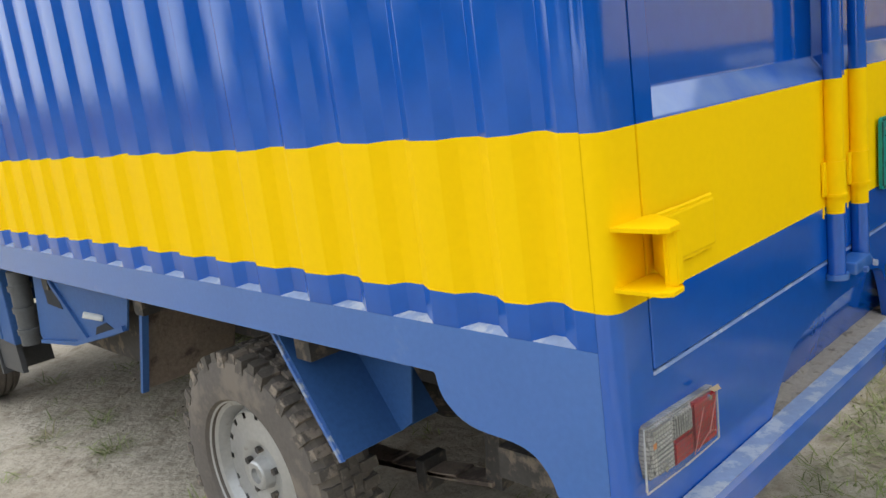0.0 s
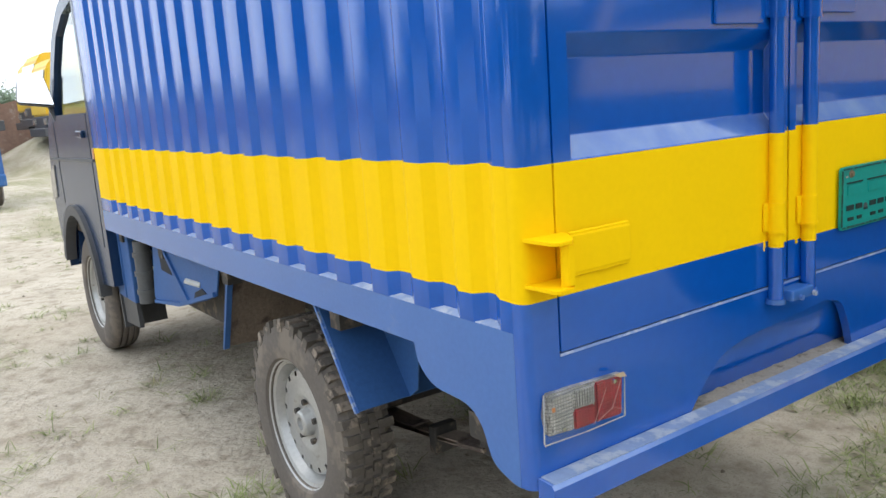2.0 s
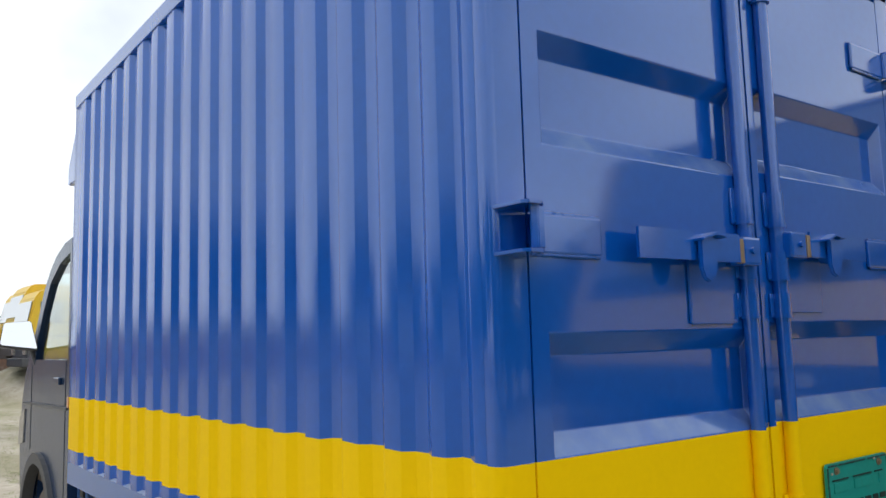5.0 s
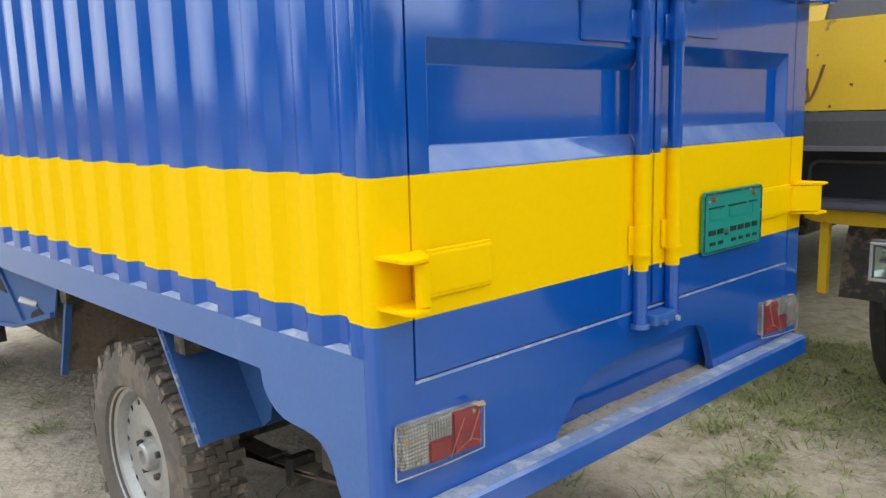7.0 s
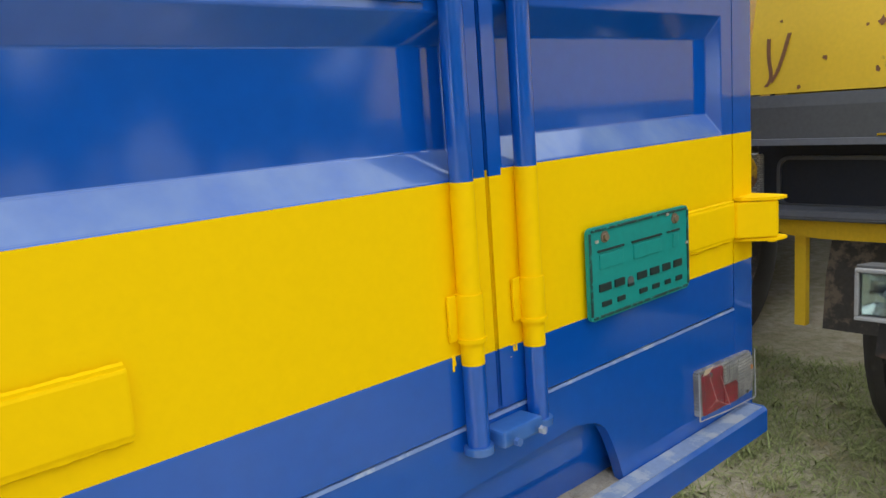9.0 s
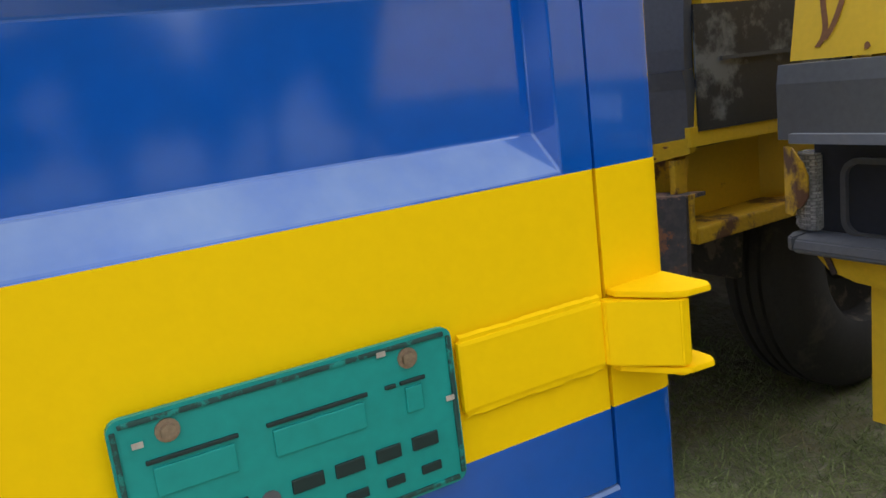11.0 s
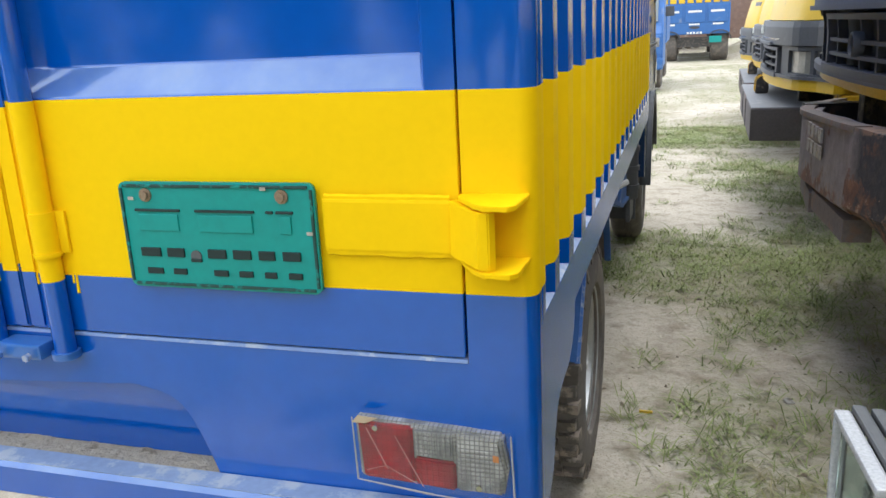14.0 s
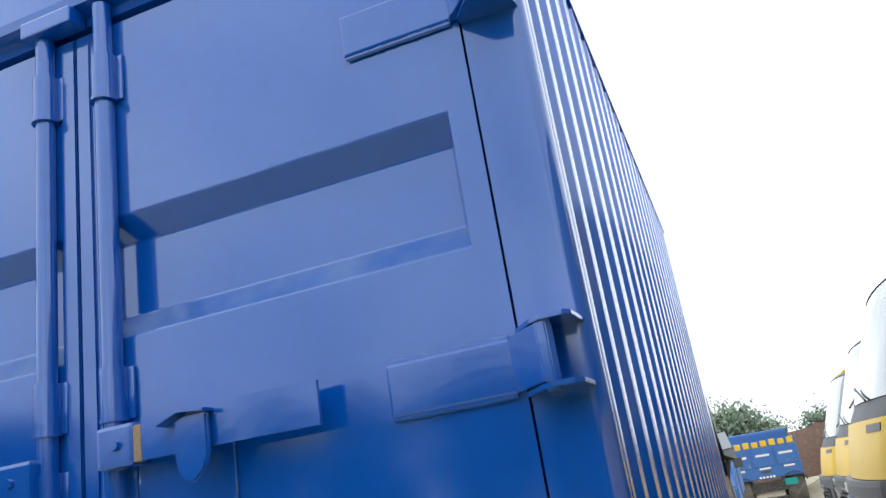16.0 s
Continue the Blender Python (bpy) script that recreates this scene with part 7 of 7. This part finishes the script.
def far_lorry(x, y, yaw):
    t = thing("far_yellow_lorry", "yellow and black lorry parked before the brick wall", "lorry", group="lorries before the wall")
    t.matrix_basis = pose(x, y, rise(x, y) - 0.02, 0, 0, yaw) @ Matrix.Scale(1.36, 4)
    part("cab", prism([(0.0, 1.05), (0.02, 1.6), (0.18, 2.5), (0.4, 2.78), (1.9, 2.80), (1.9, 1.05)], "y", -1.1, 1.1, 0.06), TRUCK_YELLOW, t)
    part("lower_front", box(0.03, 1.8, -1.08, 1.08, 0.62, 1.05, 0.03), TRUCK_BLACK, t)
    part("windscreen", prism([(0.02, 1.70), (0.155, 2.42), (0.14, 2.43), (0.0, 1.71)], "y", -0.95, 0.95), WINDSCREEN, t)
    part("bumper", box(-0.12, 0.1, -1.12, 1.12, 0.42, 0.68, 0.03), TRUCK_BLACK, t)
    for s in (-1, 1):
        part("side_window", box(0.35, 1.05, *sorted((s * 1.10, s * 1.115)), 1.75, 2.4, 0.0), WINDSCREEN, t)
        part("head_lamp", box(-0.02, 0.05, *sorted((s * 0.62, s * 0.98)), 0.78, 0.96, 0.01), CLEAR_LENS, t)
    part("load_bed", box(2.0, 6.0, -1.1, 1.1, 0.95, 1.9, 0.02), WOOD, t)
    for y in (-1.08, 0.83):
        for x in (1.0, 4.6):
            bm = lathe([(0, 0.25), (0, 0.42), (0.05, 0.5), (0.2, 0.5), (0.25, 0.42), (0.25, 0.25), (0.2, 0.0)], 28)
            bmesh.ops.transform(bm, matrix=Matrix.Rotation(radians(90), 4, "Z"), verts=bm.verts[:])
            o = part("tyre", bm, RUBBER, t, smooth=True)
            o.location = (x, y + 0.0, 0.5)


for x, y in ((5.45, 37.6), (5.62, 40.6), (5.75, 43.4)):
    far_lorry(x, y, 2)

# ---- brick wall round the yard ----


def yard_wall(name, p, q, height):
    p, q = Vector(p), Vector(q)
    n = max(2, int((q - p).length / 3))
    d = (q - p).normalized()
    side = Vector((-d.y, d.x, 0)) * 0.12
    root = thing(name, "weathered red brick yard wall", "wall", kind="structure")
    bm = bmesh.new()
    for i in range(n):
        a, b = p.lerp(q, i / n), p.lerp(q, (i + 1) / n)
        za, zb = rise(a.x, a.y), rise(b.x, b.y)
        vs = [bm.verts.new((c.x + o.x, c.y + o.y, z)) for c, o, z in (
            (a, side, -0.2), (b, side, -0.2), (b, -side, -0.2), (a, -side, -0.2),
            (a, side, height + za), (b, side, height + zb), (b, -side, height + zb), (a, -side, height + za))]
        for f in ((0, 1, 2, 3), (7, 6, 5, 4), (0, 4, 5, 1), (1, 5, 6, 2), (2, 6, 7, 3), (3, 7, 4, 0)):
            bm.faces.new([vs[k] for k in f])
        pv = [(a.x, a.y, za)]
        for x, y, z in pv:
            bm_box(bm, x - 0.19, x + 0.19, y - 0.19, y + 0.19, -0.2, height + 0.12 + z)
    part("brickwork", bm, BRICK, root)


yard_wall("wall_north", (-40, 46.5, 0), (50, 46.5, 0), 2.75)

# ---- trees beyond the wall ----


def tree(x, y, h, seed, label, leaf=HAZED_LEAF):
    rnd = random.Random(seed)
    t = thing("tree", label, "tree", at=(x, y, rise(x, y) - 0.1), group="trees beyond the wall")
    bm = bmesh.new()
    bm_rod(bm, (0, 0, 0), (0.1, 0, h * 0.5), 0.16, 8, 0.09)
    tips = []
    for i in range(7):
        a, e = rnd.uniform(0, 6.28), rnd.uniform(0.3, 0.8)
        p = Vector((0.07, 0, h * rnd.uniform(0.12, 0.5)))
        q = p + Vector((math.cos(a) * e, math.sin(a) * e, 1.0)) * h * rnd.uniform(0.22, 0.38)
        bm_rod(bm, p, q, 0.07, 6, 0.02)
        tips.append(q)
    part("trunk", bm, BARK, t)
    verts, faces = [], []
    for q in tips + [Vector((0, 0, h * 0.8))]:
        for k in range(420):
            d = Vector((rnd.gauss(0, 1), rnd.gauss(0, 1), rnd.gauss(0, 0.75)))
            c = q + d * h * 0.105
            s = rnd.uniform(0.07, 0.15) * h / 5
            u = Vector((rnd.gauss(0, 1), rnd.gauss(0, 1), rnd.gauss(0, 1))).normalized()
            v = u.orthogonal().normalized()
            b = len(verts)
            verts += [tuple(c + u * s), tuple(c + v * s * 0.6), tuple(c - u * s), tuple(c - v * s * 0.6)]
            faces.append((b, b + 1, b + 2, b + 3))
    me = bpy.data.meshes.new("crown")
    me.from_pydata(verts, [], faces)
    me.materials.append(leaf)
    ob = new("crown", me)
    ob.parent = t


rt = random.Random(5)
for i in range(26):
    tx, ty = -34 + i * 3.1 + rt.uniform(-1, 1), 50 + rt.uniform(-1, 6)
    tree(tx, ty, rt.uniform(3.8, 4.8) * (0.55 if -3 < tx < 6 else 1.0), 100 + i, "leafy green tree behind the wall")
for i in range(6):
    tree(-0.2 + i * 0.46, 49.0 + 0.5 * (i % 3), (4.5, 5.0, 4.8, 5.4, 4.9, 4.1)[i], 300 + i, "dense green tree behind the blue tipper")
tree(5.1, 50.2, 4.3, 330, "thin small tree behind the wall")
for i in range(22):
    tree(-25 - rt.uniform(0, 3), -24 + i * 2.9 + rt.uniform(-1, 1), rt.uniform(6.0, 8.0), 400 + i, "tall leafy tree beyond the yard wall", LEAF_NEAR)
for i in range(24):
    tree(-22 + i * 1.9 + rt.uniform(-0.5, 0.5), -11.5 - rt.uniform(0, 1.5), rt.uniform(3.0, 3.9), 500 + i, "low leafy tree at the edge of the yard", LEAF_NEAR)
# unseen bushes, added to close bright gaps in what the doors reflect
for i in range(30):
    tree(-26 + i * 1.5 + rt.uniform(-0.4, 0.4), -10.4 - rt.uniform(0, 0.6), rt.uniform(1.8, 2.4), 540 + i, "unseen leafy bush added to darken door reflections", LEAF_NEAR)

# ---- grass and litter ----


def grass():
    rnd = random.Random(11)
    verts, faces = [], []

    def tuft(x, y, blades, length, spread, flat):
        """Thin blades from one root; flat 0 stands up, 1 lies on the ground."""
        z = ground_z(x, y)
        for _ in range(blades):
            a = rnd.uniform(0, 6.283)
            px, py = x + rnd.gauss(0, spread), y + rnd.gauss(0, spread)
            ln = length * rnd.uniform(0.45, 1.25)
            up = ln * (1.0 - 0.75 * flat) * rnd.uniform(0.5, 1.0)
            run = math.sqrt(max(0.0, ln * ln - up * up)) + 0.3 * ln
            dx, dy = math.cos(a) * run, math.sin(a) * run
            w = rnd.uniform(0.0011, 0.0027)
            sx, sy = -math.sin(a) * w, math.cos(a) * w
            b = len(verts)
            verts.extend([(px - sx, py - sy, z - 0.004), (px + sx, py + sy, z - 0.004),
                          (px + dx * 0.5 + sx * 0.8, py + dy * 0.5 + sy * 0.8, z + up * 0.85), (px + dx * 0.5 - sx * 0.8, py + dy * 0.5 - sy * 0.8, z + up * 0.85),
                          (px + dx, py + dy, z + up * 0.9)])
            faces.extend([(b, b + 1, b + 2, b + 3), (b + 3, b + 2, b + 4)])

    # thin turf along the lorries: low nap and looser tufts of longer blades
    for _ in range(30000):
        x, y = rnd.uniform(0.4, 3.4), rnd.uniform(-1.3, 9.0)
        if turf(x, y) > rnd.uniform(0.35, 1.15):
            tuft(x, y, rnd.randint(3, 7), rnd.uniform(0.016, 0.042), 0.022, 0.6)
    for _ in range(6400):
        x, y = rnd.uniform(0.5, 3.4), rnd.uniform(-1.3, 9.0)
        if turf(x, y) > rnd.uniform(0.2, 0.9):
            tuft(x, y, rnd.randint(9, 22), rnd.uniform(0.045, 0.10), 0.030, rnd.uniform(0.5, 0.9))
    # sparse flat tufts on the open sand
    for _ in range(3600):
        x, y = rnd.uniform(-3.8, 1.6), rnd.uniform(-1.6, 10.0)
        if turf(x, y) > rnd.uniform(0.1, 0.7) or rnd.random() < 0.10:
            tuft(x, y, rnd.randint(8, 24), rnd.uniform(0.035, 0.10), 0.026, 0.85)
    # larger loose tufts round the rear wheel and along the side
    for x, y, count, ln in ((0.27, 2.68, 40, 0.10), (0.18, 2.35, 60, 0.09), (0.08, 2.73, 22, 0.08), (0.04, 1.34, 34, 0.10), (-0.04, 1.36, 30, 0.09), (-0.10, 1.41, 22, 0.07),
                            (-0.54, 2.14, 22, 0.08), (-0.63, 2.07, 22, 0.08), (-0.47, 1.74, 18, 0.07), (-0.45, 1.60, 16, 0.07), (-0.58, 1.48, 26, 0.09), (-0.31, 1.38, 12, 0.06),
                            (-0.20, 1.50, 10, 0.06), (-0.27, 1.82, 16, 0.06), (-0.31, 2.35, 14, 0.06), (-0.37, 2.64, 16, 0.06), (0.19, 0.85, 34, 0.08), (0.27, 0.77, 28, 0.08), (0.08, 0.89, 14, 0.06)):
        tuft(x, y, count, ln, 0.035, 0.75)
    for _ in range(9000):
        x, y = rnd.uniform(-6, 8), rnd.uniform(9, 30)
        if turf(x, y) > 0.35:
            tuft(x, y, 5, 0.05, 0.05, 0.4)
    me = bpy.data.meshes.new("grass")
    me.from_pydata(verts, [], faces)
    me.materials.append(GRASS)
    tagged(new("grass", me), "short worn grass in thin patches on sand", "grass", kind="stuff")


grass()


def dirt_clods():
    """Crumbs of earth, straw and gravel strewn over the sand."""
    rnd = random.Random(23)
    verts, faces = [], []
    for _ in range(4200):
        x, y = rnd.uniform(-3.0, 3.2), rnd.uniform(-1.4, 8.0)
        if rnd.random() > 0.35 + 0.5 * turf(x, y):
            continue
        r = rnd.uniform(0.0025, 0.008) if rnd.random() < 0.9 else rnd.uniform(0.008, 0.014)
        z = ground_z(x, y)
        b = len(verts)
        a = rnd.uniform(0, 6.283)
        st = rnd.choice((1.0, 1.0, 2.2))
        for k in range(4):
            t = a + k * 1.571
            q = r * rnd.uniform(0.7, 1.2)
            u, v = math.cos(t) * q * st, math.sin(t) * q
            verts.append((x + u * math.cos(a) - v * math.sin(a), y + u * math.sin(a) + v * math.cos(a), z - 0.002))
        verts.append((x + rnd.uniform(-0.3, 0.3) * r, y + rnd.uniform(-0.3, 0.3) * r, z + r * 0.8))
        faces += [(b, b + 1, b + 4), (b + 1, b + 2, b + 4), (b + 2, b + 3, b + 4), (b + 3, b, b + 4)]
    me = bpy.data.meshes.new("dirt_clods")
    me.from_pydata(verts, [], faces)
    me.materials.append(CLOD)
    tagged(new("dirt_clods", me), "brown crumbs of earth and straw on sand", "dirt", kind="stuff")


dirt_clods()


def stone(x, y, r, seed, label):
    rnd = random.Random(seed)
    bm = bmesh.new()
    bmesh.ops.create_icosphere(bm, subdivisions=2, radius=r)
    # broken facets: flatten the lump against a few random planes
    cuts = [(Vector((rnd.uniform(-1, 1), rnd.uniform(-1, 1), rnd.uniform(-0.3, 1))).normalized(), r * rnd.uniform(0.45, 0.75)) for _ in range(9)]
    for v in bm.verts:
        for normal, depth in cuts:
            over = v.co.dot(normal) - depth
            if over > 0:
                v.co -= normal * over
        v.co += Vector((rnd.uniform(-1, 1), rnd.uniform(-1, 1), rnd.uniform(-1, 1))) * r * 0.03
        v.co.x *= 1.25
        v.co.z *= 0.8
    bmesh.ops.translate(bm, verts=bm.verts[:], vec=(x, y, ground_z(x, y) + r * 0.35))
    tagged(link_mesh("stone", bm, STONE), label, "stone", group="stones on the ground")


stone(2.62, 1.42, 0.036, 3, "pale broken stone lying on thin grass")
stone(1.983, 1.58, 0.016, 5, "small pale stone lying on grass")
stone(2.79, 1.93, 0.034, 8, "grey stone lying in the shade of a lorry")
lit = link_mesh("litter", box(1.540, 1.580, 1.405, 1.413, 0.002, 0.010, 0.002), TRUCK_YELLOW)
tagged(lit, "small yellow plastic scrap on the sand", "litter")
